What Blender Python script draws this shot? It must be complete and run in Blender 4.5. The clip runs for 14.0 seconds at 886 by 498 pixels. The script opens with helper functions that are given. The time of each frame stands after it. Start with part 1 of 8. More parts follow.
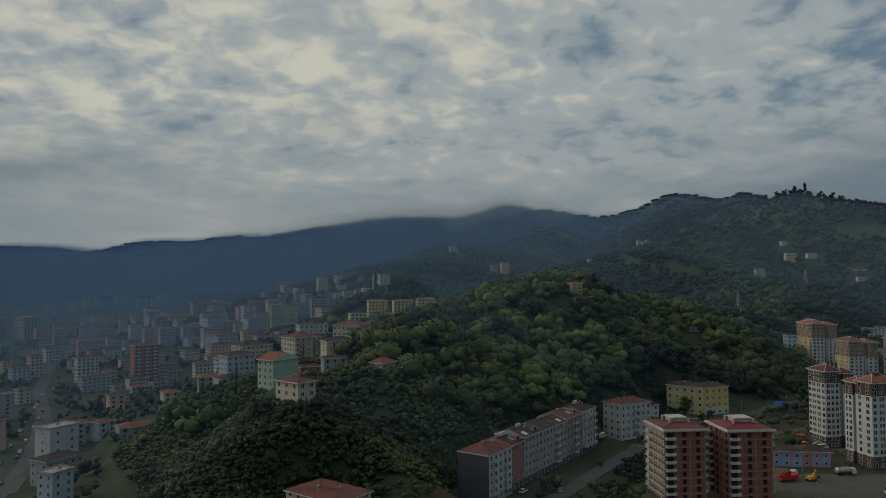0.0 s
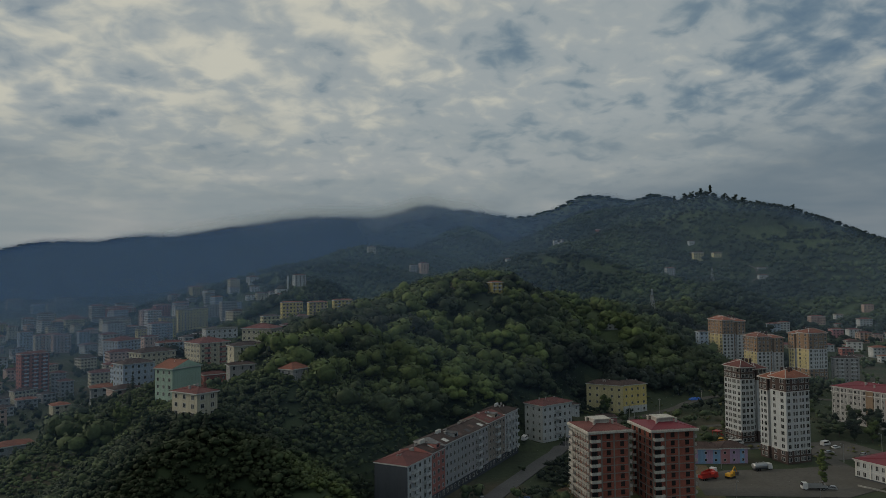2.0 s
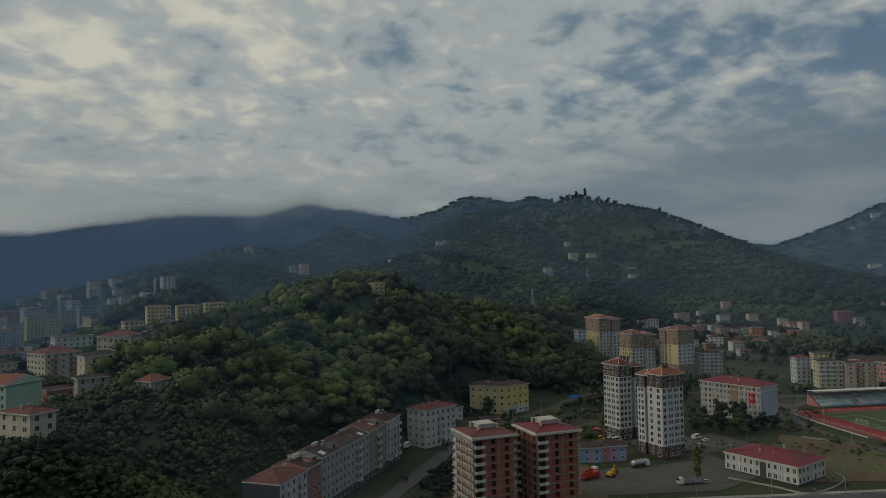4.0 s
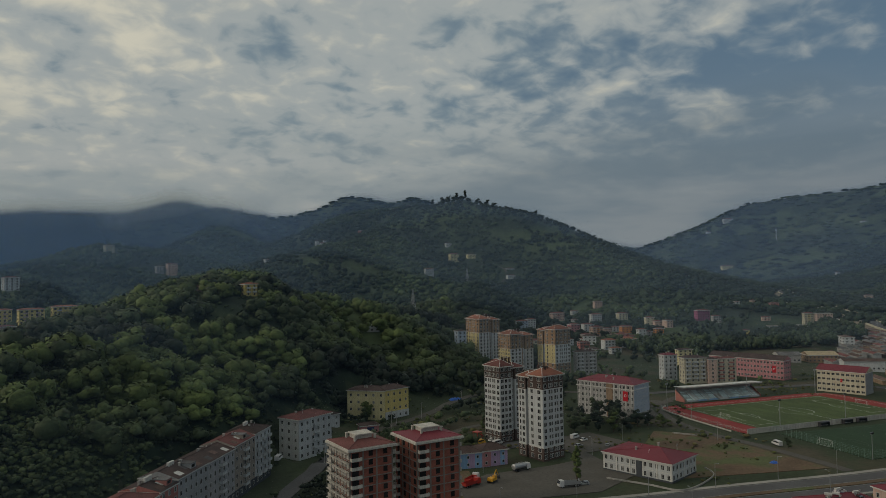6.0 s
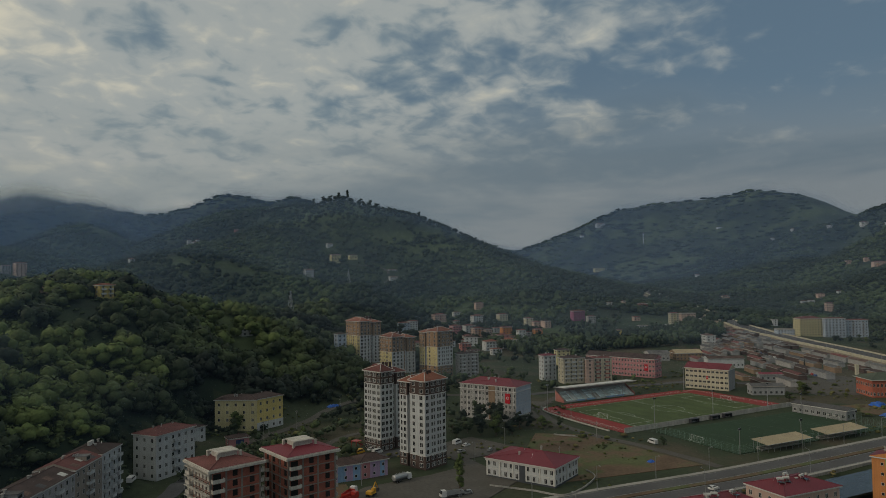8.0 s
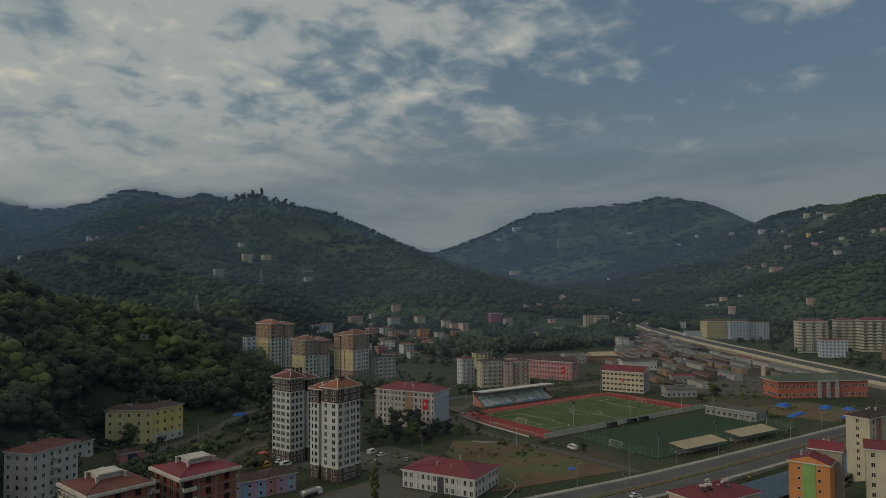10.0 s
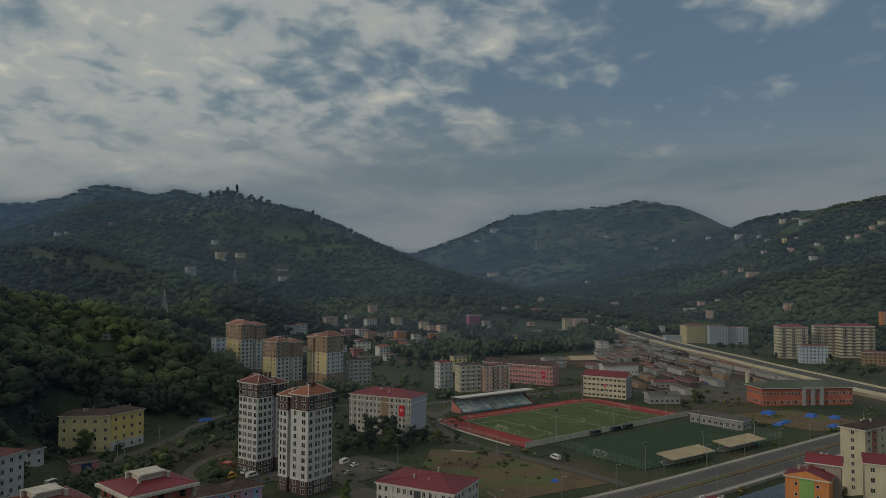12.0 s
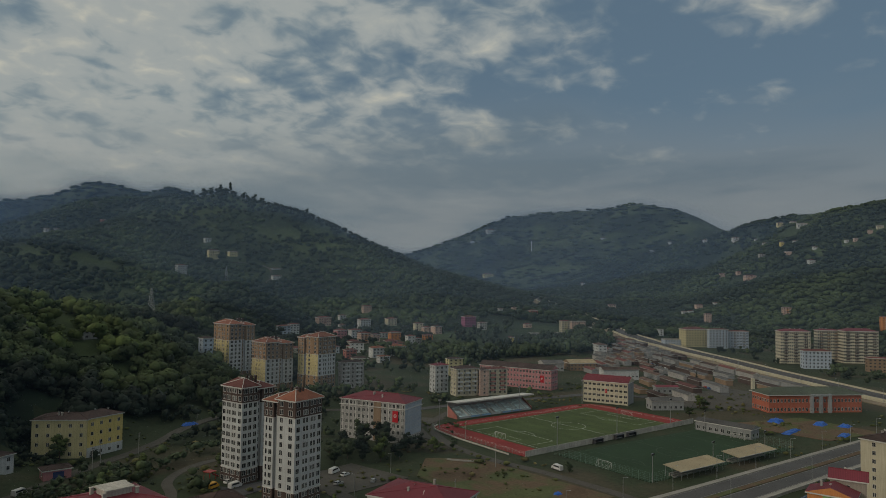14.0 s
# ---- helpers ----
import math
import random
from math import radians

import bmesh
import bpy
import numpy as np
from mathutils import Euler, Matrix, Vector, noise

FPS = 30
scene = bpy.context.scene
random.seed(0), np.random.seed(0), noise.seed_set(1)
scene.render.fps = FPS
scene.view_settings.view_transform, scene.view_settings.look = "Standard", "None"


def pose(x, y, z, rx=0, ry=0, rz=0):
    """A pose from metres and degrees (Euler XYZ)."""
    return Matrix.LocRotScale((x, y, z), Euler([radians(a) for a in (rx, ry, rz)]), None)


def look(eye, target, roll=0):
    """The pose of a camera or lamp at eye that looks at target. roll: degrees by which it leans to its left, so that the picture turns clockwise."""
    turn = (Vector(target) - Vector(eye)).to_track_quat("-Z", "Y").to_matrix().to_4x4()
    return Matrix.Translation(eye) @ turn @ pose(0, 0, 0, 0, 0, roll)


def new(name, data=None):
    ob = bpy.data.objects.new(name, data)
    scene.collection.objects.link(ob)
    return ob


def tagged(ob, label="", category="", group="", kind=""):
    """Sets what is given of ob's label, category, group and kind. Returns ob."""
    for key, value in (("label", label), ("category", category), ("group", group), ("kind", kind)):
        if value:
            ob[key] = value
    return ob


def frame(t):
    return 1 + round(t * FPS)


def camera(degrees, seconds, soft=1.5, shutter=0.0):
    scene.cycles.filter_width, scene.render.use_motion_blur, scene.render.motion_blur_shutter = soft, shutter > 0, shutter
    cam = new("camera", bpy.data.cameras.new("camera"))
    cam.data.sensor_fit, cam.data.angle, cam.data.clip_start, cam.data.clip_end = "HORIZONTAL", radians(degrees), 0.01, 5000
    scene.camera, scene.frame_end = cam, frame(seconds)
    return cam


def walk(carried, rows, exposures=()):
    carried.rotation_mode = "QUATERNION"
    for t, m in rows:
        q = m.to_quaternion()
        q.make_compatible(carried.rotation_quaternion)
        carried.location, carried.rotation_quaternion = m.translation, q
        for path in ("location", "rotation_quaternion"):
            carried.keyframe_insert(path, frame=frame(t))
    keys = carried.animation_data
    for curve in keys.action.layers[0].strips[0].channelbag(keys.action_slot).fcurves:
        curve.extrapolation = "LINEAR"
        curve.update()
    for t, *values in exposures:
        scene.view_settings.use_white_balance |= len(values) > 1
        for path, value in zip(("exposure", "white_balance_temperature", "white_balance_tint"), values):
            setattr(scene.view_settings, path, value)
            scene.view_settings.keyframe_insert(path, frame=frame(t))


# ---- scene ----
cam = camera(64.9, 14.0, soft=0.6)
PATH = [
    (0, (0.23, -0.16, 81.65), (0.126, 99.756, 85.740), -0.21),
    (0.5, (0.59, 3.86, 81.44), (1.791, 103.766, 85.494), -0.31),
    (1, (0.86, 7.87, 81.14), (4.910, 107.706, 85.241), -0.47),
    (1.5, (1.05, 11.69, 80.96), (8.531, 111.320, 85.095), -0.54),
    (2, (1.55, 15.44, 80.95), (13.026, 114.696, 85.071), -0.62),
    (2.5, (2.22, 19.07, 80.86), (17.552, 117.806, 84.947), -0.66),
    (3, (3.13, 22.51, 80.86), (22.698, 120.490, 84.929), -0.76),
    (5.5, (8.87, 39.43, 80.58), (48.663, 131.094, 84.467), -0.99),
    (6, (10.67, 42.92, 80.43), (54.412, 132.763, 84.304), -0.94),
    (6.5, (12.47, 46.25, 80.22), (59.833, 134.230, 84.127), -0.97),
    (7, (14.55, 49.69, 80.11), (65.720, 135.519, 83.956), -0.90),
    (7.5, (16.81, 53.06, 79.82), (71.353, 136.788, 83.694), -0.84),
    (8, (18.97, 56.19, 79.85), (77.130, 137.441, 83.708), -0.80),
    (8.5, (21.26, 59.30, 79.64), (82.526, 138.237, 83.519), -0.72),
    (11, (33.16, 74.74, 79.26), (102.239, 146.930, 83.360), 0.04),
    (11.5, (35.74, 77.86, 79.17), (105.157, 149.727, 83.303), 0.21),
    (12, (38.47, 80.96, 79.15), (108.111, 152.606, 83.325), 0.38),
    (12.5, (41.02, 84.00, 78.90), (110.820, 155.489, 83.131), 0.51),
    (13, (43.77, 87.00, 78.72), (113.687, 158.373, 83.008), 0.62),
    (13.5, (46.41, 90.10, 78.59), (116.444, 161.348, 82.901), 0.76),
    (14, (49.01, 93.43, 78.45), (119.173, 164.558, 82.775), 0.90),
]
walk(cam, [(t, look(eye, target, roll)) for t, eye, target, roll in PATH],
     exposures=[(0, -0.04, 6150, 10), (3, -0.04, 6200, 10), (6.5, 0.0, 6430, 10), (9, 0.0, 6500, 10), (14, 0.0, 6500, 10)])

# ---------------------------------------------------------------- sky and sun
SUN_AZ, SUN_EL = 284.0, 23.0          # compass degrees from +y clockwise, and height
sun_way = Vector((math.sin(radians(SUN_AZ)) * math.cos(radians(SUN_EL)),
                  math.cos(radians(SUN_AZ)) * math.cos(radians(SUN_EL)), math.sin(radians(SUN_EL))))
sun = new("sun", bpy.data.lights.new("sun", "SUN"))
sun.data.energy, sun.data.angle, sun.data.color = 0.88, radians(14), (1.0, 0.86, 0.68)
sun.matrix_world = look(sun_way * 900, (0, 0, 0))

world = bpy.data.worlds.new("sky")
scene.world = world
world.use_nodes = True
wn, wl = world.node_tree.nodes, world.node_tree.links
wn.clear()


def wnode(kind, **settings):
    n = wn.new(kind)
    for key, value in settings.items():
        if key == "operation":
            n.operation = value
        elif key == "data_type":
            n.data_type = value
        elif key == "blend_type":
            n.blend_type = value
    return n


def wmath(op, a, b=0.0, c=0.0):
    n = wnode("ShaderNodeMath", operation=op)
    for i, v in enumerate((a, b, c)):
        if isinstance(v, (int, float)):
            n.inputs[i].default_value = v
        else:
            wl.new(v, n.inputs[i])
    return n.outputs[0]


def wramp(fac, *stops):
    n = wn.new("ShaderNodeValToRGB")
    e = n.color_ramp.elements
    while len(e) < len(stops):
        e.new(0.5)
    for el, (p, c) in zip(e, stops):
        el.position, el.color = p, (*c, 1) if len(c) == 3 else c
    n.color_ramp.interpolation = "EASE"
    wl.new(fac, n.inputs[0])
    return n.outputs[0]


def wmix(fac, a, b):
    n = wnode("ShaderNodeMix", data_type="RGBA", blend_type="MIX")
    for i, v in ((0, fac), (6, a), (7, b)):
        if isinstance(v, (int, float)):
            n.inputs[i].default_value = v
        elif isinstance(v, tuple):
            n.inputs[i].default_value = (*v, 1)
        else:
            wl.new(v, n.inputs[i])
    return n.outputs[2]


def wnoise(vec, scale, detail, rough, distortion=0.0):
    n = wn.new("ShaderNodeTexNoise")
    wl.new(vec, n.inputs["Vector"])
    for key, v in (("Scale", scale), ("Detail", detail), ("Roughness", rough), ("Distortion", distortion)):
        n.inputs[key].default_value = v
    return n.outputs["Fac"]


sky = wn.new("ShaderNodeTexSky")
sky.sky_type, sky.sun_disc = "NISHITA", False
sky.sun_elevation, sky.sun_rotation = radians(SUN_EL), radians(SUN_AZ)
sky.altitude, sky.air_density, sky.dust_density = 100, 1.2, 1.5
coord = wn.new("ShaderNodeTexCoord").outputs["Generated"]
sep = wn.new("ShaderNodeSeparateXYZ")
wl.new(coord, sep.inputs[0])
dx, dy, dz = sep.outputs
up = wmath("ADD", wmath("MAXIMUM", dz, 0.0), 0.27)
flat = wn.new("ShaderNodeCombineXYZ")       # the cloud deck, seen from below
wl.new(wmath("DIVIDE", dx, up), flat.inputs[0])
wl.new(wmath("DIVIDE", dy, up), flat.inputs[1])
deck = flat.outputs[0]
# the cloud deck ends on a slanting edge and thins out towards +x
side = wmath("ADD", wmath("MULTIPLY", dx, -0.506), wmath("ADD", wmath("MULTIPLY", dy, 0.232), wmath("MULTIPLY", dz, 0.832)))
big = wnoise(deck, 1.1, 2.0, 0.5, 0.5)
mid = wnoise(deck, 4.8, 3.0, 0.5, 0.35)
fine = wnoise(deck, 12.0, 4.0, 0.52, 0.4)
body = wmath("ADD", wmath("MULTIPLY", big, 0.34), wmath("ADD", wmath("MULTIPLY", mid, 0.40), wmath("MULTIPLY", fine, 0.26)))
westward = wramp(wmath("ADD", wmath("MULTIPLY", side, 0.5), 0.5), (0.36, (0, 0, 0)), (0.66, (1, 1, 1)))
cover = wmath("ADD", wmath("ADD", body, -0.13), wmath("MULTIPLY", westward, 0.245))
thick = wramp(cover, (0.40, (0, 0, 0)), (0.58, (1, 1, 1)))
lit = wmath("ADD", wmath("MULTIPLY", mid, 0.46), wmath("ADD", wmath("MULTIPLY", fine, 0.32), wmath("ADD", wmath("MULTIPLY", big, 0.22), wmath("MULTIPLY", wmath("SUBTRACT", side, 0.17), 0.20))))
cloud = wramp(lit, (0.40, (0.218, 0.272, 0.292)), (0.52, (0.332, 0.360, 0.352)), (0.67, (0.560, 0.535, 0.435)))
clear = wn.new("ShaderNodeVectorMath")
clear.operation = "SCALE"
wl.new(sky.outputs[0], clear.inputs[0])
clear.inputs["Scale"].default_value = 0.05
veil = wmix(0.78, clear.outputs[0], (0.104, 0.164, 0.224))
open_sky = wmix(thick, veil, cloud)
# the smooth grey bank that lies along the hills
level = wn.new("ShaderNodeCombineXYZ")
wl.new(dx, level.inputs[0])
wl.new(dy, level.inputs[1])
wl.new(wmath("MULTIPLY", dz, 4.5), level.inputs[2])
bank_noise = wnoise(level.outputs[0], 2.4, 4.0, 0.5, 0.4)
low = wramp(wmath("ADD", dz, wmath("MULTIPLY", wmath("SUBTRACT", bank_noise, 0.5), 0.22)),
            (0.06, (1, 1, 1)), (0.28, (0, 0, 0)))
bank_grey = wramp(bank_noise, (0.32, (0.180, 0.218, 0.235)), (0.50, (0.252, 0.282, 0.282)), (0.68, (0.350, 0.350, 0.325)))
bank_blue = wramp(bank_noise, (0.32, (0.125, 0.165, 0.195)), (0.50, (0.190, 0.216, 0.230)), (0.68, (0.255, 0.262, 0.254)))
bank = wmix(westward, bank_blue, bank_grey)
whole = wmix(low, open_sky, bank)
back = wn.new("ShaderNodeBackground")
wl.new(whole, back.inputs[0])
back.inputs[1].default_value = 1.0
wout = wn.new("ShaderNodeOutputWorld")
wl.new(back.outputs[0], wout.inputs[0])

# ---------------------------------------------------------------- materials


def material(name, colour, rough=0.8, vary=0.25, scale=1.0, fine_scale=12.0, bump=0.2, metal=0.0,
             second=None, second_at=0.55, by_object=0.0, by_island=0.0, spec=0.3, stripes=None, streak=0.0, relief=0.05):
    """A surface with a base colour, broken up at two scales, and relief."""
    m = bpy.data.materials.new(name)
    m.use_nodes = True
    n, l = m.node_tree.nodes, m.node_tree.links
    b = n["Principled BSDF"]
    tc = n.new("ShaderNodeTexCoord").outputs["Object"]

    def noisy(s, detail, vec=tc):
        t = n.new("ShaderNodeTexNoise")
        t.inputs["Scale"].default_value, t.inputs["Detail"].default_value = s, detail
        l.new(vec, t.inputs["Vector"])
        return t.outputs["Fac"]

    def mixed(fac, a, c, blend="MIX"):
        x = n.new("ShaderNodeMix")
        x.data_type, x.blend_type = "RGBA", blend
        for i, v in ((0, fac), (6, a), (7, c)):
            if isinstance(v, (int, float)):
                x.inputs[i].default_value = v
            elif isinstance(v, tuple):
                x.inputs[i].default_value = (*v[:3], 1)
            else:
                l.new(v, x.inputs[i])
        return x.outputs[2]

    def span(fac, lo, hi, a=0.3, c=0.7):
        x = n.new("ShaderNodeMapRange")
        l.new(fac, x.inputs[0])
        for i, v in enumerate((a, c, lo, hi)):
            x.inputs[i + 1].default_value = v
        return x.outputs[0]

    large, small = noisy(scale, 4.0), noisy(fine_scale, 3.0)
    col = tuple(colour)
    if second:
        edge = span(large, 0, 1, second_at - 0.06, second_at + 0.06)
        col = mixed(edge, col, tuple(second))
    shade = n.new("ShaderNodeMath")
    shade.operation = "MULTIPLY"
    l.new(span(large, 1 - vary, 1 + vary), shade.inputs[0])
    l.new(span(small, 1 - vary * 0.6, 1 + vary * 0.6), shade.inputs[1])
    last = shade.outputs[0]
    for amount, kind, socket in ((by_object, "ShaderNodeObjectInfo", "Random"), (by_island, "ShaderNodeNewGeometry", "Random Per Island")):
        if amount:
            s = n.new("ShaderNodeMath")
            s.operation = "MULTIPLY"
            l.new(last, s.inputs[0])
            l.new(span(n.new(kind).outputs[socket], 1 - amount, 1 + amount, 0, 1), s.inputs[1])
            last = s.outputs[0]
    if streak:
        mp = n.new("ShaderNodeMapping")
        mp.inputs["Scale"].default_value = (1.2, 1.2, 0.07)
        l.new(tc, mp.inputs[0])
        s = n.new("ShaderNodeMath")
        s.operation = "MULTIPLY"
        l.new(last, s.inputs[0])
        l.new(span(noisy(1.6, 4.0, mp.outputs[0]), 1 - streak, 1.05, 0.35, 0.6), s.inputs[1])
        last = s.outputs[0]
    if stripes:
        axis, per_metre, depth = stripes
        w = n.new("ShaderNodeTexWave")
        w.bands_direction = axis
        w.inputs["Scale"].default_value = per_metre * 0.314
        w.inputs["Distortion"].default_value = 0.0
        l.new(tc, w.inputs["Vector"])
        s = n.new("ShaderNodeMath")
        s.operation = "MULTIPLY"
        l.new(last, s.inputs[0])
        l.new(span(w.outputs["Fac"], 1 - depth, 1 + depth, 0.4, 0.6), s.inputs[1])
        last = s.outputs[0]
    grey = n.new("ShaderNodeCombineColor")
    for i in range(3):
        l.new(last, grey.inputs[i])
    l.new(mixed(1.0, col, grey.outputs[0], "MULTIPLY"), b.inputs["Base Color"])
    b.inputs["Roughness"].default_value, b.inputs["Metallic"].default_value = rough, metal
    b.inputs["Specular IOR Level"].default_value = spec
    if bump:
        bp = n.new("ShaderNodeBump")
        bp.inputs["Strength"].default_value = bump
        bp.inputs["Distance"].default_value = relief
        l.new(small, bp.inputs["Height"])
        l.new(bp.outputs[0], b.inputs["Normal"])
    return m


def plaster(name, colour):
    return material(name, colour, 0.85, 0.10, 0.15, 3.0, 0.15, by_object=0.06, streak=0.10)


white_p = plaster("white_plaster", (0.46, 0.48, 0.49))
cream_p = plaster("cream_plaster", (0.46, 0.43, 0.33))
yellow_p = plaster("yellow_plaster", (0.56, 0.46, 0.18))
pale_yellow_p = plaster("pale_yellow_plaster", (0.54, 0.49, 0.29))
grey_p = plaster("grey_plaster", (0.27, 0.28, 0.29))
pale_grey_p = plaster("pale_grey_plaster", (0.335, 0.330, 0.325))
dark_p = plaster("dark_slate_render", (0.055, 0.062, 0.072))
brown_p = plaster("brown_render", (0.080, 0.056, 0.050))
butter_p = plaster("butter_yellow_plaster", (0.55, 0.47, 0.24))
ochre_p = plaster("ochre_render", (0.30, 0.19, 0.11))
tan_p = plaster("tan_render", (0.24, 0.17, 0.115))
mint_p = plaster("mint_green_plaster", (0.36, 0.48, 0.40))
pink_p = plaster("pink_plaster", (0.40, 0.19, 0.20))
salmon_p = plaster("salmon_plaster", (0.46, 0.34, 0.29))
red_p = plaster("red_plaster", (0.34, 0.14, 0.12))
blue_p = plaster("blue_grey_plaster", (0.36, 0.42, 0.50))
sky_p = plaster("sky_blue_plaster", (0.22, 0.36, 0.55))
lilac_p = plaster("lilac_plaster", (0.38, 0.28, 0.42))
orange_p = plaster("orange_plaster", (0.52, 0.22, 0.08))
green_p = plaster("green_plaster", (0.20, 0.36, 0.12))
magenta_p = plaster("magenta_plaster", (0.30, 0.10, 0.19))
terracotta_p = plaster("terracotta_plaster", (0.36, 0.115, 0.075))
raw_concrete = material("raw_concrete_frame", (0.205, 0.185, 0.165), 0.92, 0.2, 0.3, 4.0, 0.3, streak=0.2)
concrete = material("concrete", (0.33, 0.32, 0.30), 0.9, 0.18, 0.3, 4.0, 0.3, streak=0.2)
pale_concrete = material("pale_concrete", (0.46, 0.44, 0.40), 0.9, 0.15, 0.3, 4.0, 0.3, streak=0.2)
hollow_brick = material("hollow_clay_brick", (0.25, 0.085, 0.060), 0.9, 0.22, 0.4, 5.0, 0.5, stripes=("Z", 4.0, 0.10))
tile_red = material("red_roof_tiles", (0.118, 0.044, 0.040), 0.8, 0.25, 0.2, 2.5, 0.5, by_object=0.22, stripes=("X", 3.0, 0.10))
tile_orange = material("orange_roof_tiles", (0.19, 0.074, 0.048), 0.8, 0.25, 0.2, 2.5, 0.5, by_object=0.2, stripes=("X", 3.0, 0.10))
tile_brown = material("brown_roof_tiles", (0.054, 0.036, 0.033), 0.85, 0.3, 0.2, 2.5, 0.5, by_object=0.2, stripes=("X", 3.0, 0.10))
sheet_red = material("red_sheet_roof", (0.150, 0.022, 0.034), 0.55, 0.12, 0.1, 2.0, 0.2, by_object=0.1, stripes=("X", 2.2, 0.12))
sheet_grey = material("grey_sheet_roof", (0.095, 0.095, 0.098), 0.9, 0.25, 0.12, 2.0, 0.2, by_object=0.3, stripes=("X", 1.4, 0.12))
sheet_rust = material("rusty_sheet_roof", (0.100, 0.066, 0.055), 0.92, 0.35, 0.12, 2.0, 0.2, by_object=0.3, stripes=("X", 1.4, 0.12))
sheet_tan = material("tan_sheet_roof", (0.34, 0.28, 0.18), 0.65, 0.12, 0.15, 2.0, 0.2, stripes=("X", 1.2, 0.08))
sheet_green = material("dark_green_sheet_roof", (0.070, 0.085, 0.062), 0.7, 0.2, 0.12, 2.0, 0.2, stripes=("X", 1.6, 0.1))
trim_white = material("white_trim", (0.52, 0.52, 0.50), 0.6, 0.08, 0.4, 6.0, 0.05)
glass = material("window_glass", (0.030, 0.034, 0.038), 0.15, 0.2, 0.4, 2.0, 0.0, spec=0.6, by_object=0.5)
# far panes: glass colour paled to paint in the haze of distance
far_glass = material("haze_paled_window_glass", (0.075, 0.082, 0.09), 0.2, 0.2, 0.4, 2.0, 0.0, spec=0.5, by_object=0.3)
# near-black sheet colour, painting the shade inside unglazed openings
opening_shade = material("painted_opening_shade", (0.018, 0.016, 0.015), 0.95, 0.2, 0.4, 2.0, 0.0, by_object=0.4)
metal_grey = material("galvanised_metal", (0.34, 0.35, 0.36), 0.45, 0.12, 0.6, 8.0, 0.05, metal=0.6)
metal_dark = material("dark_metal", (0.05, 0.05, 0.055), 0.5, 0.2, 0.6, 8.0, 0.05, metal=0.4)
asphalt = material("asphalt", (0.080, 0.080, 0.084), 0.9, 0.18, 0.06, 1.2, 0.25)
gravel = material("gravel_yard", (0.092, 0.086, 0.077), 0.95, 0.22, 0.05, 0.8, 0.4, second=(0.070, 0.065, 0.057), second_at=0.54)
paving = material("paving", (0.27, 0.26, 0.24), 0.9, 0.15, 0.1, 1.5, 0.3)
dirt = material("bare_soil", (0.130, 0.088, 0.056), 0.95, 0.3, 0.06, 0.9, 0.6, second=(0.070, 0.082, 0.034), second_at=0.52)
track_red = material("running_track_rubber", (0.22, 0.028, 0.026), 0.85, 0.14, 0.08, 1.5, 0.1)
turf = material("football_turf", (0.058, 0.084, 0.028), 0.9, 0.20, 0.05, 1.0, 0.3, stripes=("X", 0.10, 0.05))
turf_dark = material("artificial_turf", (0.020, 0.045, 0.020), 0.9, 0.16, 0.05, 1.0, 0.3)
dust = material("dusty_ground", (0.20, 0.165, 0.12), 0.95, 0.25, 0.04, 0.7, 0.4)
line_faint = material("worn_line_paint", (0.075, 0.105, 0.070), 0.85, 0.2, 0.3, 4.0, 0.0)
line_worn = material("worn_road_paint", (0.26, 0.26, 0.25), 0.85, 0.25, 0.3, 4.0, 0.0)
river_water = material("river_water", (0.030, 0.034, 0.032), 0.12, 0.2, 0.05, 0.6, 0.3, spec=0.5)
line_white = material("white_line_paint", (0.55, 0.56, 0.52), 0.8, 0.15, 0.3, 4.0, 0.0)
net_mesh = material("green_wire_fence", (0.16, 0.24, 0.20), 0.6, 0.2, 0.5, 6.0, 0.0)
tarp = material("blue_tarpaulin", (0.02, 0.10, 0.42), 0.4, 0.25, 0.5, 3.0, 0.5)
leaf_dark = material("dark_foliage", (0.023, 0.035, 0.025), 0.7, 0.42, 0.02, 0.9, 0.0, second=(0.042, 0.060, 0.031), second_at=0.52, by_island=0.30, spec=0.2)
leaf_mid = material("green_foliage", (0.042, 0.060, 0.029), 0.7, 0.40, 0.02, 0.9, 0.0, second=(0.066, 0.088, 0.035), second_at=0.54, by_island=0.30, spec=0.2)
leaf_light = material("light_green_foliage", (0.084, 0.114, 0.036), 0.7, 0.34, 0.03, 0.9, 0.0, by_island=0.26, spec=0.2)
leaf_far = material("far_foliage", (0.021, 0.034, 0.021), 0.75, 0.40, 0.005, 0.06, 0.0, second=(0.038, 0.056, 0.026), second_at=0.53, by_island=0.24, spec=0.15)
bark = material("bark", (0.085, 0.065, 0.050), 0.95, 0.3, 0.8, 8.0, 0.6)
hill_ground = material("hillside_undergrowth", (0.021, 0.034, 0.020), 0.8, 0.35, 0.006, 0.09, 0.5, second=(0.042, 0.060, 0.027), second_at=0.53, spec=0.15)
meadow = material("valley_meadow", (0.038, 0.051, 0.027), 0.9, 0.30, 0.02, 0.5, 0.7, second=(0.056, 0.050, 0.033), second_at=0.56, spec=0.2)
fresh_grass = material("fresh_meadow_grass", (0.085, 0.125, 0.032), 0.9, 0.25, 0.05, 0.6, 0.5, spec=0.2)
weeds = material("weeds", (0.075, 0.090, 0.030), 0.85, 0.35, 0.05, 0.6, 0.0, second=(0.115, 0.100, 0.045), second_at=0.55, by_island=0.35, spec=0.2)

# ---------------------------------------------------------------- mesh helpers


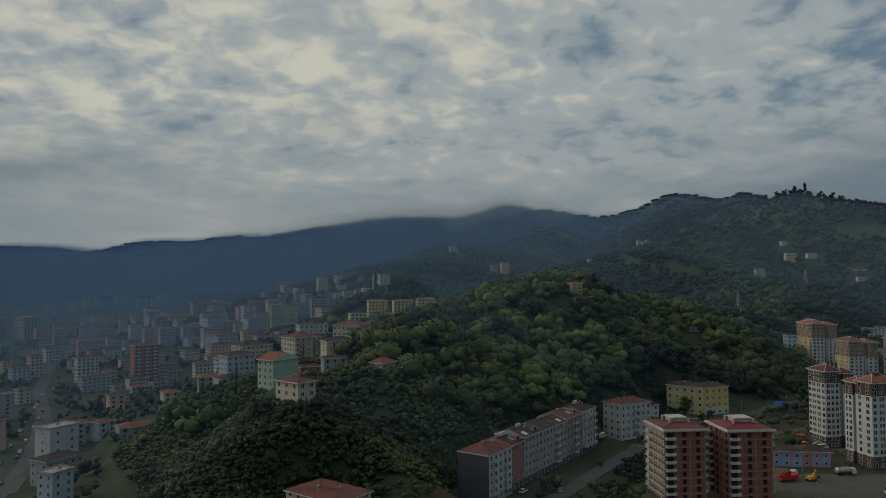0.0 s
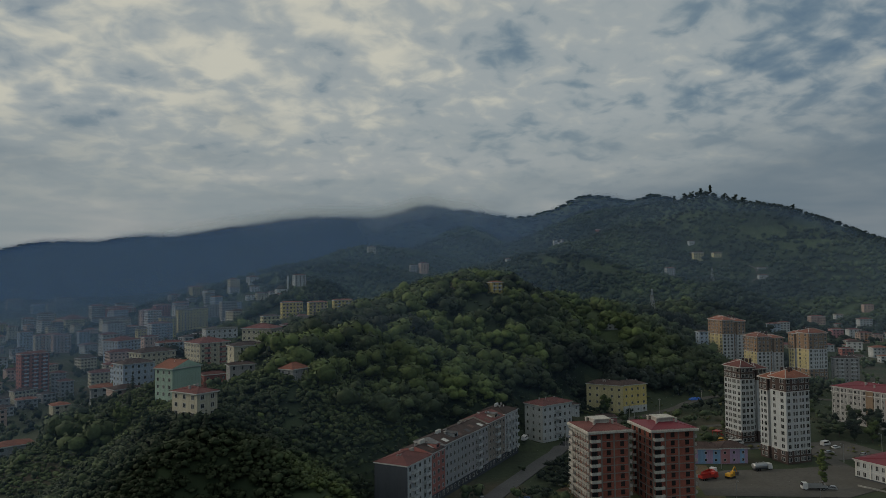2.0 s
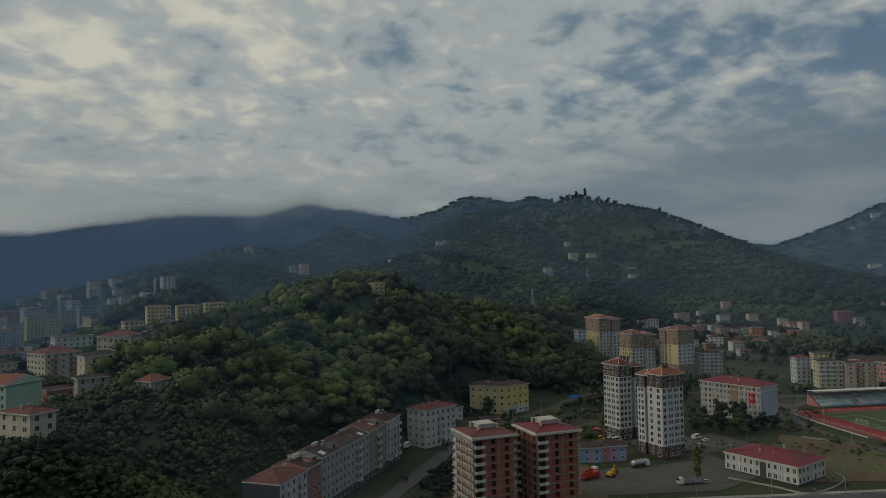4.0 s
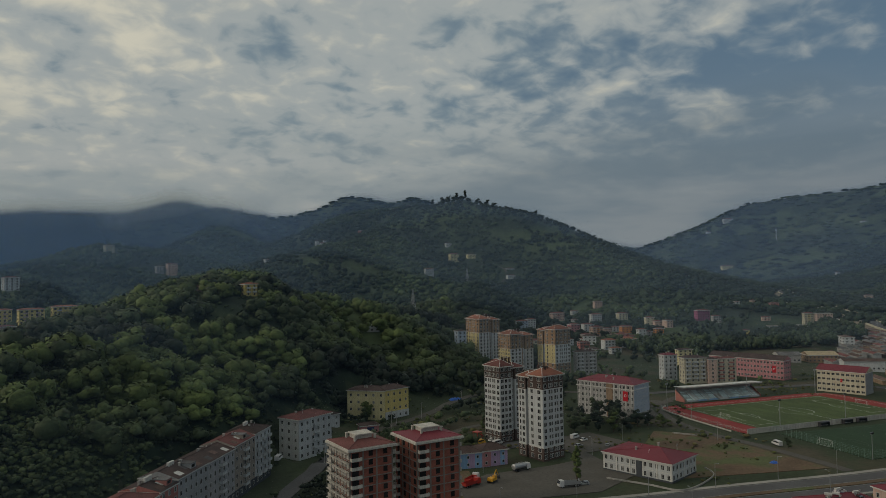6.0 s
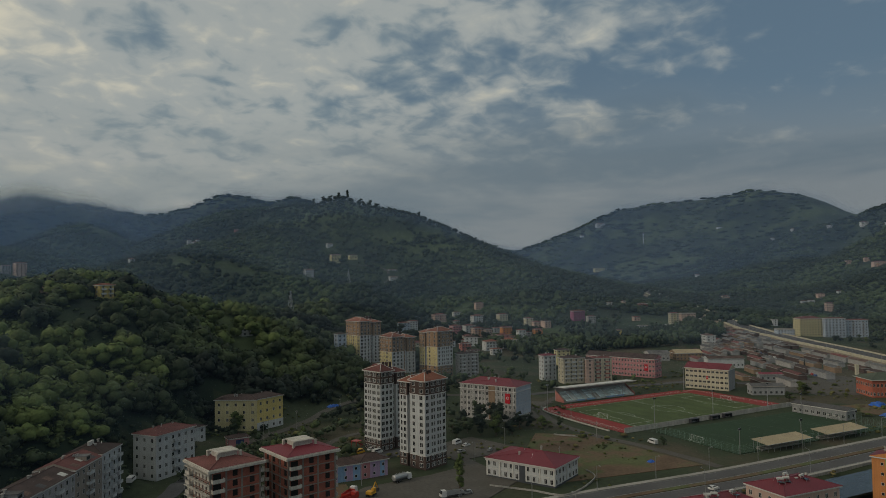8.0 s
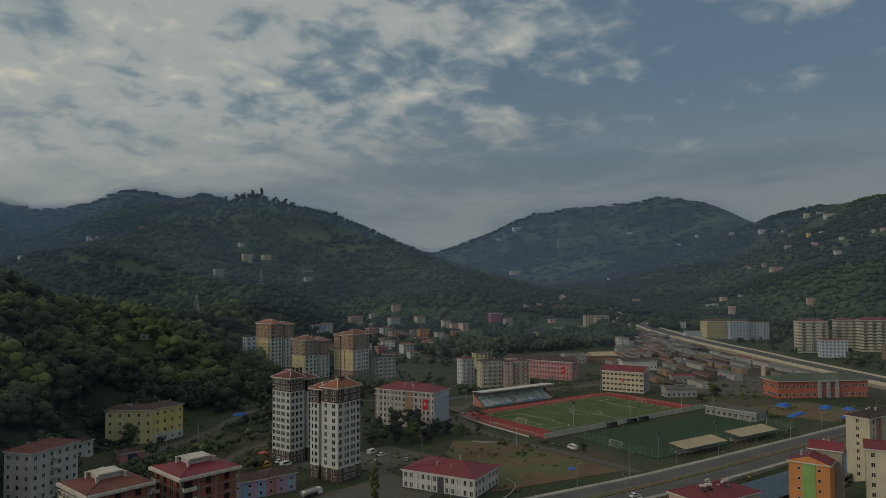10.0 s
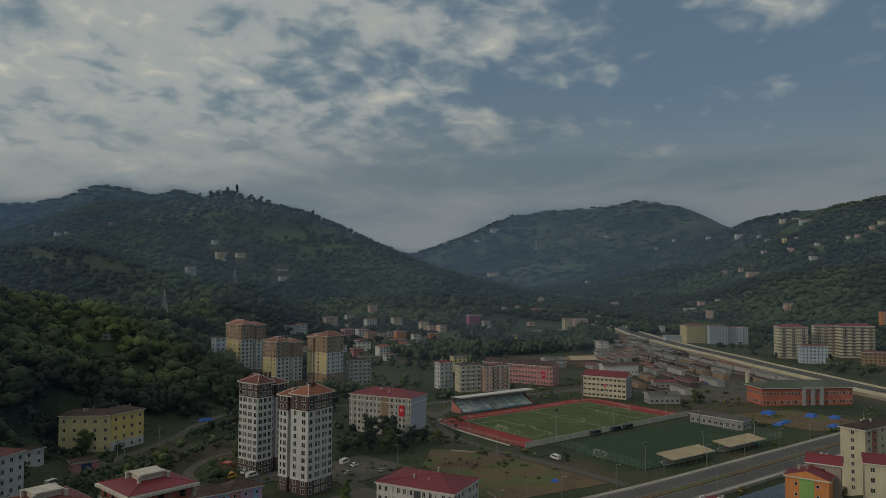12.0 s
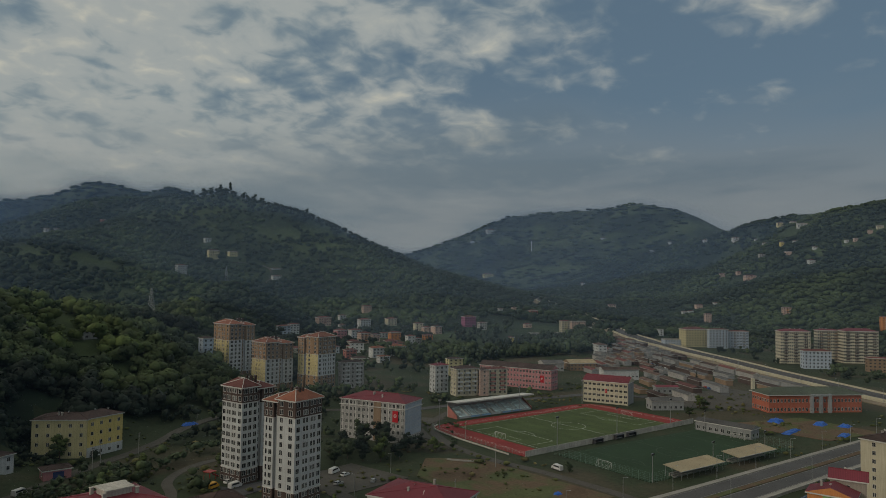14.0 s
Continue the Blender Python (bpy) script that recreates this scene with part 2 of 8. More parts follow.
class Build:
    """Gathers vertices and faces with a material number, and makes one mesh of them."""

    def __init__(self):
        self.v, self.f, self.m = [], [], []

    def face(self, pts, m=0):
        k = len(self.v)
        self.v.extend(pts)
        self.f.append(tuple(range(k, k + len(pts))))
        self.m.append(m)

    def box(self, x0, y0, z0, x1, y1, z1, m=0):
        p = [(x0, y0, z0), (x1, y0, z0), (x1, y1, z0), (x0, y1, z0), (x0, y0, z1), (x1, y0, z1), (x1, y1, z1), (x0, y1, z1)]
        k = len(self.v)
        self.v.extend(p)
        for q in ((3, 2, 1, 0), (4, 5, 6, 7), (0, 1, 5, 4), (1, 2, 6, 5), (2, 3, 7, 6), (3, 0, 4, 7)):
            self.f.append(tuple(k + i for i in q))
            self.m.append(m)
        return self

    def tube(self, a, b, ra, rb, sides=6, m=0):
        a, b = Vector(a), Vector(b)
        way = (b - a).normalized()
        u = way.orthogonal().normalized()
        w = way.cross(u)
        k = len(self.v)
        for c, r in ((a, ra), (b, rb)):
            for i in range(sides):
                s = 2 * math.pi * i / sides
                self.v.append(tuple(c + r * (math.cos(s) * u + math.sin(s) * w)))
        for i in range(sides):
            j = (i + 1) % sides
            self.f.append((k + i, k + j, k + sides + j, k + sides + i))
            self.m.append(m)
        self.f.append(tuple(k + sides + i for i in range(sides)))
        self.m.append(m)
        return self

    def mesh(self, name, *mats):
        me = bpy.data.meshes.new(name)
        me.from_pydata(self.v, [], self.f)
        for mat in mats:
            me.materials.append(mat)
        if len(mats) > 1:
            me.polygons.foreach_set("material_index", self.m)
        return me


def part(name, build, mats, parent, label=""):
    """One mesh object under a thing or a part."""
    mats = mats if isinstance(mats, (tuple, list)) else (mats,)
    ob = new(name, build if isinstance(build, bpy.types.Mesh) else build.mesh(name, *mats))
    ob.parent = parent
    return tagged(ob, label)


def thing(name, m, label, category, group="", kind=""):
    ob = new(name)
    ob.empty_display_size = 0.5
    ob.matrix_world = m
    return tagged(ob, label, category, group, kind)


def alone(name, build, mats, label, category, group="", kind="", m=None):
    mats = mats if isinstance(mats, (tuple, list)) else (mats,)
    ob = new(name, build.mesh(name, *mats))
    if m is not None:
        ob.matrix_world = m
    return tagged(ob, label, category, group, kind)


# ---------------------------------------------------------------- ground
PLOTS = []          # level building plots: x, y, radius, height
CLEAR = []          # where no tree grows: x, y, radius


def ridge_height(X, Y, width, power, crest):
    best = np.zeros_like(X)
    near = np.full_like(X, 1e9)
    for (ax, ay, az), (bx, by, bz) in zip(crest, crest[1:]):
        ux, uy = bx - ax, by - ay
        s = np.clip(((X - ax) * ux + (Y - ay) * uy) / (ux * ux + uy * uy), 0, 1)
        d = np.hypot(X - ax - s * ux, Y - ay - s * uy)
        h = (az + s * (bz - az)) * np.exp(-((d / width) ** power))
        best = np.maximum(best, h)
    return best


RIDGES = [
    # spur with the upper town
    (50, 2, [(-12, 165, 8), (-38, 205, 22), (-50, 245, 36), (-58, 300, 38), (-64, 360, 38)]),
    (88, 2, [(-64, 360, 38), (-68, 420, 40), (-78, 520, 42), (-75, 650, 44), (-65, 730, 52), (-71, 803, 68), (-60, 900, 74), (-98, 1150, 86)]),
    # wooded knoll
    (72, 2.1, [(-30, 330, 44), (-22, 360, 50), (0, 430, 61)]),
    (100, 2.1, [(0, 430, 61), (25, 471, 65), (60, 500, 72), (85, 541, 75), (105, 590, 76), (175, 590, 60), (234, 640, 48), (300, 700, 38), (420, 820, 48), (500, 960, 62)]),
    # main hill, its spurs, and the ranges behind and across the valley
    (330, 1.5, [(724, 1852, 266), (752, 1656, 258), (805, 1585, 280), (871, 1496, 243), (906, 1378, 177), (928, 1247, 143), (938, 1123, 115), (935, 1008, 70), (922, 899, 38)]),
    (330, 1.6, [(183, 1051, 70), (256, 1150, 95), (350, 1249, 122), (471, 1398, 153), (668, 1596, 228)]),
    (300, 1.6, [(-98, 1150, 84), (-56, 1249, 110), (28, 1398, 139), (158, 1698, 162), (312, 2196, 230), (493, 2694, 295)]),
    (520, 1.5, [(584, 3191, 360), (714, 3192, 370), (867, 3091, 395), (998, 2989, 456), (1044, 2591, 374), (945, 2093, 331), (760, 1900, 280)]),
    (700, 1.5, [(-2900, 2700, 240), (-1973, 3095, 232), (-1546, 3096, 186), (-1164, 3094, 238), (-566, 3093, 326), (-213, 3091, 375), (38, 3092, 344), (302, 3090, 405), (566, 3092, 363)]),
    (600, 1.5, [(2834, 3363, 222), (2914, 3144, 234), (2687, 2662, 272), (2654, 2413, 340), (2668, 2256, 396), (2778, 2148, 405), (2828, 1960, 416), (2823, 1684, 433), (2852, 1517, 392), (2844, 1388, 330), (2700, 1150, 290)]),
    (420, 1.5, [(1290, 968, 6), (1543, 998, 42), (1805, 1017, 113), (2073, 1030, 211), (2193, 910, 251), (2148, 813, 257), (2119, 701, 263), (2040, 638, 273), (1996, 541, 294), (1950, 300, 300), (1800, -100, 310), (1500, -700, 280)]),
    (600, 1.5, [(2500, 3900, 300), (2673, 3687, 301), (2826, 3588, 287), (2979, 3491, 222), (3101, 3411, 220), (3400, 3200, 240), (3900, 2800, 300)]),
    (600, 1.5, [(-2900, 2700, 240), (-2600, 1600, 220), (-2200, 700, 180)]),
]


def smooth_noise(X, Y, size, seed):
    """Value noise on a grid, smooth, -1 to 1."""
    rng = np.random.RandomState(seed)
    table = rng.rand(256, 256) * 2 - 1
    u, v = X / size + 1000, Y / size + 1000
    i, j = np.floor(u).astype(int), np.floor(v).astype(int)
    a, b = u - i, v - j
    a, b = a * a * (3 - 2 * a), b * b * (3 - 2 * b)
    i, j, i1, j1 = i % 256, j % 256, (i + 1) % 256, (j + 1) % 256
    return (table[i, j] * (1 - a) + table[i1, j] * a) * (1 - b) + (table[i, j1] * (1 - a) + table[i1, j1] * a) * b


def land(X, Y, plots=True):
    X, Y = np.asarray(X, float), np.asarray(Y, float)
    h = np.zeros_like(X)
    for width, power, crest in RIDGES:
        h = np.maximum(h, ridge_height(X, Y, width, power, crest))
    h = h - 4 * (1 - np.exp(-h / 4))
    rough = np.clip(h / 60, 0, 1)
    far = np.clip(np.hypot(X, Y - 100) / 1200 - 0.3, 0, 1)
    h = h + rough * (smooth_noise(X, Y, 90, 1) * 4 + smooth_noise(X, Y, 38, 2) * 2)
    h = h + rough * far * (smooth_noise(X, Y, 420, 3) * 22 + smooth_noise(X, Y, 190, 4) * 12)
    # the lower town lies below the stadium
    h = h - 10 * np.clip((20 - X) / 180, 0, 1) * np.exp(-h / 14) * np.clip((1100 - Y) / 500, 0, 1)
    if plots and PLOTS:
        top, sums = np.zeros_like(h), np.zeros_like(h)
        most = np.zeros_like(h)
        for x, y, r, z in PLOTS:
            w = np.clip(1.9 - np.hypot(X - x, Y - y) / r, 0, 0.9) / 0.9
            w = w * w * (3 - 2 * w)
            top, sums, most = top + w * z, sums + w, np.maximum(most, w)
        h = np.where(sums > 0, h * (1 - most) + most * top / np.maximum(sums, 1e-6), h)
    return h


GRID = []


def land_at(x, y):
    """The height of the ground sheet at a place."""
    if not GRID:
        return float(land(np.array([x]), np.array([y]))[0])
    ax, ay, az = GRID
    i, j = int(np.clip(np.searchsorted(ax, x) - 1, 0, len(ax) - 2)), int(np.clip(np.searchsorted(ay, y) - 1, 0, len(ay) - 2))
    u, v = (x - ax[i]) / (ax[i + 1] - ax[i]), (y - ay[j]) / (ay[j + 1] - ay[j])
    return float((az[j, i] * (1 - u) + az[j, i + 1] * u) * (1 - v) + (az[j + 1, i] * (1 - u) + az[j + 1, i + 1] * u) * v)


# ---------------------------------------------------------------- windows, roofs, buildings
WINDOWS = {}


def window_mesh(w, h, style):
    key = (round(w, 2), round(h, 2), style)
    if key in WINDOWS:
        return WINDOWS[key]
    b = Build()
    t = {"open": 0.0, "far": 0.05, "plain": 0.06, "trim": 0.10}[style]
    proud = {"open": 0.03, "far": 0.06, "plain": 0.09, "trim": 0.10}[style]
    inset = proud - {"open": 0.0, "far": 0.02, "plain": 0.06, "trim": 0.06}[style]
    x0, x1, z0, z1 = -w / 2, w / 2, 0.0, h
    rect = lambda g, y: [(x0 - g, y, z0 - g), (x1 + g, y, z0 - g), (x1 + g, y, z1 + g), (x0 - g, y, z1 + g)]
    # one joined shape: back edge, front of the frame, its inner edge, and the pane
    loops = [rect(t, 0.02), rect(t, -proud)] + ([rect(0, -proud), rect(0, -inset)] if t else [])
    for loop in loops:
        b.v.extend(loop)
    for k in range(len(loops) - 1):
        for i in range(4):
            n = (i + 1) % 4
            b.f.append((4 * k + i, 4 * k + n, 4 * k + 4 + n, 4 * k + 4 + i))
            b.m.append(0 if t else 1)
    k = 4 * (len(loops) - 1)
    if style in ("plain", "trim") and w > 0.9:      # two lights and a mullion
        m = len(b.v)
        b.v.extend([(-0.05, -inset, z0), (0.05, -inset, z0), (0.05, -inset, z1), (-0.05, -inset, z1)])
        b.f.extend([(k, m, m + 3, k + 3), (m + 1, k + 1, k + 2, m + 2), (m, m + 1, m + 2, m + 3)])
        b.m.extend([1, 1, 0])
    else:
        b.f.append((k, k + 1, k + 2, k + 3))
        b.m.append(1)
    WINDOWS[key] = b.mesh("window", trim_white, opening_shade if style == "open" else glass)
    return WINDOWS[key]


def put_window(parent, mesh, x, y, z, turn):
    ob = new("window", mesh)
    ob.parent = parent
    ob.matrix_basis = pose(x, y, z, 0, 0, turn)
    return ob


def hip_roof(parent, w, d, z, mat, over=0.7, rise=2.2, ridge=None, x0=0.0, y0=0.0, fascia=trim_white, caps=True, cap_mat=None, gable=None):
    """A hipped roof on the rectangle (x0, y0)-(x0+w, y0+d). ridge: 'gx' or 'gy' makes gable ends."""
    b = Build()
    ax, ay, bx, by = x0 - over, y0 - over, x0 + w + over, y0 + d + over
    W, D = bx - ax, by - ay
    cut = min(W, D) / 2
    if ridge == "gx":
        r0, r1 = (ax, (ay + by) / 2, z + rise), (bx, (ay + by) / 2, z + rise)
    elif ridge == "gy":
        r0, r1 = ((ax + bx) / 2, ay, z + rise), ((ax + bx) / 2, by, z + rise)
    elif W >= D:
        r0, r1 = (ax + cut, (ay + by) / 2, z + rise), (bx - cut, (ay + by) / 2, z + rise)
    else:
        r0, r1 = ((ax + bx) / 2, ay + cut, z + rise), ((ax + bx) / 2, by - cut, z + rise)
    e = z + 0.02
    A, B, C, E = (ax, ay, e), (bx, ay, e), (bx, by, e), (ax, by, e)
    if ridge == "gx" or (ridge is None and W >= D):
        b.face([A, B, r1, r0]), b.face([C, E, r0, r1])
        b.face([B, C, r1], 1 if ridge else 0), b.face([E, A, r0], 1 if ridge else 0)
    else:
        b.face([B, C, r1, r0]), b.face([E, A, r0, r1])
        b.face([A, B, r0], 1 if ridge else 0), b.face([C, E, r1], 1 if ridge else 0)
    roof = part("roof", b, (mat, gable or fascia), parent)
    f = Build()
    f.box(ax, ay, z - 0.38, bx, by, z)
    part("eave", f, fascia, roof)
    c = Build()
    c.tube(r0, r1, 0.16, 0.16, 5)
    for corner, top in ((A, r0), (E, r0), (B, r1 if ridge == "gx" or (ridge is None and W >= D) else r0), (C, r1)):
        if not ridge:
            c.tube(corner, top, 0.13, 0.13, 5)
    if caps:
        part("ridge_cap", c, cap_mat or mat, roof)
    return roof


def flat_roof(parent, w, d, z, mat, over=0.3, lip=0.6):
    b = Build()
    b.box(-over, -over, z - 0.25, w + over, d + over, z)
    roof = part("roof", b, mat, parent)
    p = Build()
    for q in ((-over, -over, w + over, -over + 0.2), (-over, d + over - 0.2, w + over, d + over),
              (-over, -over + 0.2, -over + 0.2, d + over - 0.2), (w + over - 0.2, -over + 0.2, w + over, d + over - 0.2)):
        p.box(q[0], q[1], z, q[2], q[3], z + lip)
    part("parapet", p, mat, roof)
    return roof


def balcony(parent, x, y, z, w, deep, turn, mat, rail=None):
    b = Build()
    b.box(-w / 2, -deep, -0.16, w / 2, 0, 0.02, 0)
    b.box(-w / 2, -deep, 0.02, w / 2, -deep + 0.1, 0.95, 1)
    b.box(-w / 2, -deep + 0.1, 0.02, -w / 2 + 0.1, 0, 0.95, 1)
    b.box(w / 2 - 0.1, -deep + 0.1, 0.02, w / 2, 0, 0.95, 1)
    ob = part("balcony", b, (mat, rail or mat), parent)
    ob.matrix_basis = pose(x, y, z, 0, 0, turn)
    return ob


def chimney(parent, x, y, z, h=1.6, s=0.6, mat=None):
    b = Build()
    b.box(x - s / 2, y - s / 2, z - 1.5, x + s / 2, y + s / 2, z + h)
    b.box(x - s / 2 - 0.12, y - s / 2 - 0.12, z + h, x + s / 2 + 0.12, y + s / 2 + 0.12, z + h + 0.18)
    part("chimney", b, mat or concrete, parent)


def dish(parent, x, y, z, turn=200):
    b = Build()
    ring = [(0.45 * math.cos(a * math.pi / 5), 0.0 - 0.0, 0.45 * math.sin(a * math.pi / 5)) for a in range(10)]
    for i in range(10):
        b.face([ring[i], ring[(i + 1) % 10], (0, 0.16, 0)])
        b.face([ring[(i + 1) % 10], ring[i], (0, 0.12, 0)])
    b.tube((0, 0.15, 0), (0, 0.15, -1.2), 0.04, 0.04, 5)
    ob = part("satellite_dish", b, trim_white, parent)
    ob.matrix_basis = pose(x, y, z + 1.2, -25, 0, turn)


def flats(label, x, y, z0, turn, w, d, h, storeys, wall, roof="hip", tiles=tile_red, style="plain", fit=None, group="",
          gap=3.1, win=(1.15, 1.35), base=None, top=None, faces="rl", balconies=0, rail=None, extras=0, name="apartment_building",
          category="building", rise=None, over=0.6, first=1.0, plot=True):
    """A block of flats. Its near corner is at (x, y); w runs along turn, d along turn + 90."""
    t = thing(name, pose(x, y, z0, 0, 0, turn), label, category, group)
    c, s = math.cos(radians(turn)), math.sin(radians(turn))
    mx, my = x + c * w / 2 - s * d / 2, y + s * w / 2 + c * d / 2
    if plot:
        PLOTS.append((mx, my, max(w, d) * 0.62 + 2, z0))
    CLEAR.append((mx, my, max(w, d) * 0.55 + 2.5))
    if math.hypot(x, y) > 850:          # gardens before the lone houses
        away = math.hypot(mx - 25, my - 50)
        CLEAR.extend((mx - (mx - 25) / away * q, my - (my - 50) / away * q, 11) for q in (9, 20))
    sh = h / storeys
    rng = random.Random(int(x * 7 + y * 13))
    lo = base[1] * sh if base else 0.0
    hi = h - (top[1] * sh if top else 0.0)
    b = Build()
    b.box(0, 0, lo - (0 if base else 9), w, d, hi)
    part("wall", b, wall, t)
    if base:
        b = Build()
        b.box(-0.12, -0.12, -9, w + 0.12, d + 0.12, lo)
        part("base_wall", b, base[0], t)
    if top:
        b = Build()
        b.box(-0.04, -0.04, hi, w + 0.04, d + 0.04, h)
        part("upper_wall", b, top[0], t)
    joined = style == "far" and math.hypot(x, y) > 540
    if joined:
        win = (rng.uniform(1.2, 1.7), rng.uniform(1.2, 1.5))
    elif style == "far":
        gap *= 1.5
        win = (max(win[0], rng.uniform(1.5, 2.1)), max(win[1], rng.uniform(1.3, 1.6)))
    panes = Build()
    mesh = window_mesh(round(win[0], 1), round(min(win[1], sh * 0.62), 1), style)
    for face in faces:
        length = w if face in "rb" else d
        n = max(1, int((length - 1.0) / gap)) if fit is None else fit["rlbk".index(face) % 2]
        for k in range(n):
            u = length * (k + 0.5) / n
            for st in range(storeys):
                z = st * sh + first * min(1, sh / 2.9)
                out = 0.12 if base and st < base[1] else 0.04 if top and st >= storeys - top[1] else 0.0
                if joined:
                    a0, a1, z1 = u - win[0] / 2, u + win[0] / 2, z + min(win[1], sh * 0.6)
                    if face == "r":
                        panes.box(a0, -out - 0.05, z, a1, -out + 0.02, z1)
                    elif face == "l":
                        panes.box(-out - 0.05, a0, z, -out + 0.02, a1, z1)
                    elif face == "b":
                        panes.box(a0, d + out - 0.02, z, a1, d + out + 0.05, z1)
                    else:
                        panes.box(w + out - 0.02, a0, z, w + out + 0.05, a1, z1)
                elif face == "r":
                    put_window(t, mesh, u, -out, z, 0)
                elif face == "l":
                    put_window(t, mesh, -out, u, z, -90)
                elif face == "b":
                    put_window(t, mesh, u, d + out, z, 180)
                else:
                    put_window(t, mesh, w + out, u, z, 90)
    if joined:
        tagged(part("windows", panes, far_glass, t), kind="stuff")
    if balconies and joined:
        b = Build()
        for st in range(1, storeys):
            for k in range(balconies):
                u, half = w * (k + 0.5) / balconies, min(3.4, w / balconies * 0.6) / 2
                b.box(u - half, -1.2, st * sh - 0.16, u + half, -0.01, st * sh + 0.02, 0)
                b.box(u - half, -1.2, st * sh + 0.02, u + half, -1.1, st * sh + 0.95, 1)
        tagged(part("balconies", b, (concrete, rail or wall), t), kind="stuff")
    elif balconies:
        for st in range(1, storeys):
            for k in range(balconies):
                balcony(t, w * (k + 0.5) / balconies, -0.01, st * sh, min(3.4, w / balconies * 0.6), 1.2, 0, concrete, rail or wall)
    if roof == "flat":
        top_part = flat_roof(t, w, d, h + 0.25, concrete)
        rise = 0.3
    else:
        rise = rise or min(w, d) * 0.17
        top_part = hip_roof(t, w, d, h + 0.38, tiles, over, rise, None if roof == "hip" else roof, caps=style != "far", gable=wall, fascia=concrete if style == "far" and storeys == 1 else trim_white)
    for k in range(extras):
        chimney(top_part, w * rng.uniform(0.2, 0.8), d * rng.uniform(0.35, 0.65), h + rise * 0.7, rng.uniform(0.9, 1.6))
        dish(top_part, w * rng.uniform(0.15, 0.85), d * rng.uniform(0.3, 0.6), h + rise * 0.7, rng.uniform(150, 230))
    return t

# ---------------------------------------------------------------- the towers


def volume(t, x0, y0, w, d, h, storeys, wall, base, top, cols_r, cols_l, style="trim", faces="rlbk", west=None):
    """Part of a tower: a wall in three bands with its windows. cols: where windows stand along a face, and how wide they are."""
    sh = h / storeys
    lo, hi = base[1] * sh, h - top[1] * sh
    for name, mat, a, b_, o in (("base_wall", base[0], -6, lo, 0.10), ("wall", wall, lo, hi, 0.0), ("upper_wall", top[0], hi, h, 0.05)):
        part(name, Build().box(x0 - o, y0 - o, a, x0 + w + o, y0 + d + o, b_), mat, t)
    if west:
        part("west_wall", Build().box(x0 - 0.03, y0 + 0.01, lo, x0 + 0.01, y0 + d - 0.01, hi), west, t, "butter-yellow west wall")
        part("west_wall", Build().box(x0 - 0.08, y0 + 0.01, hi, x0, y0 + d - 0.01, h - 0.02), ochre_p, t, "ochre upper west wall")
        part("west_wall", Build().box(x0 - 0.13, y0 + 0.01, -2, x0, y0 + d - 0.01, lo - 0.15), ochre_p, t, "ochre lower west wall")
    for face in faces:
        for u, ww in (cols_r if face in "rb" else cols_l):
            for st in range(storeys):
                plain_row = base[1] <= st < storeys - top[1]
                mesh = window_mesh(ww * 1.12, 1.65, "plain" if plain_row else style)
                z = st * sh + 0.8
                o = 0.0 if plain_row else (0.10 if st < base[1] else 0.05)
                if face == "r":
                    put_window(t, mesh, x0 + u * w, y0 - o, z, 0)
                elif face == "l":
                    put_window(t, mesh, x0 - o, y0 + u * d, z, -90)
                elif face == "b":
                    put_window(t, mesh, x0 + u * w, y0 + d + o, z, 180)
                else:
                    put_window(t, mesh, x0 + w + o, y0 + u * d, z, 90)
    # string courses between the bands
    for z in (lo, hi):
        part("string_course", Build().box(x0 - 0.16, y0 - 0.16, z - 0.12, x0 + w + 0.16, y0 + d + 0.16, z + 0.12), trim_white, t)


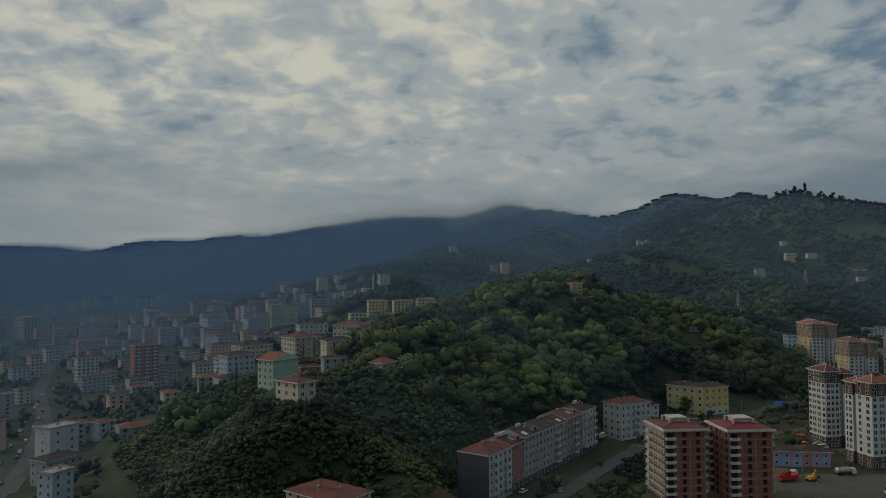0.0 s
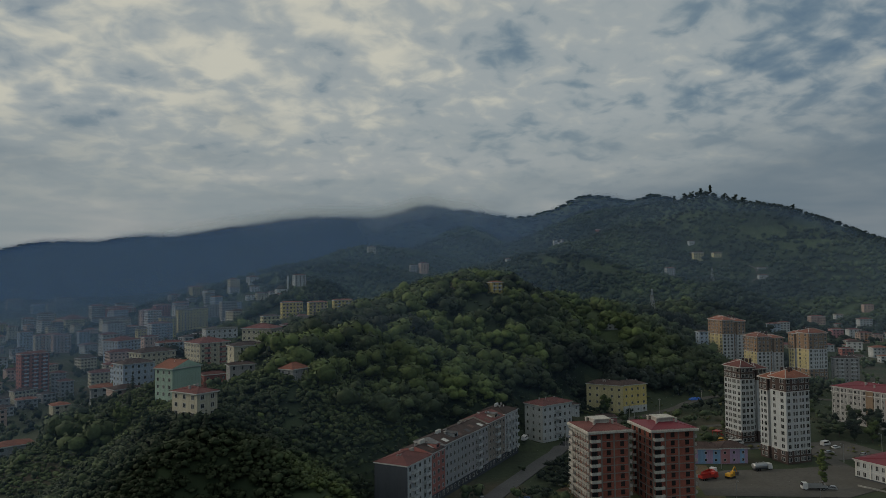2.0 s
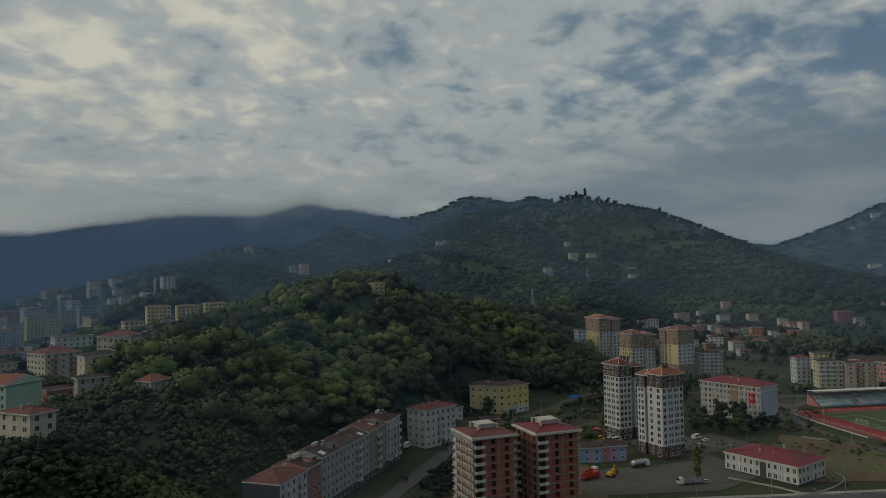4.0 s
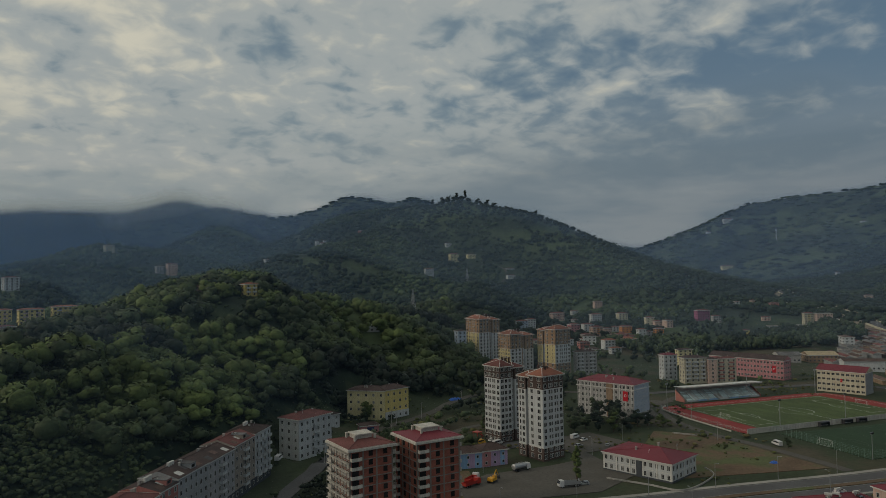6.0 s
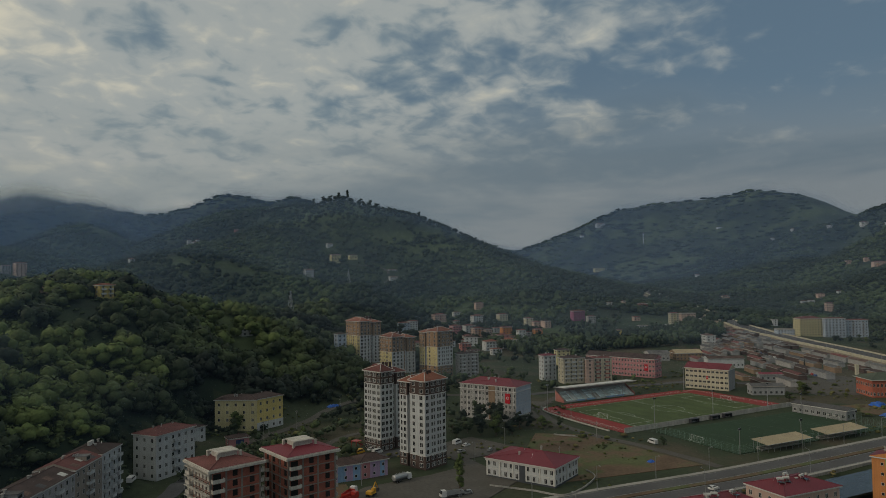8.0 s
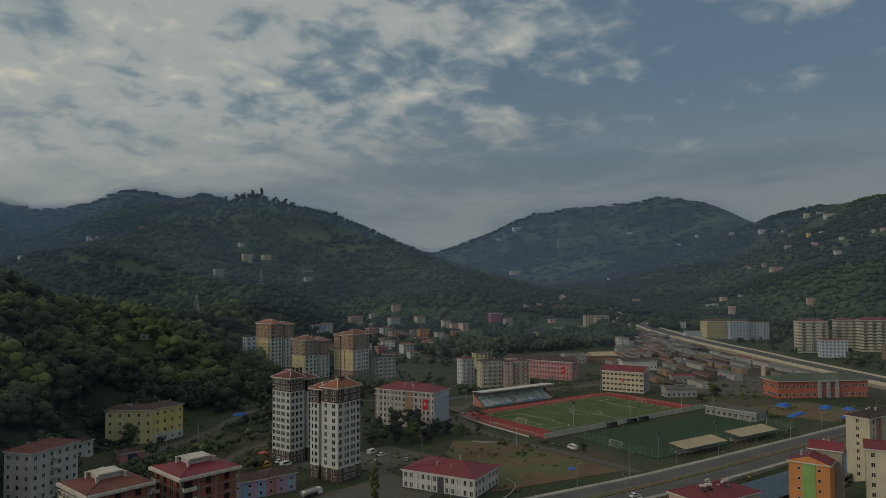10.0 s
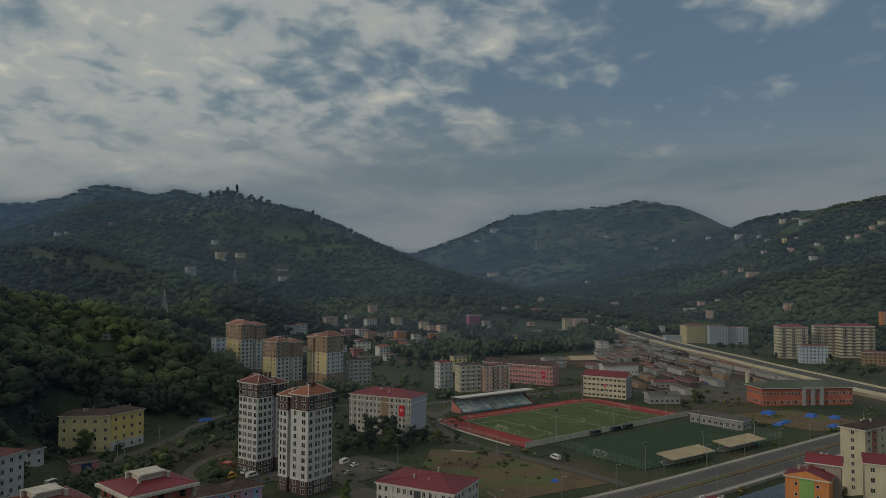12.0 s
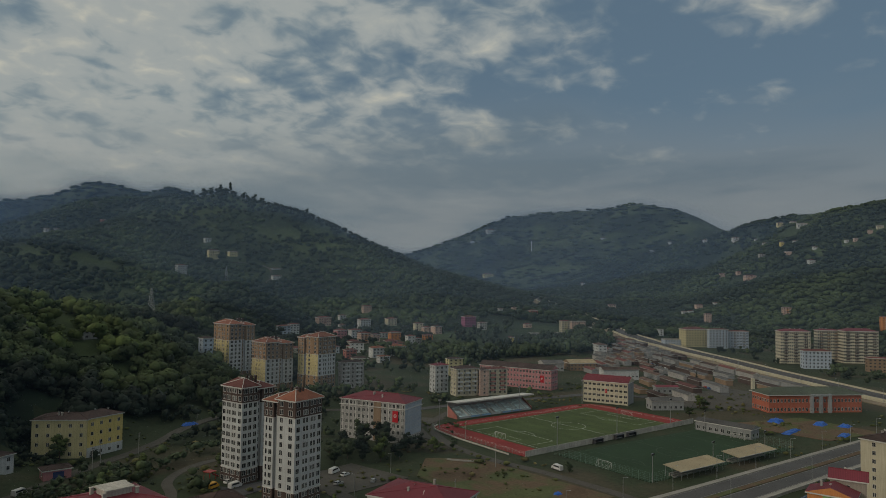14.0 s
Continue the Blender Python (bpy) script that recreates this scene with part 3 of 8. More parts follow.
def tower(label, x, y, z0, turn, w, d, h, storeys, wall, base, top, tiles, long_side, sides="rlbk", west=None):
    t = thing("tower_block", pose(x, y, z0, 0, 0, turn), label, "tower block", "tower blocks with tiled roofs")
    c, s = math.cos(radians(turn)), math.sin(radians(turn))
    mx, my = x + c * w / 2 - s * d / 2, y + s * w / 2 + c * d / 2
    PLOTS.append((mx, my, max(w, d) * 0.7 + 3, z0))
    CLEAR.append((mx, my, max(w, d) * 0.62 + 2))
    pairs = [(0.11, 1.35), (0.33, 0.85), (0.44, 0.85), (0.61, 0.85), (0.72, 0.85), (0.90, 1.35)]
    two = [(0.25, 1.5), (0.75, 1.2)]
    if long_side == "l":
        a, g = d * 0.56, d * 0.14
        volume(t, 0, 0, w, a, h, storeys, wall, base, top, pairs, two, faces=sides, west=west)
        volume(t, 1.6, a, w - 1.8, g, h, storeys, wall, base, top, two, [(0.5, 1.0)], faces=[q for q in "lk" if q in sides])
        volume(t, 0.4, a + g, w - 0.9, d - a - g, h - 1.1, storeys, wall, base, top, two, [(0.3, 1.2), (0.72, 0.7)], faces=[q for q in "lbk" if q in sides], west=west)
        part("stair_band", Build().box(1.3, a + 0.02, 2, 1.6, a + g * 0.45, h), base[0], t)
        hip_roof(t, w, a, h + 0.4, tiles, 0.7, 3.0, cap_mat=trim_white)
        hip_roof(t, w - 0.9, d - a, h - 0.7, tiles, 0.7, 2.2, None, 0.4, a, cap_mat=trim_white)
    else:
        a, g = w * 0.5, w * 0.14
        volume(t, 0, 0, a, d, h, storeys, wall, base, top, [(0.2, 1.5), (0.5, 1.2), (0.8, 1.2)], pairs, faces=sides, west=west)
        volume(t, a, 1.6, g, d - 1.8, h, storeys, wall, base, top, [(0.5, 1.0)], two, faces=[q for q in "rb" if q in sides])
        volume(t, a + g, 0.4, w - a - g, d - 0.9, h - 1.1, storeys, wall, base, top, [(0.3, 1.2), (0.75, 1.2)], two, faces=[q for q in "rbk" if q in sides])
        part("stair_band", Build().box(a + 0.02, 1.3, 2, a + g * 0.5, 1.6, h), base[0], t)
        hip_roof(t, a, d, h + 0.4, tiles, 0.7, 3.0, cap_mat=trim_white)
        hip_roof(t, w - a, d - 0.9, h - 0.7, tiles, 0.7, 2.2, None, a, 0.4, cap_mat=trim_white)
    rng = random.Random(int(x))
    for k in range(4):
        chimney(t, w * rng.uniform(0.3, 0.7), d * rng.uniform(0.2, 0.5), h + 2.6, 1.2, 0.7, tile_brown)
        dish(t, w * rng.uniform(0.3, 0.7), d * rng.uniform(0.3, 0.6), h + 2.3, rng.uniform(160, 220))
    return t


tower("white thirteen-storey tower block with dark brown bands and tiled roof", 181.0, 297.0, 0.0, 12, 12.8, 15.5, 36, 13, white_p, (brown_p, 2), (brown_p, 2), tile_orange, "l", "rlk")
tower("white thirteen-storey tower block with brown base bands", 181.5, 334.0, 0.0, 10, 15.5, 11.5, 36, 13, white_p, (brown_p, 2), (brown_p, 2), tile_red, "r", "rl")
tower("tall cream tower block with tan upper storeys under the hill", 285.5, 543.0, 3.5, 6, 21.0, 19.0, 41, 15, white_p, (tan_p, 3), (tan_p, 4), tile_orange, "r", "rl", butter_p)
tower("cream tower block with tan bands between two others", 293.0, 507.0, 1.0, 4, 22.5, 16.0, 33, 12, white_p, (tan_p, 2), (tan_p, 4), tile_orange, "r", "rl", butter_p)
tower("cream tower block with tan upper and lower storeys", 320.5, 486.5, 0.8, 8, 16.0, 20.5, 37, 13, white_p, (tan_p, 4), (tan_p, 4), tile_orange, "l", "rl", butter_p)

# ---------------------------------------------------------------- two unfinished blocks


def unfinished(label, x, y, z0, turn, w, d, h, storeys, clad):
    t = thing("unfinished_building", pose(x, y, z0, 0, 0, turn), label, "construction", "unfinished brick blocks")
    c, s = math.cos(radians(turn)), math.sin(radians(turn))
    mx, my = x + c * w / 2 - s * d / 2, y + s * w / 2 + c * d / 2
    PLOTS.append((mx, my, max(w, d) * 0.7 + 3, z0))
    CLEAR.append((mx, my, max(w, d) * 0.7 + 4))
    sh = h / storeys
    part("brick_infill", Build().box(0.15, 0.15, -6, w - 0.15, d - 0.15, h), hollow_brick, t)
    for st in range(storeys + 1):
        part("floor_slab", Build().box(0, 0, st * sh - 0.28, w, d, st * sh + 0.02), raw_concrete, t)
    for u in (0.0, 0.3, 0.62, 1.0):
        for v in (0.0, 1.0):
            part("column", Build().box(u * (w - 0.5), v * (d - 0.44) + 0.02, -5, u * (w - 0.5) + 0.5, v * (d - 0.44) + 0.42, h - 0.3), raw_concrete, t)
    for v in (0.33, 0.66):
        for u in (0.0, 1.0):
            part("column", Build().box(u * (w - 0.44) + 0.02, v * d - 0.25, -5, u * (w - 0.44) + 0.42, v * d + 0.25, h - 0.3), raw_concrete, t)
    # no openings are cut: dark sheets on the wall paint their inner shade
    shade_sheet = window_mesh(1.5, 1.7, "open")
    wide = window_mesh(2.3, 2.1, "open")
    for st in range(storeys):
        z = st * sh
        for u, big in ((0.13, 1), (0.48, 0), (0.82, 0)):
            put_window(t, wide if big else shade_sheet, w * u, 0.14, z + (0.05 if big else 0.7), 0)
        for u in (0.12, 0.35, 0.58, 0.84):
            put_window(t, shade_sheet, 0.14, d * u, z + 0.7, -90)
            put_window(t, shade_sheet, w - 0.14, d * u, z + 0.7, 90)
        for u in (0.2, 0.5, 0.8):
            put_window(t, shade_sheet, w * u, d - 0.14, z + 0.7, 180)
        if st:
            balcony(t, w * 0.13, 0.05, z, 3.6, 1.3, 0, concrete, pale_concrete)
            balcony(t, w + 0.0, d * 0.16, z, 3.4, 1.3, 90, concrete, pale_concrete)
            balcony(t, 0.05, d * 0.86, z, 3.0, 1.1, -90, concrete, pale_concrete)
    if clad:        # insulation boards and scaffold on one face
        for st in range(storeys):
            for k in range(7):
                b = Build().box(-0.30, d * k / 7 + 0.35, st * sh + 0.45, -0.06, d * (k + 1) / 7 - 0.45, st * sh + sh - 0.5)
                part("insulation_board", b, pale_concrete, t)
        for k in range(9):
            part("scaffold_pole", Build().tube((-1.0, d * k / 8, -4), (-1.0, d * k / 8, h), 0.05, 0.05, 5), metal_grey, t)
        for st in range(1, storeys + 1):
            part("scaffold_deck", Build().box(-1.3, 0.0, st * sh - 0.65, -0.42, d, st * sh - 0.57), pale_concrete, t)
    eave = Build().box(-1.1, -1.1, h + 0.05, w + 1.1, d + 1.1, h + 0.75)
    part("roof_edge", eave, pale_concrete, t)
    roof = hip_roof(t, w - 0.2, d - 0.2, h + 1.0, sheet_red if not clad else tile_red, 0.75, 1.9, None, 0.1, 0.1, pale_concrete)
    box = Build().box(w * 0.32, d * 0.34, h + 1.2, w * 0.68, d * 0.66, h + 3.6)
    box.box(w * 0.29, d * 0.31, h + 3.6, w * 0.71, d * 0.69, h + 3.95)
    part("lift_housing", box, pale_concrete, roof)
    for u, v in ((0.27, 0.3), (0.73, 0.3), (0.27, 0.7), (0.73, 0.7)):
        chimney(roof, w * u, d * v, h + 2.4, 1.1, 0.7, pale_concrete)
    return t


unfinished("unfinished nine-storey brick block with red roof and open floors", 103.0, 254.5, 0.0, 4, 16.4, 16.6, 25.4, 9, False)
unfinished("unfinished brick block half clad in pale insulation boards", 80.3, 255.5, 0.0, 6, 15.4, 16.4, 25.4, 9, True)

# ---------------------------------------------------------------- terrace of flats under the wood
tan_grey_p, worn_grey_p = plaster("brownish_grey_render", (0.26, 0.23, 0.20)), plaster("worn_grey_render", (0.30, 0.30, 0.31))
row_x, row_y, row_turn = 16.0, 251.0, 55.6
step = 0.0
for k, (width, high, wall, tiles, text, balc) in enumerate((
        (17, 17.0, white_p, tile_red, "white end of a terrace with a dark slate gable wall", 2),
        (10, 17.4, red_p, tile_brown, "dark red terrace flats with white window trims", 0),
        (19, 18.4, grey_p, tile_brown, "grey terrace flats over shops", 0),
        (20, 18.2, worn_grey_p, tile_brown, "grey rendered terrace flats with a rusty roof", 1),
        (18, 18.9, tan_grey_p, tile_red, "dull brownish grey terrace flats with shop fronts", 1),
        (15, 19.4, white_p, tile_brown, "white terrace flats with vertical window bands", 3))):
    c, s = math.cos(radians(row_turn)), math.sin(radians(row_turn))
    t = flats(text, row_x + c * step, row_y + s * step, 0.8, row_turn, width - 0.05, 13.0, high, 6, wall, "hip" if k in (0, 5) else "gx", tiles,
              "trim" if k == 1 else "plain", gap=2.9, base=(dark_p if k else grey_p, 1), faces="r", balconies=balc, rail=white_p, extras=2,
              group="terrace of flats", name="terrace_flats", over=0.35)
    for j in range(3):          # patched sheets, a dormer and water tanks on the roof
        if k in (0, 5):
            break
        u, v0, tilt_ = width * (0.12 + 0.3 * j), 0.6 + 1.3 * (j % 2), 2.2 / 6.85
        lift = high + 0.44 + (v0 + 0.35) * tilt_
        patch = Build()
        patch.face([(u, v0, lift), (u + 2.6, v0, lift), (u + 2.6, v0 + 2.4, lift + 2.4 * tilt_), (u, v0 + 2.4, lift + 2.4 * tilt_)])
        patch.face([(u, v0, lift - 0.05), (u, v0 + 2.4, lift + 2.4 * tilt_ - 0.05), (u + 2.6, v0 + 2.4, lift + 2.4 * tilt_ - 0.05), (u + 2.6, v0, lift - 0.05)])
        part("roof_patch", patch, (sheet_grey, sheet_rust, trim_white)[(j + k) % 3], t)
    if k in (1, 2, 4):
        dormer = Build().box(width * 0.5, 1.0, high + 0.4, width * 0.5 + 3.2, 4.6, high + 2.4, 0)
        dormer.box(width * 0.5 - 0.2, 0.8, high + 2.4, width * 0.5 + 3.4, 5.6, high + 2.55, 1)
        dormer.box(width * 0.5 + 0.6, 0.95, high + 1.1, width * 0.5 + 2.4, 1.0, high + 2.0, 2)
        part("dormer", dormer, (wall, sheet_grey, glass), t)
    if k in (1, 2, 5):
        for j in range(3):
            part("water_tank", Build().tube((width * 0.3 + j * 1.3, 6.6, high + 2.3), (width * 0.3 + j * 1.3, 6.6, high + 3.7), 0.5, 0.5, 10), trim_white, t)
    if k == 0:
        part("gable_cladding", Build().box(-0.22, -0.05, 0.2, -0.05, 13.0, 16.9), dark_p, t, "dark slate cladding")
    step += width

flats("white five-storey flats with a red tiled roof", 87.6, 348.0, 0.8, 30, 20.5, 12.5, 17.2, 5, white_p, tiles=tile_red, gap=3.0, faces="rl", balconies=1, rail=white_p, extras=2)
flats("yellow four-storey hostel wing with a dark brown roof", 151.5, 408.5, 1.2, 18, 17.0, 12.0, 15.8, 4, yellow_p, tiles=tile_brown, gap=3.6, faces="rk", extras=1, base=(white_p, 1))
flats("pale yellow four-storey hostel wing with white window rows", 151.1, 408.2, 1.2, 52, 12.0, 22.0, 15.6, 4, pale_yellow_p, tiles=tile_brown, gap=3.6, faces="lb", extras=2)

civic = flats("grey six-storey civic building with a red sheet roof", 271.5, 343.0, 0.0, 20.6, 17.5, 36.0, 18.6, 6, pale_grey_p, tiles=sheet_red, gap=2.2, win=(1.25, 1.6), faces="rlk", extras=3, base=(pale_grey_p, 1))
flats_end = Build().box(-0.3, 13.0, 0.2, 0.02, 17.0, 18.5)
part("stair_strip", flats_end, tan_p, civic)
part("end_cladding", Build().box(0.02, -0.05, 3.2, 17.48, 0.01, 18.5), blue_p, civic, "blue-grey layer over the end wall")
for k in range(10):
    part("pilaster", Build().box(-0.18, 1.2 + k * 3.7, 3.2, 0.0, 1.5 + k * 3.7, 18.4), trim_white, civic)
part("cornice", Build().box(-0.5, -0.5, 16.0, 18.0, 36.5, 16.25), trim_white, civic)


def banner(label, parent, x, y, z, turn, w, h):
    """A red banner with a white crescent and star."""
    b = Build().box(-w / 2, -0.06, -h, w / 2, 0.0, 0, 0)
    n = 14
    for i in range(n):
        a0, a1 = (0.35 + 5.58 * i / n), (0.35 + 5.58 * (i + 1) / n)
        def arc(a, r, off):
            return (off + r * math.cos(a), -0.075, -h * 0.45 + r * math.sin(a))
        b.face([arc(a0, w * 0.27, 0), arc(a1, w * 0.27, 0), arc(a1, w * 0.20, w * 0.05), arc(a0, w * 0.20, w * 0.05)], 1)
    star = []
    for i in range(10):
        r = w * (0.12 if i % 2 == 0 else 0.05)
        star.append((w * 0.16 + r * math.cos(i * math.pi / 5 + math.pi), -0.075, -h * 0.45 + r * math.sin(i * math.pi / 5 + math.pi)))
    for i in range(10):
        b.face([star[i], star[(i + 1) % 10], (w * 0.16, -0.076, -h * 0.45)], 1)
    ob = part("banner", b, (banner_red, line_white), parent, label)
    ob.matrix_basis = pose(x, y, z, 0, 0, turn)


banner_red = material("red_banner_cloth", (0.42, 0.012, 0.022), 0.8, 0.1, 0.4, 4.0, 0.1)
banner("red hanging banner with a white crescent and star", civic, -0.4, 5.0, 15.2, -90, 3.0, 5.4)

school = flats("white two-storey public building with a red sheet roof", 205.5, 247.0, 0.0, 18.9, 20.0, 30.0, 7.0, 2, white_p, tiles=sheet_red, gap=2.4, win=(1.15, 1.7), style="trim", faces="rlk", extras=2, name="public_building", rise=3.0, over=0.8)
part("cornice", Build().box(-0.35, -0.35, 6.35, 20.35, 30.35, 6.75), trim_white, school, "white moulded cornice")
part("string_course", Build().box(-0.15, -0.15, 3.35, 20.15, 30.15, 3.6), trim_white, school)
part("plinth", Build().box(-0.12, -0.12, -1, 20.12, 30.12, 0.55), dark_p, school, "dark stone plinth")
for k in range(6):
    part("pier", Build().box(-0.2, k * 5.88, 0.55, -0.02, k * 5.88 + 0.6, 6.35), trim_white, school)
for k in range(5):
    part("pier", Build().box(k * 4.85, -0.2, 0.55, k * 4.85 + 0.6, -0.02, 6.35), trim_white, school)
part("entrance_panel", Build().box(-0.25, 12.5, 0, 0.02, 15.0, 6.6), dark_p, school)

ylw = flats("cream four-storey block with a red gabled roof", 447.5, 328.0, 0.0, 16, 14.5, 29.0, 13.6, 4, cream_p, "gy", sheet_red, gap=2.6, win=(1.9, 1.3), faces="lk", rise=3.2)
part("end_wall", Build().box(0.0, -0.12, -1, 14.5, -0.01, 13.6), grey_p, ylw)
banner("small red banner with a white crescent and star", ylw, -0.1, 14.0, 9.0, -90, 1.3, 2.2)
pink = flats("long pink four-storey school with a brown roof", 458.5, 396.0, 0.0, 14, 12.0, 58.0, 13.8, 4, pink_p, "gy", tile_brown, gap=2.4, win=(1.3, 1.5), faces="lrk", rise=3.0, name="school_building")
banner("red banner with a white crescent and star on the school", pink, -0.1, 7.0, 10.0, -90, 2.8, 5.0)

hall = flats("long terracotta market hall with a dark green roof", 493.0, 258.0, 0.0, -37, 62.0, 18.0, 10.6, 2, terracotta_p, tiles=sheet_green, gap=2.3, win=(1.2, 1.9), faces="rlk", rise=3.4, over=1.4, name="market_hall")
for u in (27.0, 33.0, 39.0):
    part("portal_pier", Build().box(u, -1.6, -1, u + 1.8, -0.05, 11.4), grey_p, hall)
part("portal_beam", Build().box(27.0, -1.5, 10.0, 40.8, -0.06, 11.2), grey_p, hall)
chimney(hall, 3.0, 22.0, 11.5, 6.0, 1.8, cream_p)
shed = flats("grey single-storey changing rooms with a sheet roof", 410.0, 236.0, 0.0, -3, 9.0, 30.0, 4.6, 1, grey_p, "gy", sheet_grey, gap=3.2, win=(1.6, 1.6), faces="lr", rise=1.4, name="changing_rooms")

# colourful nursery
wing_a = flats("low nursery wing painted pale blue and lilac", 141.5, 304.6, 0.0, -10, 12.5, 9.5, 6.0, 2, sky_p, tiles=tile_brown, style="trim", gap=3.0, win=(0.9, 1.0), name="nursery", rise=1.8, faces="rlk")
wing_b = flats("low nursery wing painted lilac and pink with brown roof", 153.6, 302.4, 0.0, -4, 12.0, 10.0, 6.2, 2, lilac_p, tiles=tile_brown, style="trim", gap=3.0, win=(0.9, 1.0), name="nursery", rise=2.0, faces="rlk")
part("painted_panel", Build().box(0.2, -0.025, 0, 3.0, -0.003, 5.9), lilac_p, wing_a, "lilac painted wall panel")
part("painted_panel", Build().box(6.2, -0.025, 0, 9.2, -0.003, 5.9), lilac_p, wing_a, "lilac painted wall panel")
part("painted_panel", Build().box(0.2, -0.025, 0, 4.2, -0.003, 6.1), pink_p, wing_b, "pink painted wall panel")
part("painted_panel", Build().box(8.6, -0.025, 0, 10.6, -0.003, 6.1), sky_p, wing_b, "sky blue painted wall panel")

# houses beside the main road
h1 = flats("orange rendered house with a green stripe and gable", 275.0, 166.3, 0.0, -80.7, 12.4, 8.4, 16.6, 5, orange_p, "gy", sheet_red, gap=5.5, win=(0.8, 0.9), faces="r", extras=1, name="house", category="house", rise=2.2)
part("green_panel", Build().box(4.1, -0.16, 0, 8.2, -0.02, 17.4), green_p, h1)
flats("bare concrete house with a dark red sheet roof", 284.8, 163.0, 0.0, -76, 9.6, 9.0, 19.6, 6, tan_grey_p, "gx", sheet_red, gap=4.5, win=(0.9, 1.0), faces="rk", extras=1, name="house", category="house", rise=2.0)
side = flats("eight-storey cream flats with a red window bay", 334.8, 167.6, 0.0, -100, 9.0, 27.0, 23.4, 8, cream_p, "hip", tile_brown, gap=4.4, faces="kr", extras=2, rise=1.6)
bay = part("red_bay", Build().box(9.01, 5.2, 1.0, 9.12, 8.8, 23.2), red_p, side, "red rendered window bay")
for st in range(8):
    put_window(bay, window_mesh(1.2, 1.4, "plain"), 9.12, 7.0, st * 2.93 + 1.1, 90)
flats("cream gabled flats with red roof beside the river wall", 295.7, 149.1, 0.0, -72, 13.0, 11.0, 20.0, 6, cream_p, "gx", sheet_red, gap=4, faces="r", name="house", category="house", rise=2.0)
blue_door = material("dark_blue_door_paint", (0.03, 0.05, 0.14), 0.6, 0.15, 0.5, 4.0, 0.05)
red_roofed = []
for hx, hy, tn, ww, dd in ((196.0, 176.0, -14, 22.0, 14.0), (228.0, 171.0, -12, 24.0, 15.0)):
    red_roofed.append(flats("house with a dark red roof and many roof windows", hx, hy, 0.0, tn, ww, dd, 11.0, 3, salmon_p, tiles=sheet_red, gap=3.5, extras=3, name="house", category="house", rise=2.6, faces="rl"))



def solar_heater(parent, x, y, z, turn):
    """A tilted collector with its white tank on a frame."""
    ob = part("solar_heater", Build().box(-0.9, -0.9, 0.5, 0.9, 0.9, 0.6, 1).box(-1.0, 1.0, 1.1, 1.0, 1.6, 1.7, 0).box(-0.9, -0.9, 0, -0.8, -0.8, 0.5, 2).box(0.8, -0.9, 0, 0.9, -0.8, 0.5, 2)
              .box(-0.9, 0.9, 0, -0.8, 1.1, 1.1, 2).box(0.8, 0.9, 0, 0.9, 1.1, 1.1, 2), (trim_white, glass, metal_grey), parent)
    ob.matrix_basis = pose(x, y, z, 0, 0, turn)


for house in red_roofed:
    for u, v, q in ((5.0, 5.5, -30), (7.6, 5.5, -30), (15.0, 5.0, 10), (12.0, 8.6, 10)):
        solar_heater(house, u, v, 12.9, q)
garage = flats("low garage with a dark blue door and brown roof", 128.6, 384.0, 0.9, -4, 9.5, 6.5, 3.4, 1, pink_p, tiles=tile_brown, gap=9, faces="l", name="garage", category="garage", rise=1.2)
part("garage_door", Build().box(3.2, -0.06, 0, 7.0, 0.02, 2.8), blue_door, garage, "dark blue metal door")
flats("small white annex behind the white flats", 115.0, 399.0, 2.0, 24, 9.0, 7.5, 6.4, 2, white_p, tiles=tile_brown, gap=3.0, faces="rk", name="house", category="house", rise=1.0)

# the upper town on the spur
flats("three-storey cream corner house with a dark red hipped roof", -52.3, 251.9, 35.2, 49.8, 8.1, 13.2, 8.5, 3, cream_p, tiles=tile_red, style="trim", extras=2, win=(1.3, 1.4))
flats("mint-green flats with a red gabled roof and balconies", -78.9, 324.2, 27.8, 55.7, 15.7, 10.6, 15.4, 5, mint_p, roof="gy", tiles=tile_orange, extras=1, rise=3.0, faces="l", rail=white_p)
flats("blue-grey flats with a dark brown hipped roof", -122.8, 397.6, 18.6, 42.2, 16.9, 11.6, 18.6, 6, blue_p, tiles=tile_brown, extras=2)
flats("low red house with a pink tiled roof", -70.8, 347.1, 30.6, 31.6, 10.8, 6.0, 6.7, 2, red_p, tiles=tile_red, balconies=2, rail=red_p)
flats("grey rendered house with a brown tiled roof", -58.2, 340.2, 30.2, 24.7, 11.5, 6.0, 12.0, 4, pale_grey_p, tiles=tile_brown, win=(0.9, 1.5), extras=1)
flats("cream flats with a brown tiled roof", -64.4, 385.1, 33.3, 29.5, 16.9, 9.8, 13.3, 4, cream_p, tiles=tile_brown, gap=6, extras=1)
flats("cream flats with red balcony rails and a brown roof", -89.7, 422.2, 30.8, 42.0, 18.8, 16.7, 14.3, 5, cream_p, tiles=tile_red, balconies=2, rail=red_p, extras=2)
flats("cream flats with tan balconies and a red tiled roof", -54.7, 454.2, 31.9, 68.9, 15.5, 19.8, 18.7, 5, cream_p, tiles=tile_red, extras=2)
flats("long cream flats with a grey roof", -105.1, 509.8, 40.7, 31.7, 22.3, 8.3, 6.2, 2, white_p, tiles=tile_brown, roof="flat")
flats("tall blue-grey flats with glazed balconies", -214.6, 664.9, -0.5, 57.8, 24.8, 18.4, 28.0, 9, blue_p, tiles=tile_red, balconies=2, rail=white_p, extras=2)
flats("cream flats with a wide brown roof", -131.8, 457.3, 27.4, 46.1, 22.9, 14.2, 9.6, 3, cream_p, tiles=tile_brown, extras=2)
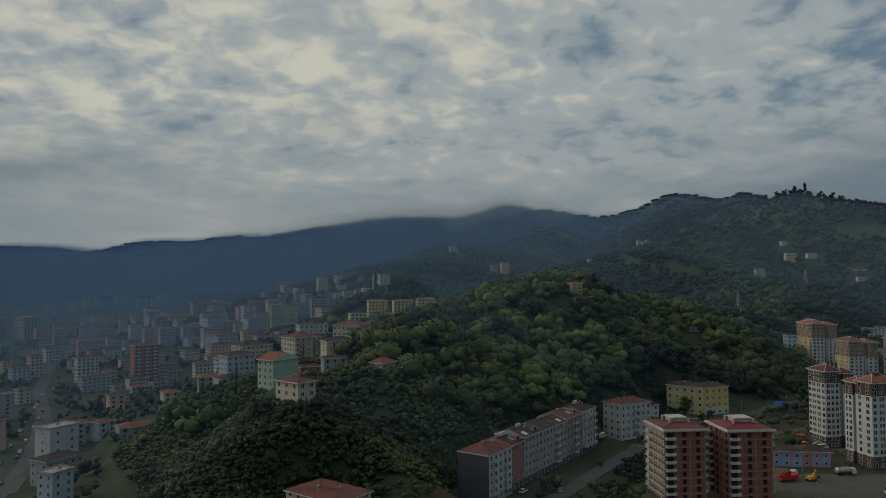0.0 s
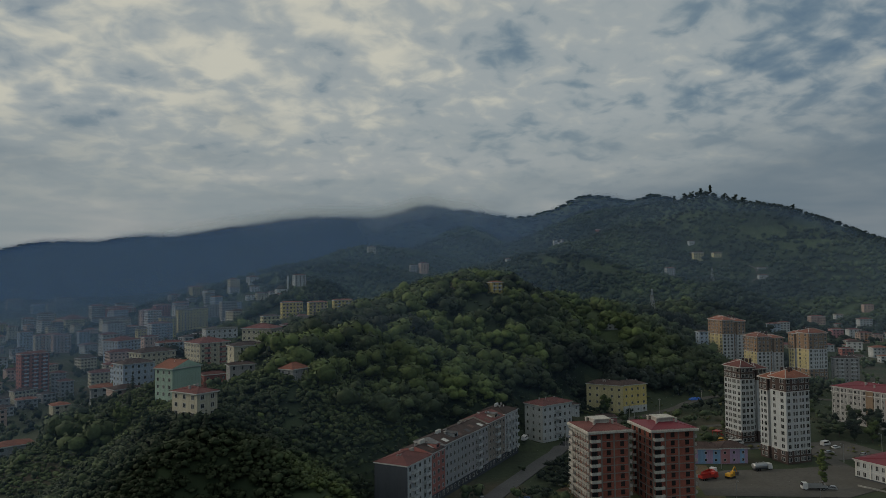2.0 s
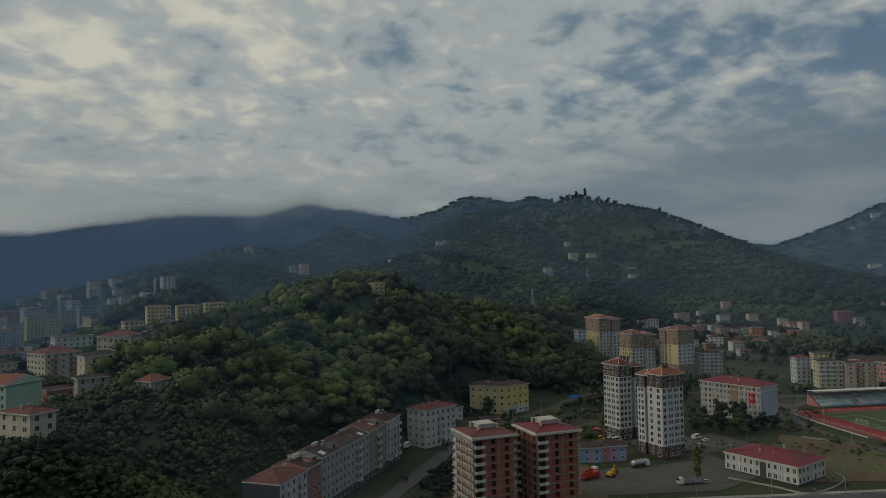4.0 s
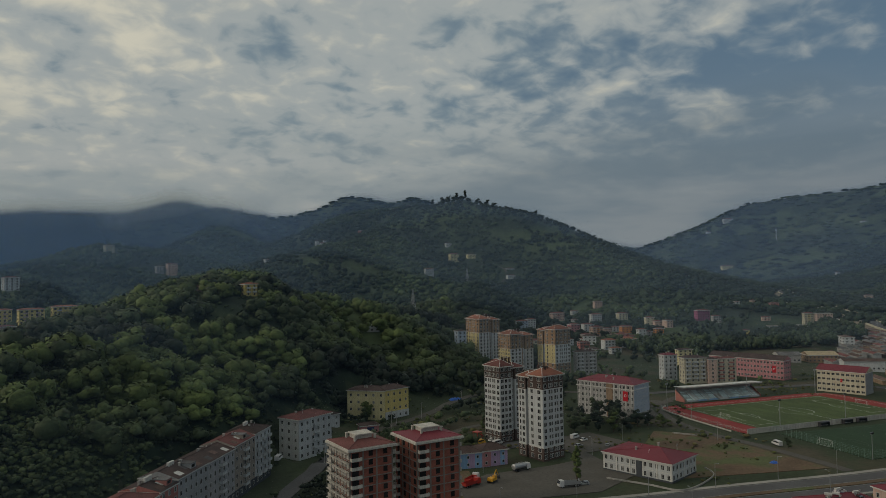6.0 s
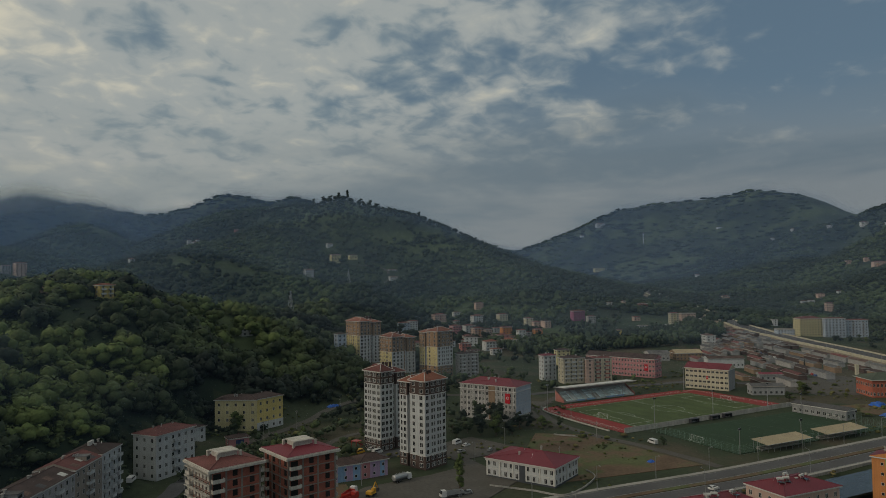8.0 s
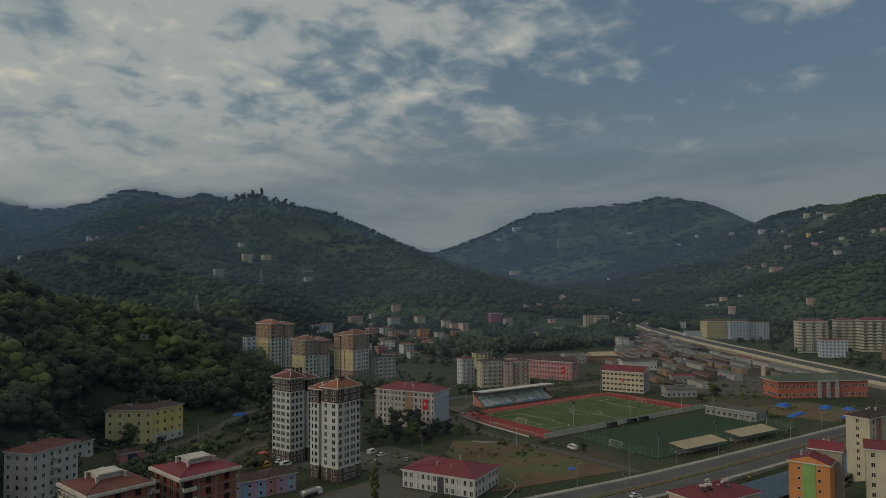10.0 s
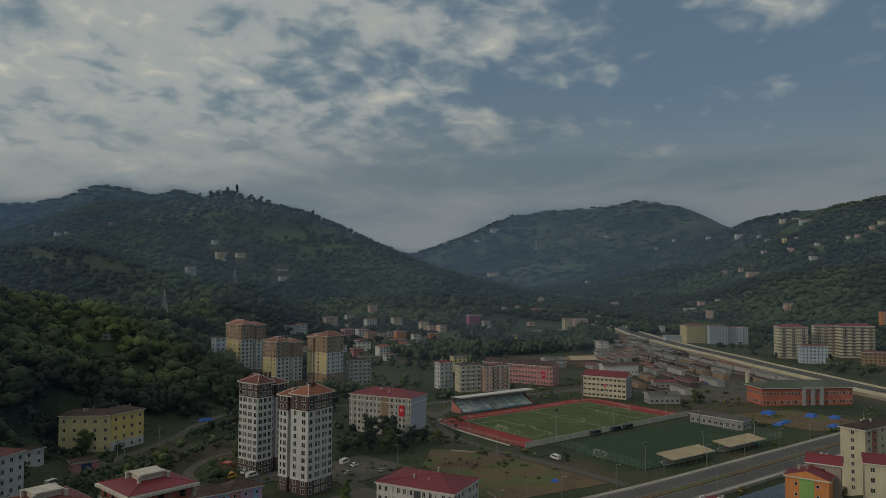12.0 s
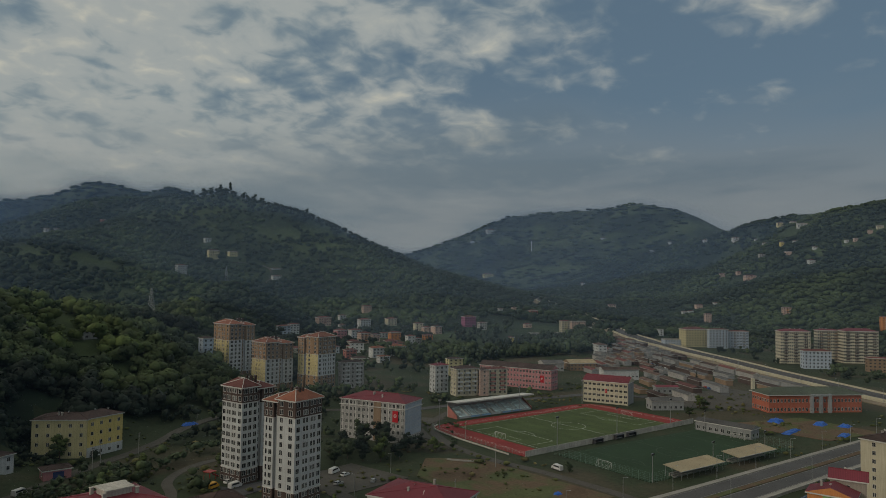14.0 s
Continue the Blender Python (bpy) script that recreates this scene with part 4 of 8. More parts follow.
flats("blue flats with a pale roof edge", -138.4, 517.5, 23.5, 35.0, 17.2, 7.1, 14.2, 5, blue_p, tiles=tile_red, extras=2)
flats("salmon flats with a tiled roof", -161.3, 562.3, 29.4, 41.0, 10.6, 6.2, 9.1, 3, salmon_p, tiles=tile_red, extras=1)
flats("seven-storey red flats with white balconies", -258.2, 584.6, -7.0, 45.9, 20.4, 9.2, 32.4, 11, red_p, tiles=tile_red, balconies=3, rail=white_p, extras=1, style="far")
flats("yellow flats on the town slope", -242.8, 812.7, 16.6, 41.6, 22.9, 6.3, 11.8, 4, yellow_p, style="far", tiles=tile_brown, balconies=1, rail=pale_yellow_p, group="yellow flats of the upper town")
flats("yellow flats on the town slope", -216.3, 804.6, 17.1, 40, 17.3, 6.2, 23.4, 8, yellow_p, style="far", tiles=tile_brown, balconies=1, rail=pale_yellow_p, group="yellow flats of the upper town")
flats("yellow flats on the town slope", -206.8, 837.7, 22.5, 38.9, 17.4, 6.2, 25.0, 9, yellow_p, style="far", tiles=tile_brown, balconies=1, rail=pale_yellow_p, group="yellow flats of the upper town")
flats("yellow flats on the town slope", -193.0, 849.0, 26.4, 37.8, 17.7, 6.3, 22.0, 7, yellow_p, style="far", tiles=tile_brown, balconies=1, rail=pale_yellow_p, group="yellow flats of the upper town")
flats("orange-brown flats on the town slope", -265.2, 902.6, 26.8, 41.4, 23.2, 9.9, 17.5, 6, salmon_p, style="far", tiles=tile_red)
flats("red flats with a tiled roof on the town slope", -260.9, 942.3, 33.5, 40.5, 19.5, 8.7, 16.0, 6, red_p, style="far", tiles=tile_red)
flats("brick-red long flats with pale balconies", -347.6, 1026.3, 29.4, 38.7, 37.6, 13.8, 14.1, 5, red_p, style="far", tiles=tile_red, balconies=4, rail=cream_p)
flats("pale flats below the brick-red block", -310.0, 899.0, 21.4, 39.1, 33.6, 12.0, 13.8, 5, cream_p, style="far", tiles=tile_brown)
flats("white flats on the town slope", -227.2, 902.4, 32.5, 39.1, 18.7, 6.7, 17.5, 6, white_p, style="far", tiles=tile_red)
flats("unfinished grey concrete flats", -165.2, 874.1, 32.5, 30.7, 17.8, 10.2, 21.9, 7, concrete, style="open", roof="flat", win=(2.2, 1.6))
flats("grey flats beside the unfinished block", -189.5, 902.3, 35.3, 31.9, 17.5, 8.4, 14.6, 5, pale_grey_p, style="far", roof="flat")
flats("eight-storey yellow tower with a tiled roof", -74.6, 692.4, 32.4, 21.2, 20.2, 6.4, 26.3, 8, yellow_p, style="far", tiles=tile_orange, balconies=2, rail=salmon_p)
flats("yellow tower behind the trees", -46.5, 652.1, 37.8, 19.1, 17.4, 6.1, 22.1, 8, yellow_p, style="far", tiles=tile_orange, balconies=2, rail=salmon_p)
flats("orange-yellow tower with white balconies", -24.6, 657.2, 37.4, 17.2, 17.6, 6.2, 23.9, 8, yellow_p, style="far", tiles=tile_orange, balconies=2, rail=white_p)
flats("pale yellow flats behind the long block", -82.6, 622.1, 37.5, 27.6, 14.8, 7.3, 12.1, 4, pale_yellow_p, style="far", tiles=tile_brown)
flats("pink flats with balconies beside the wood", -47.9, 547.3, 32.6, 20.0, 9.6, 6.0, 20.7, 5, salmon_p, style="far", tiles=tile_red, balconies=2, rail=pink_p)
flats("pink house behind the long block", -59.6, 562.2, 34.4, 21.1, 10.3, 7.0, 11.3, 4, salmon_p, style="far", tiles=tile_red)
flats("orange-roofed house in the wood", -27.9, 314.9, 37.9, 53.1, 9.5, 7.2, 4.9, 2, pale_grey_p, tiles=tile_orange, win=(1.0, 1.2), rise=2.4)

# houses and the mosque higher up the slope
flats("small house with a tiled roof on the hillside", -528.4, 2082.3, 52.3, 39.2, 36.1, 19.3, 21.9, 8, white_p, style="far", tiles=tile_red, group="hillside houses", name="house", category="house", gap=3.6, faces="r")
flats("small house with a tiled roof on the hillside", -437.3, 1961.4, 49.1, 37.6, 32.5, 18.3, 22.2, 8, cream_p, style="far", tiles=tile_red, group="hillside houses", name="house", category="house", gap=3.6, faces="r")
flats("small house with a tiled roof on the hillside", -466.6, 1970.9, 49.0, 38.3, 20.6, 11.0, 15.9, 5, salmon_p, style="far", tiles=tile_red, group="hillside houses", name="house", category="house", gap=3.6, faces="r")
flats("small house with a tiled roof on the hillside", -186.8, 1038.2, 61.7, 35.2, 14.6, 6.0, 8.4, 3, white_p, style="far", tiles=tile_red, group="hillside houses", name="house", category="house", gap=3.6)
flats("small house with a tiled roof on the hillside", -155.0, 1027.7, 63.5, 33.6, 12.7, 6.0, 7.5, 3, white_p, style="far", tiles=tile_red, group="hillside houses", name="house", category="house", gap=3.6)
flats("small house with a tiled roof on the hillside", -139.7, 979.0, 54.0, 33.1, 14.7, 6.0, 8.7, 3, cream_p, style="far", tiles=tile_red, group="hillside houses", name="house", category="house", gap=3.6)
flats("small house with a tiled roof on the hillside", -154.0, 984.6, 53.1, 33.9, 11.3, 6.0, 6.4, 2, white_p, style="far", tiles=tile_red, group="hillside houses", name="house", category="house", gap=3.6)
flats("small house with a tiled roof on the hillside", -119.0, 947.3, 57.2, 32.2, 8.4, 6.0, 7.7, 3, pale_grey_p, style="far", tiles=tile_red, group="hillside houses", name="house", category="house", gap=3.6)
flats("small house with a tiled roof on the hillside", -90.5, 781.0, 58.9, 31.6, 9.7, 6.0, 5.7, 2, white_p, style="far", tiles=tile_red, group="hillside houses", name="house", category="house", gap=3.6)
flats("small house with a tiled roof on the hillside", -78.9, 861.4, 72.5, 30.3, 14.6, 6.6, 13.2, 5, white_p, style="far", tiles=tile_red, group="hillside houses", name="house", category="house", gap=3.6)
flats("small house with a tiled roof on the hillside", -677.4, 2204.3, 65.3, 42.1, 22.6, 12.1, 12.5, 4, white_p, style="far", tiles=tile_red, group="hillside houses", name="house", category="house", gap=3.6, faces="r")
flats("small house with a tiled roof on the hillside", -740.8, 2212.5, 63.7, 43.5, 22.5, 8.0, 9.0, 3, cream_p, style="far", tiles=tile_red, group="hillside houses", name="house", category="house", gap=3.6, faces="r")
flats("small house with a tiled roof on the hillside", 12.6, 1305.9, 127.6, 24.5, 15.2, 7.5, 11.6, 4, cream_p, style="far", tiles=tile_red, group="hillside houses", name="house", category="house", gap=3.6, faces="r")
flats("small house with a tiled roof on the hillside", 85.6, 1230.8, 90.8, 21.0, 12.1, 7.1, 12.0, 4, pale_grey_p, style="far", tiles=tile_red, group="hillside houses", name="house", category="house", gap=3.6, faces="r")
flats("small house with a tiled roof on the hillside", 102.0, 1224.3, 86.7, 20.2, 15.3, 9.4, 19.8, 7, salmon_p, style="far", tiles=tile_red, group="hillside houses", name="house", category="house", gap=3.6, faces="r")
flats("small house with a tiled roof on the hillside", 60.9, 540.8, 72.0, 18.6, 6.0, 6.0, 5.2, 2, pale_yellow_p, style="far", tiles=tile_red, group="hillside houses", name="house", category="house", gap=3.6)
flats("small house with a tiled roof on the hillside", 65.0, 525.1, 72.7, 18.0, 6.0, 6.0, 3.0, 1, salmon_p, style="far", tiles=tile_red, group="hillside houses", name="house", category="house", gap=3.6)
flats("small house with a tiled roof on the hillside", 88.3, 1051.4, 67.3, 20.2, 7.5, 6.0, 6.8, 2, cream_p, style="far", tiles=tile_red, group="hillside houses", name="house", category="house", gap=3.6)
flats("small house with a tiled roof on the hillside", 485.7, 1696.1, 154.8, 9.0, 11.7, 9.4, 11.0, 4, white_p, style="far", tiles=tile_red, group="hillside houses", name="house", category="house", gap=3.6, faces="r")
flats("small house with a tiled roof on the hillside", 401.5, 1359.5, 140.2, 8.6, 8.2, 6.0, 7.7, 3, cream_p, style="far", tiles=tile_red, group="hillside houses", name="house", category="house", gap=3.6, faces="r")
flats("small house with a tiled roof on the hillside", 577.9, 1682.7, 185.3, 6.1, 10.0, 6.1, 10.9, 4, red_p, style="far", tiles=tile_red, group="hillside houses", name="house", category="house", gap=3.6, faces="r")
flats("small house with a tiled roof on the hillside", 252.2, 1215.9, 106.8, 13.3, 8.5, 6.0, 5.9, 2, white_p, style="far", tiles=tile_red, group="hillside houses", name="house", category="house", gap=3.6, faces="r")
flats("yellow villa with white balconies on the knoll", 93.8, 510.3, 69.1, 19.6, 8.9, 6.0, 7.8, 3, yellow_p, tiles=tile_orange, balconies=2, rail=white_p, name="house", category="house")
flats("low yellow annex with a terrace on the knoll", 106.4, 530.1, 69.5, 13.7, 7.0, 6.0, 3.9, 1, pale_yellow_p, tiles=tile_orange, name="house", category="house")
flats("white house with a red roof on the wooded slope", 188.4, 535.5, 39.7, 0.6, 8.2, 6.0, 5.2, 2, white_p, tiles=tile_red, name="house", category="house", style="far")

# the lower town and its far blocks
flats("pale multi-storey flats in the far town", -467.0, 905.2, 7.0, 49.3, 37.8, 10.4, 18.2, 6, salmon_p, style="far", group="far town flats", roof="flat", balconies=4, rail=pink_p)
flats("pale multi-storey flats in the far town", -548.3, 912.2, 2.3, 53.1, 16.3, 30.3, 28.7, 10, pale_grey_p, style="far", group="far town flats", balconies=2, rail=grey_p, roof="flat")
flats("pale multi-storey flats in the far town", -597.0, 932.8, 0.7, 54.7, 12.9, 10.2, 28.6, 10, grey_p, style="far", group="far town flats", balconies=2, rail=pale_grey_p, roof="flat")
flats("pale multi-storey flats in the far town", -517.3, 888.9, 2.8, 52.2, 16.7, 11.6, 15.1, 5, salmon_p, style="far", group="far town flats", balconies=2, rail=white_p)
flats("pale multi-storey flats in the far town", -752.7, 1233.1, 1.2, 53.4, 28.5, 6.8, 21.0, 7, pale_grey_p, style="far", group="far town flats")
flats("pale multi-storey flats in the far town", -389.6, 992.9, 17.7, 43.4, 33.0, 35.9, 12.8, 4, pale_yellow_p, style="far", group="far town flats", tiles=tile_red)
flats("pale multi-storey flats in the far town", -431.6, 932.2, 11.4, 46.9, 10.3, 7.3, 14.3, 5, cream_p, style="far", group="far town flats")
flats("pale multi-storey flats in the far town", -364.9, 813.9, 7.8, 46.2, 13.6, 6.0, 19.0, 6, blue_p, style="far", group="far town flats", balconies=1, rail=white_p)
flats("pale multi-storey flats in the far town", -336.3, 785.5, 6.6, 45.2, 13.8, 6.2, 18.3, 6, cream_p, style="far", group="far town flats", balconies=1, rail=orange_p)
flats("pale multi-storey flats in the far town", -315.1, 776.9, 7.3, 44.1, 17.5, 6.2, 18.2, 6, salmon_p, style="far", group="far town flats", balconies=2, rail=white_p)
flats("pale multi-storey flats in the far town", -301.7, 807.6, 12.1, 42.5, 11.2, 6.5, 14.3, 5, blue_p, style="far", group="far town flats")
flats("pale multi-storey flats in the far town", -851.7, 1542.0, 6.8, 50.9, 20.1, 8.7, 16.2, 5, pale_grey_p, style="far", group="far town flats")
flats("pale multi-storey flats in the far town", -840.4, 1586.0, 9.6, 49.9, 15.9, 9.1, 20.5, 7, cream_p, style="far", group="far town flats")
flats("pale multi-storey flats in the far town", -836.3, 1622.6, 11.8, 49.3, 15.1, 9.3, 25.0, 8, cream_p, style="far", group="far town flats")
flats("pale multi-storey flats in the far town", -837.8, 1677.6, 14.9, 48.5, 11.8, 6.8, 23.1, 8, pale_grey_p, style="far", group="far town flats")
flats("pale multi-storey flats in the far town", -799.6, 1704.9, 17.7, 47.1, 32.4, 13.4, 23.5, 8, pale_grey_p, style="far", group="far town flats")
flats("pale multi-storey flats in the far town", -710.9, 1626.1, 12.6, 45.6, 23.4, 12.8, 19.8, 7, blue_p, style="far", group="far town flats")
flats("pale multi-storey flats in the far town", -680.8, 1629.5, 13.6, 44.6, 18.4, 13.1, 19.8, 7, cream_p, style="far", group="far town flats")
flats("pale multi-storey flats in the far town", -703.2, 1722.3, 19.5, 44.2, 41.8, 13.8, 22.3, 8, pale_grey_p, style="far", group="far town flats")
flats("pale multi-storey flats in the far town", -859.7, 1514.5, 5.8, 51.6, 13.8, 11.4, 14.7, 5, pale_grey_p, style="far", group="far town flats")
flats("low town house with a tiled roof", -367.9, 597.2, -8.0, 56.5, 15.5, 7.7, 13.6, 5, blue_p, style="far", tiles=tile_brown, group="lower town houses")
flats("low town house with a tiled roof", -371.2, 629.2, -6.8, 55.4, 10.7, 8.3, 18.4, 6, salmon_p, style="far", tiles=tile_brown, group="lower town houses")
flats("low town house with a tiled roof", -409.6, 650.4, -6.4, 57.1, 10.8, 7.2, 11.5, 4, cream_p, style="far", tiles=tile_brown, group="lower town houses")
flats("low town house with a tiled roof", -353.5, 671.2, -4.0, 52.7, 14.8, 6.7, 9.7, 3, white_p, style="far", tiles=tile_brown, group="lower town houses")
flats("low town house with a tiled roof", -352.9, 661.6, -4.4, 53, 12.5, 6.8, 8.0, 3, pale_grey_p, style="far", tiles=tile_brown, group="lower town houses")
flats("low town house with a tiled roof", -284.9, 552.8, -8.2, 52.1, 22.5, 7.5, 10.8, 4, pale_grey_p, style="far", tiles=tile_brown, group="lower town houses")
flats("low town house with a tiled roof", -298.7, 611.0, -6.4, 51, 9.3, 7.3, 8.4, 3, white_p, style="far", tiles=tile_brown, group="lower town houses")
flats("low town house with a tiled roof", -255.6, 544.3, -8.2, 50, 8.8, 7.4, 6.2, 2, pale_grey_p, style="far", tiles=tile_brown, group="lower town houses")
flats("low town house with a tiled roof", -419.5, 718.8, -3.0, 55.2, 14.4, 6.7, 8.7, 3, pale_grey_p, style="far", tiles=tile_brown, group="lower town houses", roof="flat")
flats("low town house with a tiled roof", -345.6, 688.6, -2.3, 51.6, 14.2, 6.3, 8.3, 3, cream_p, style="far", tiles=tile_brown, group="lower town houses")
flats("low town house with a tiled roof", -340.3, 703.5, -1.3, 50.8, 16.3, 6.0, 11.3, 4, white_p, style="far", tiles=tile_brown, group="lower town houses")
flats("low town house with a tiled roof", -348.0, 761.9, 4.0, 49.6, 13.0, 6.0, 9.9, 3, pale_grey_p, style="far", tiles=tile_brown, group="lower town houses")
flats("low town house with a tiled roof", -384.3, 798.8, 5.5, 50.7, 10.8, 6.0, 7.8, 3, salmon_p, style="far", tiles=tile_brown, group="lower town houses")
flats("low town house with a tiled roof", -307.8, 507.3, -9.1, 56.1, 8.6, 7.2, 10.6, 4, cream_p, style="far", tiles=tile_brown, group="lower town houses")
flats("low town house with a tiled roof", -284.9, 450.6, -9.5, 57.1, 8.5, 7.3, 16.4, 6, pale_grey_p, style="far", tiles=tile_brown, group="lower town houses", roof="flat")
flats("low town house with a tiled roof", -238.8, 370.5, -9.7, 57.6, 7.4, 7.4, 16.5, 6, salmon_p, style="far", tiles=tile_brown, group="lower town houses")
flats("white rendered four-storey block beside the street", -195.2, 348.7, -10.0, 64.3, 15.8, 11.9, 16.8, 4, white_p, roof="flat", style="plain", gap=7, extras=2)
flats("block with a rusty tiled roof beside the street", -171.2, 303.6, -8.5, 64.4, 17.5, 11.1, 10.9, 3, pale_grey_p, tiles=tile_brown, extras=1)
flats("blue and white block beside the street", -147.4, 265.4, -4.5, 69.1, 9.4, 8.1, 12.3, 4, blue_p, roof="flat", rail=white_p, extras=2)

# near roofs at the foot of the spur
flats("low house with a rusty roof and a white penthouse", -30.0, 197.8, 13.3, 53.7, 14.1, 21.2, 4.9, 3, salmon_p, tiles=tile_red, extras=2, rise=0.7)

# the hamlet between the towers and the main hill
flats("village house at the foot of the hill", 266.0, 542.1, 17.5, 1.8, 7.6, 6.3, 18.3, 6, blue_p, style="far", group="village houses", name="house", category="house", tiles=tile_brown)
flats("village house at the foot of the hill", 335.2, 689.4, 34.9, 2.1, 6.6, 6.0, 5.2, 2, white_p, style="far", group="village houses", name="house", category="house")
flats("village house at the foot of the hill", 549.3, 818.0, 18.1, -6.7, 17.5, 9.0, 9.9, 3, salmon_p, style="far", group="village houses", name="house", category="house", balconies=1, rail=red_p)
flats("village house at the foot of the hill", 428.9, 712.4, 20.1, -3.7, 12.9, 6.0, 8.1, 3, blue_p, style="far", group="village houses", name="house", category="house")
flats("village house at the foot of the hill", 450.5, 726.3, 18.2, -4.5, 10.7, 6.0, 10.2, 4, white_p, style="far", group="village houses", name="house", category="house")
flats("village house at the foot of the hill", 663.2, 874.0, 28.9, -10.2, 12.7, 6.0, 9.7, 3, salmon_p, style="far", group="village houses", name="house", category="house")
flats("village house at the foot of the hill", 587.2, 782.8, 15.6, -10.0, 14.4, 9.0, 10.7, 4, white_p, style="far", group="village houses", name="house", category="house")
flats("village house at the foot of the hill", 604.7, 849.6, 22.5, -8.4, 9.4, 6.0, 5.3, 2, white_p, style="far", group="village houses", name="house", category="house")
flats("village house at the foot of the hill", 572.1, 803.9, 16.5, -8.4, 7.2, 6.0, 2.9, 1, pale_grey_p, style="far", group="village houses", name="house", category="house")
flats("village house at the foot of the hill", 515.4, 689.6, 8.1, -10.1, 12.5, 9.1, 10.5, 4, salmon_p, style="far", group="village houses", name="house", category="house", balconies=1, rail=orange_p)
flats("village house at the foot of the hill", 540.0, 700.4, 7.8, -11.0, 9.3, 6.0, 7.6, 3, salmon_p, style="far", group="village houses", name="house", category="house")
flats("village house at the foot of the hill", 566.9, 717.1, 9.7, -11.7, 8.2, 6.0, 5.3, 2, white_p, style="far", group="village houses", name="house", category="house")
flats("village house at the foot of the hill", 566.4, 700.1, 8.9, -12.5, 13.3, 6.9, 7.8, 3, orange_p, style="far", group="village houses", name="house", category="house")
flats("village house at the foot of the hill", 554.3, 657.2, 6.3, -13.8, 9.1, 6.6, 9.9, 3, white_p, style="far", group="village houses", name="house", category="house")
flats("village house at the foot of the hill", 568.0, 659.4, 7.2, -14.5, 6.4, 6.0, 5.7, 2, pale_grey_p, style="far", group="village houses", name="house", category="house")
flats("village house at the foot of the hill", 596.2, 675.6, 8.9, -15.2, 10.4, 6.0, 5.2, 2, orange_p, style="far", group="village houses", name="house", category="house")
flats("village house at the foot of the hill", 536.9, 654.2, 5.7, -13.0, 6.2, 6.0, 4.3, 1, pale_grey_p, style="far", group="village houses", name="house", category="house")
flats("village house at the foot of the hill", 429.1, 599.9, 5.6, -9.0, 10.4, 6.0, 7.7, 3, red_p, style="far", group="village houses", name="house", category="house")
flats("village house at the foot of the hill", 471.7, 652.1, 7.0, -9.2, 11.5, 6.0, 3.4, 1, white_p, style="far", group="village houses", name="house", category="house")
flats("village house at the foot of the hill", 444.1, 571.2, 4.0, -11.6, 10.3, 6.0, 5.1, 2, white_p, style="far", group="village houses", name="house", category="house", tiles=tile_orange)
flats("village house at the foot of the hill", 710.9, 721.8, 16.7, -18.4, 16.9, 9.5, 12.7, 4, magenta_p, style="far", group="village houses", name="house", category="house", balconies=2, rail=magenta_p)
flats("village house at the foot of the hill", 709.5, 694.3, 14.7, -19.6, 10.7, 6.2, 8.7, 3, pale_grey_p, style="far", group="village houses", name="house", category="house")
flats("village house at the foot of the hill", 770.4, 668.9, 16.4, -23.3, 9.3, 6.3, 4.5, 2, salmon_p, style="far", group="village houses", name="house", category="house")
flats("village house at the foot of the hill", 922.3, 780.4, 25.5, -23.7, 13.1, 7.6, 5.4, 2, red_p, style="far", group="village houses", name="house", category="house")
flats("village house at the foot of the hill", 654.9, 599.9, 7.7, -22.0, 6.5, 6.0, 6.4, 2, yellow_p, style="far", group="village houses", name="house", category="house")
flats("village house at the foot of the hill", 703.9, 606.9, 10.5, -23.7, 10.6, 6.0, 5.4, 2, white_p, style="far", group="village houses", name="house", category="house", roof="flat")
flats("village house at the foot of the hill", 920.5, 813.9, 29.7, -22.3, 6.0, 6.0, 4.6, 2, salmon_p, style="far", group="village houses", name="house", category="house")
flats("village house at the foot of the hill", 883.3, 811.9, 28.9, -21.2, 7.1, 6.0, 4.5, 2, white_p, style="far", group="village houses", name="house", category="house")
flats("lone house with white balconies on the main hill", 495.2, 1105.2, 80.8, 4.0, 15.3, 6.8, 11.9, 4, white_p, style="far", group="houses of the main hill", name="house", category="house", balconies=1, rail=white_p)
flats("lone house with white balconies on the main hill", 628.3, 1278.2, 109.3, 1.8, 19.9, 8.3, 14.3, 5, pale_yellow_p, style="far", group="houses of the main hill", name="house", category="house", faces="r")
flats("lone house with white balconies on the main hill", 672.6, 1286.8, 113.7, 0.3, 17.2, 8.6, 9.5, 3, pale_yellow_p, style="far", group="houses of the main hill", name="house", category="house", faces="r")
flats("lone house with white balconies on the main hill", 666.6, 1374.4, 143.6, 2.1, 13.0, 6.7, 6.6, 2, white_p, style="far", group="houses of the main hill", name="house", category="house", faces="r")
flats("lone house with white balconies on the main hill", 480.6, 1722.6, 159.5, 13.0, 9.5, 6.7, 12.0, 4, white_p, style="far", group="houses of the main hill", name="house", category="house", faces="r")
flats("lone house with white balconies on the main hill", 496.0, 1707.4, 162.1, 12.3, 7.2, 6.0, 9.6, 3, white_p, style="far", group="houses of the main hill", name="house", category="house", faces="r")
flats("lone house with white balconies on the main hill", 579.8, 1683.5, 186.3, 9.4, 7.6, 6.0, 9.9, 3, red_p, style="far", group="houses of the main hill", name="house", category="house", faces="r")
flats("lone house with white balconies on the main hill", 708.3, 1195.7, 89.8, -3.0, 16.9, 6.0, 3.1, 1, white_p, style="far", group="houses of the main hill", name="house", category="house", faces="r")
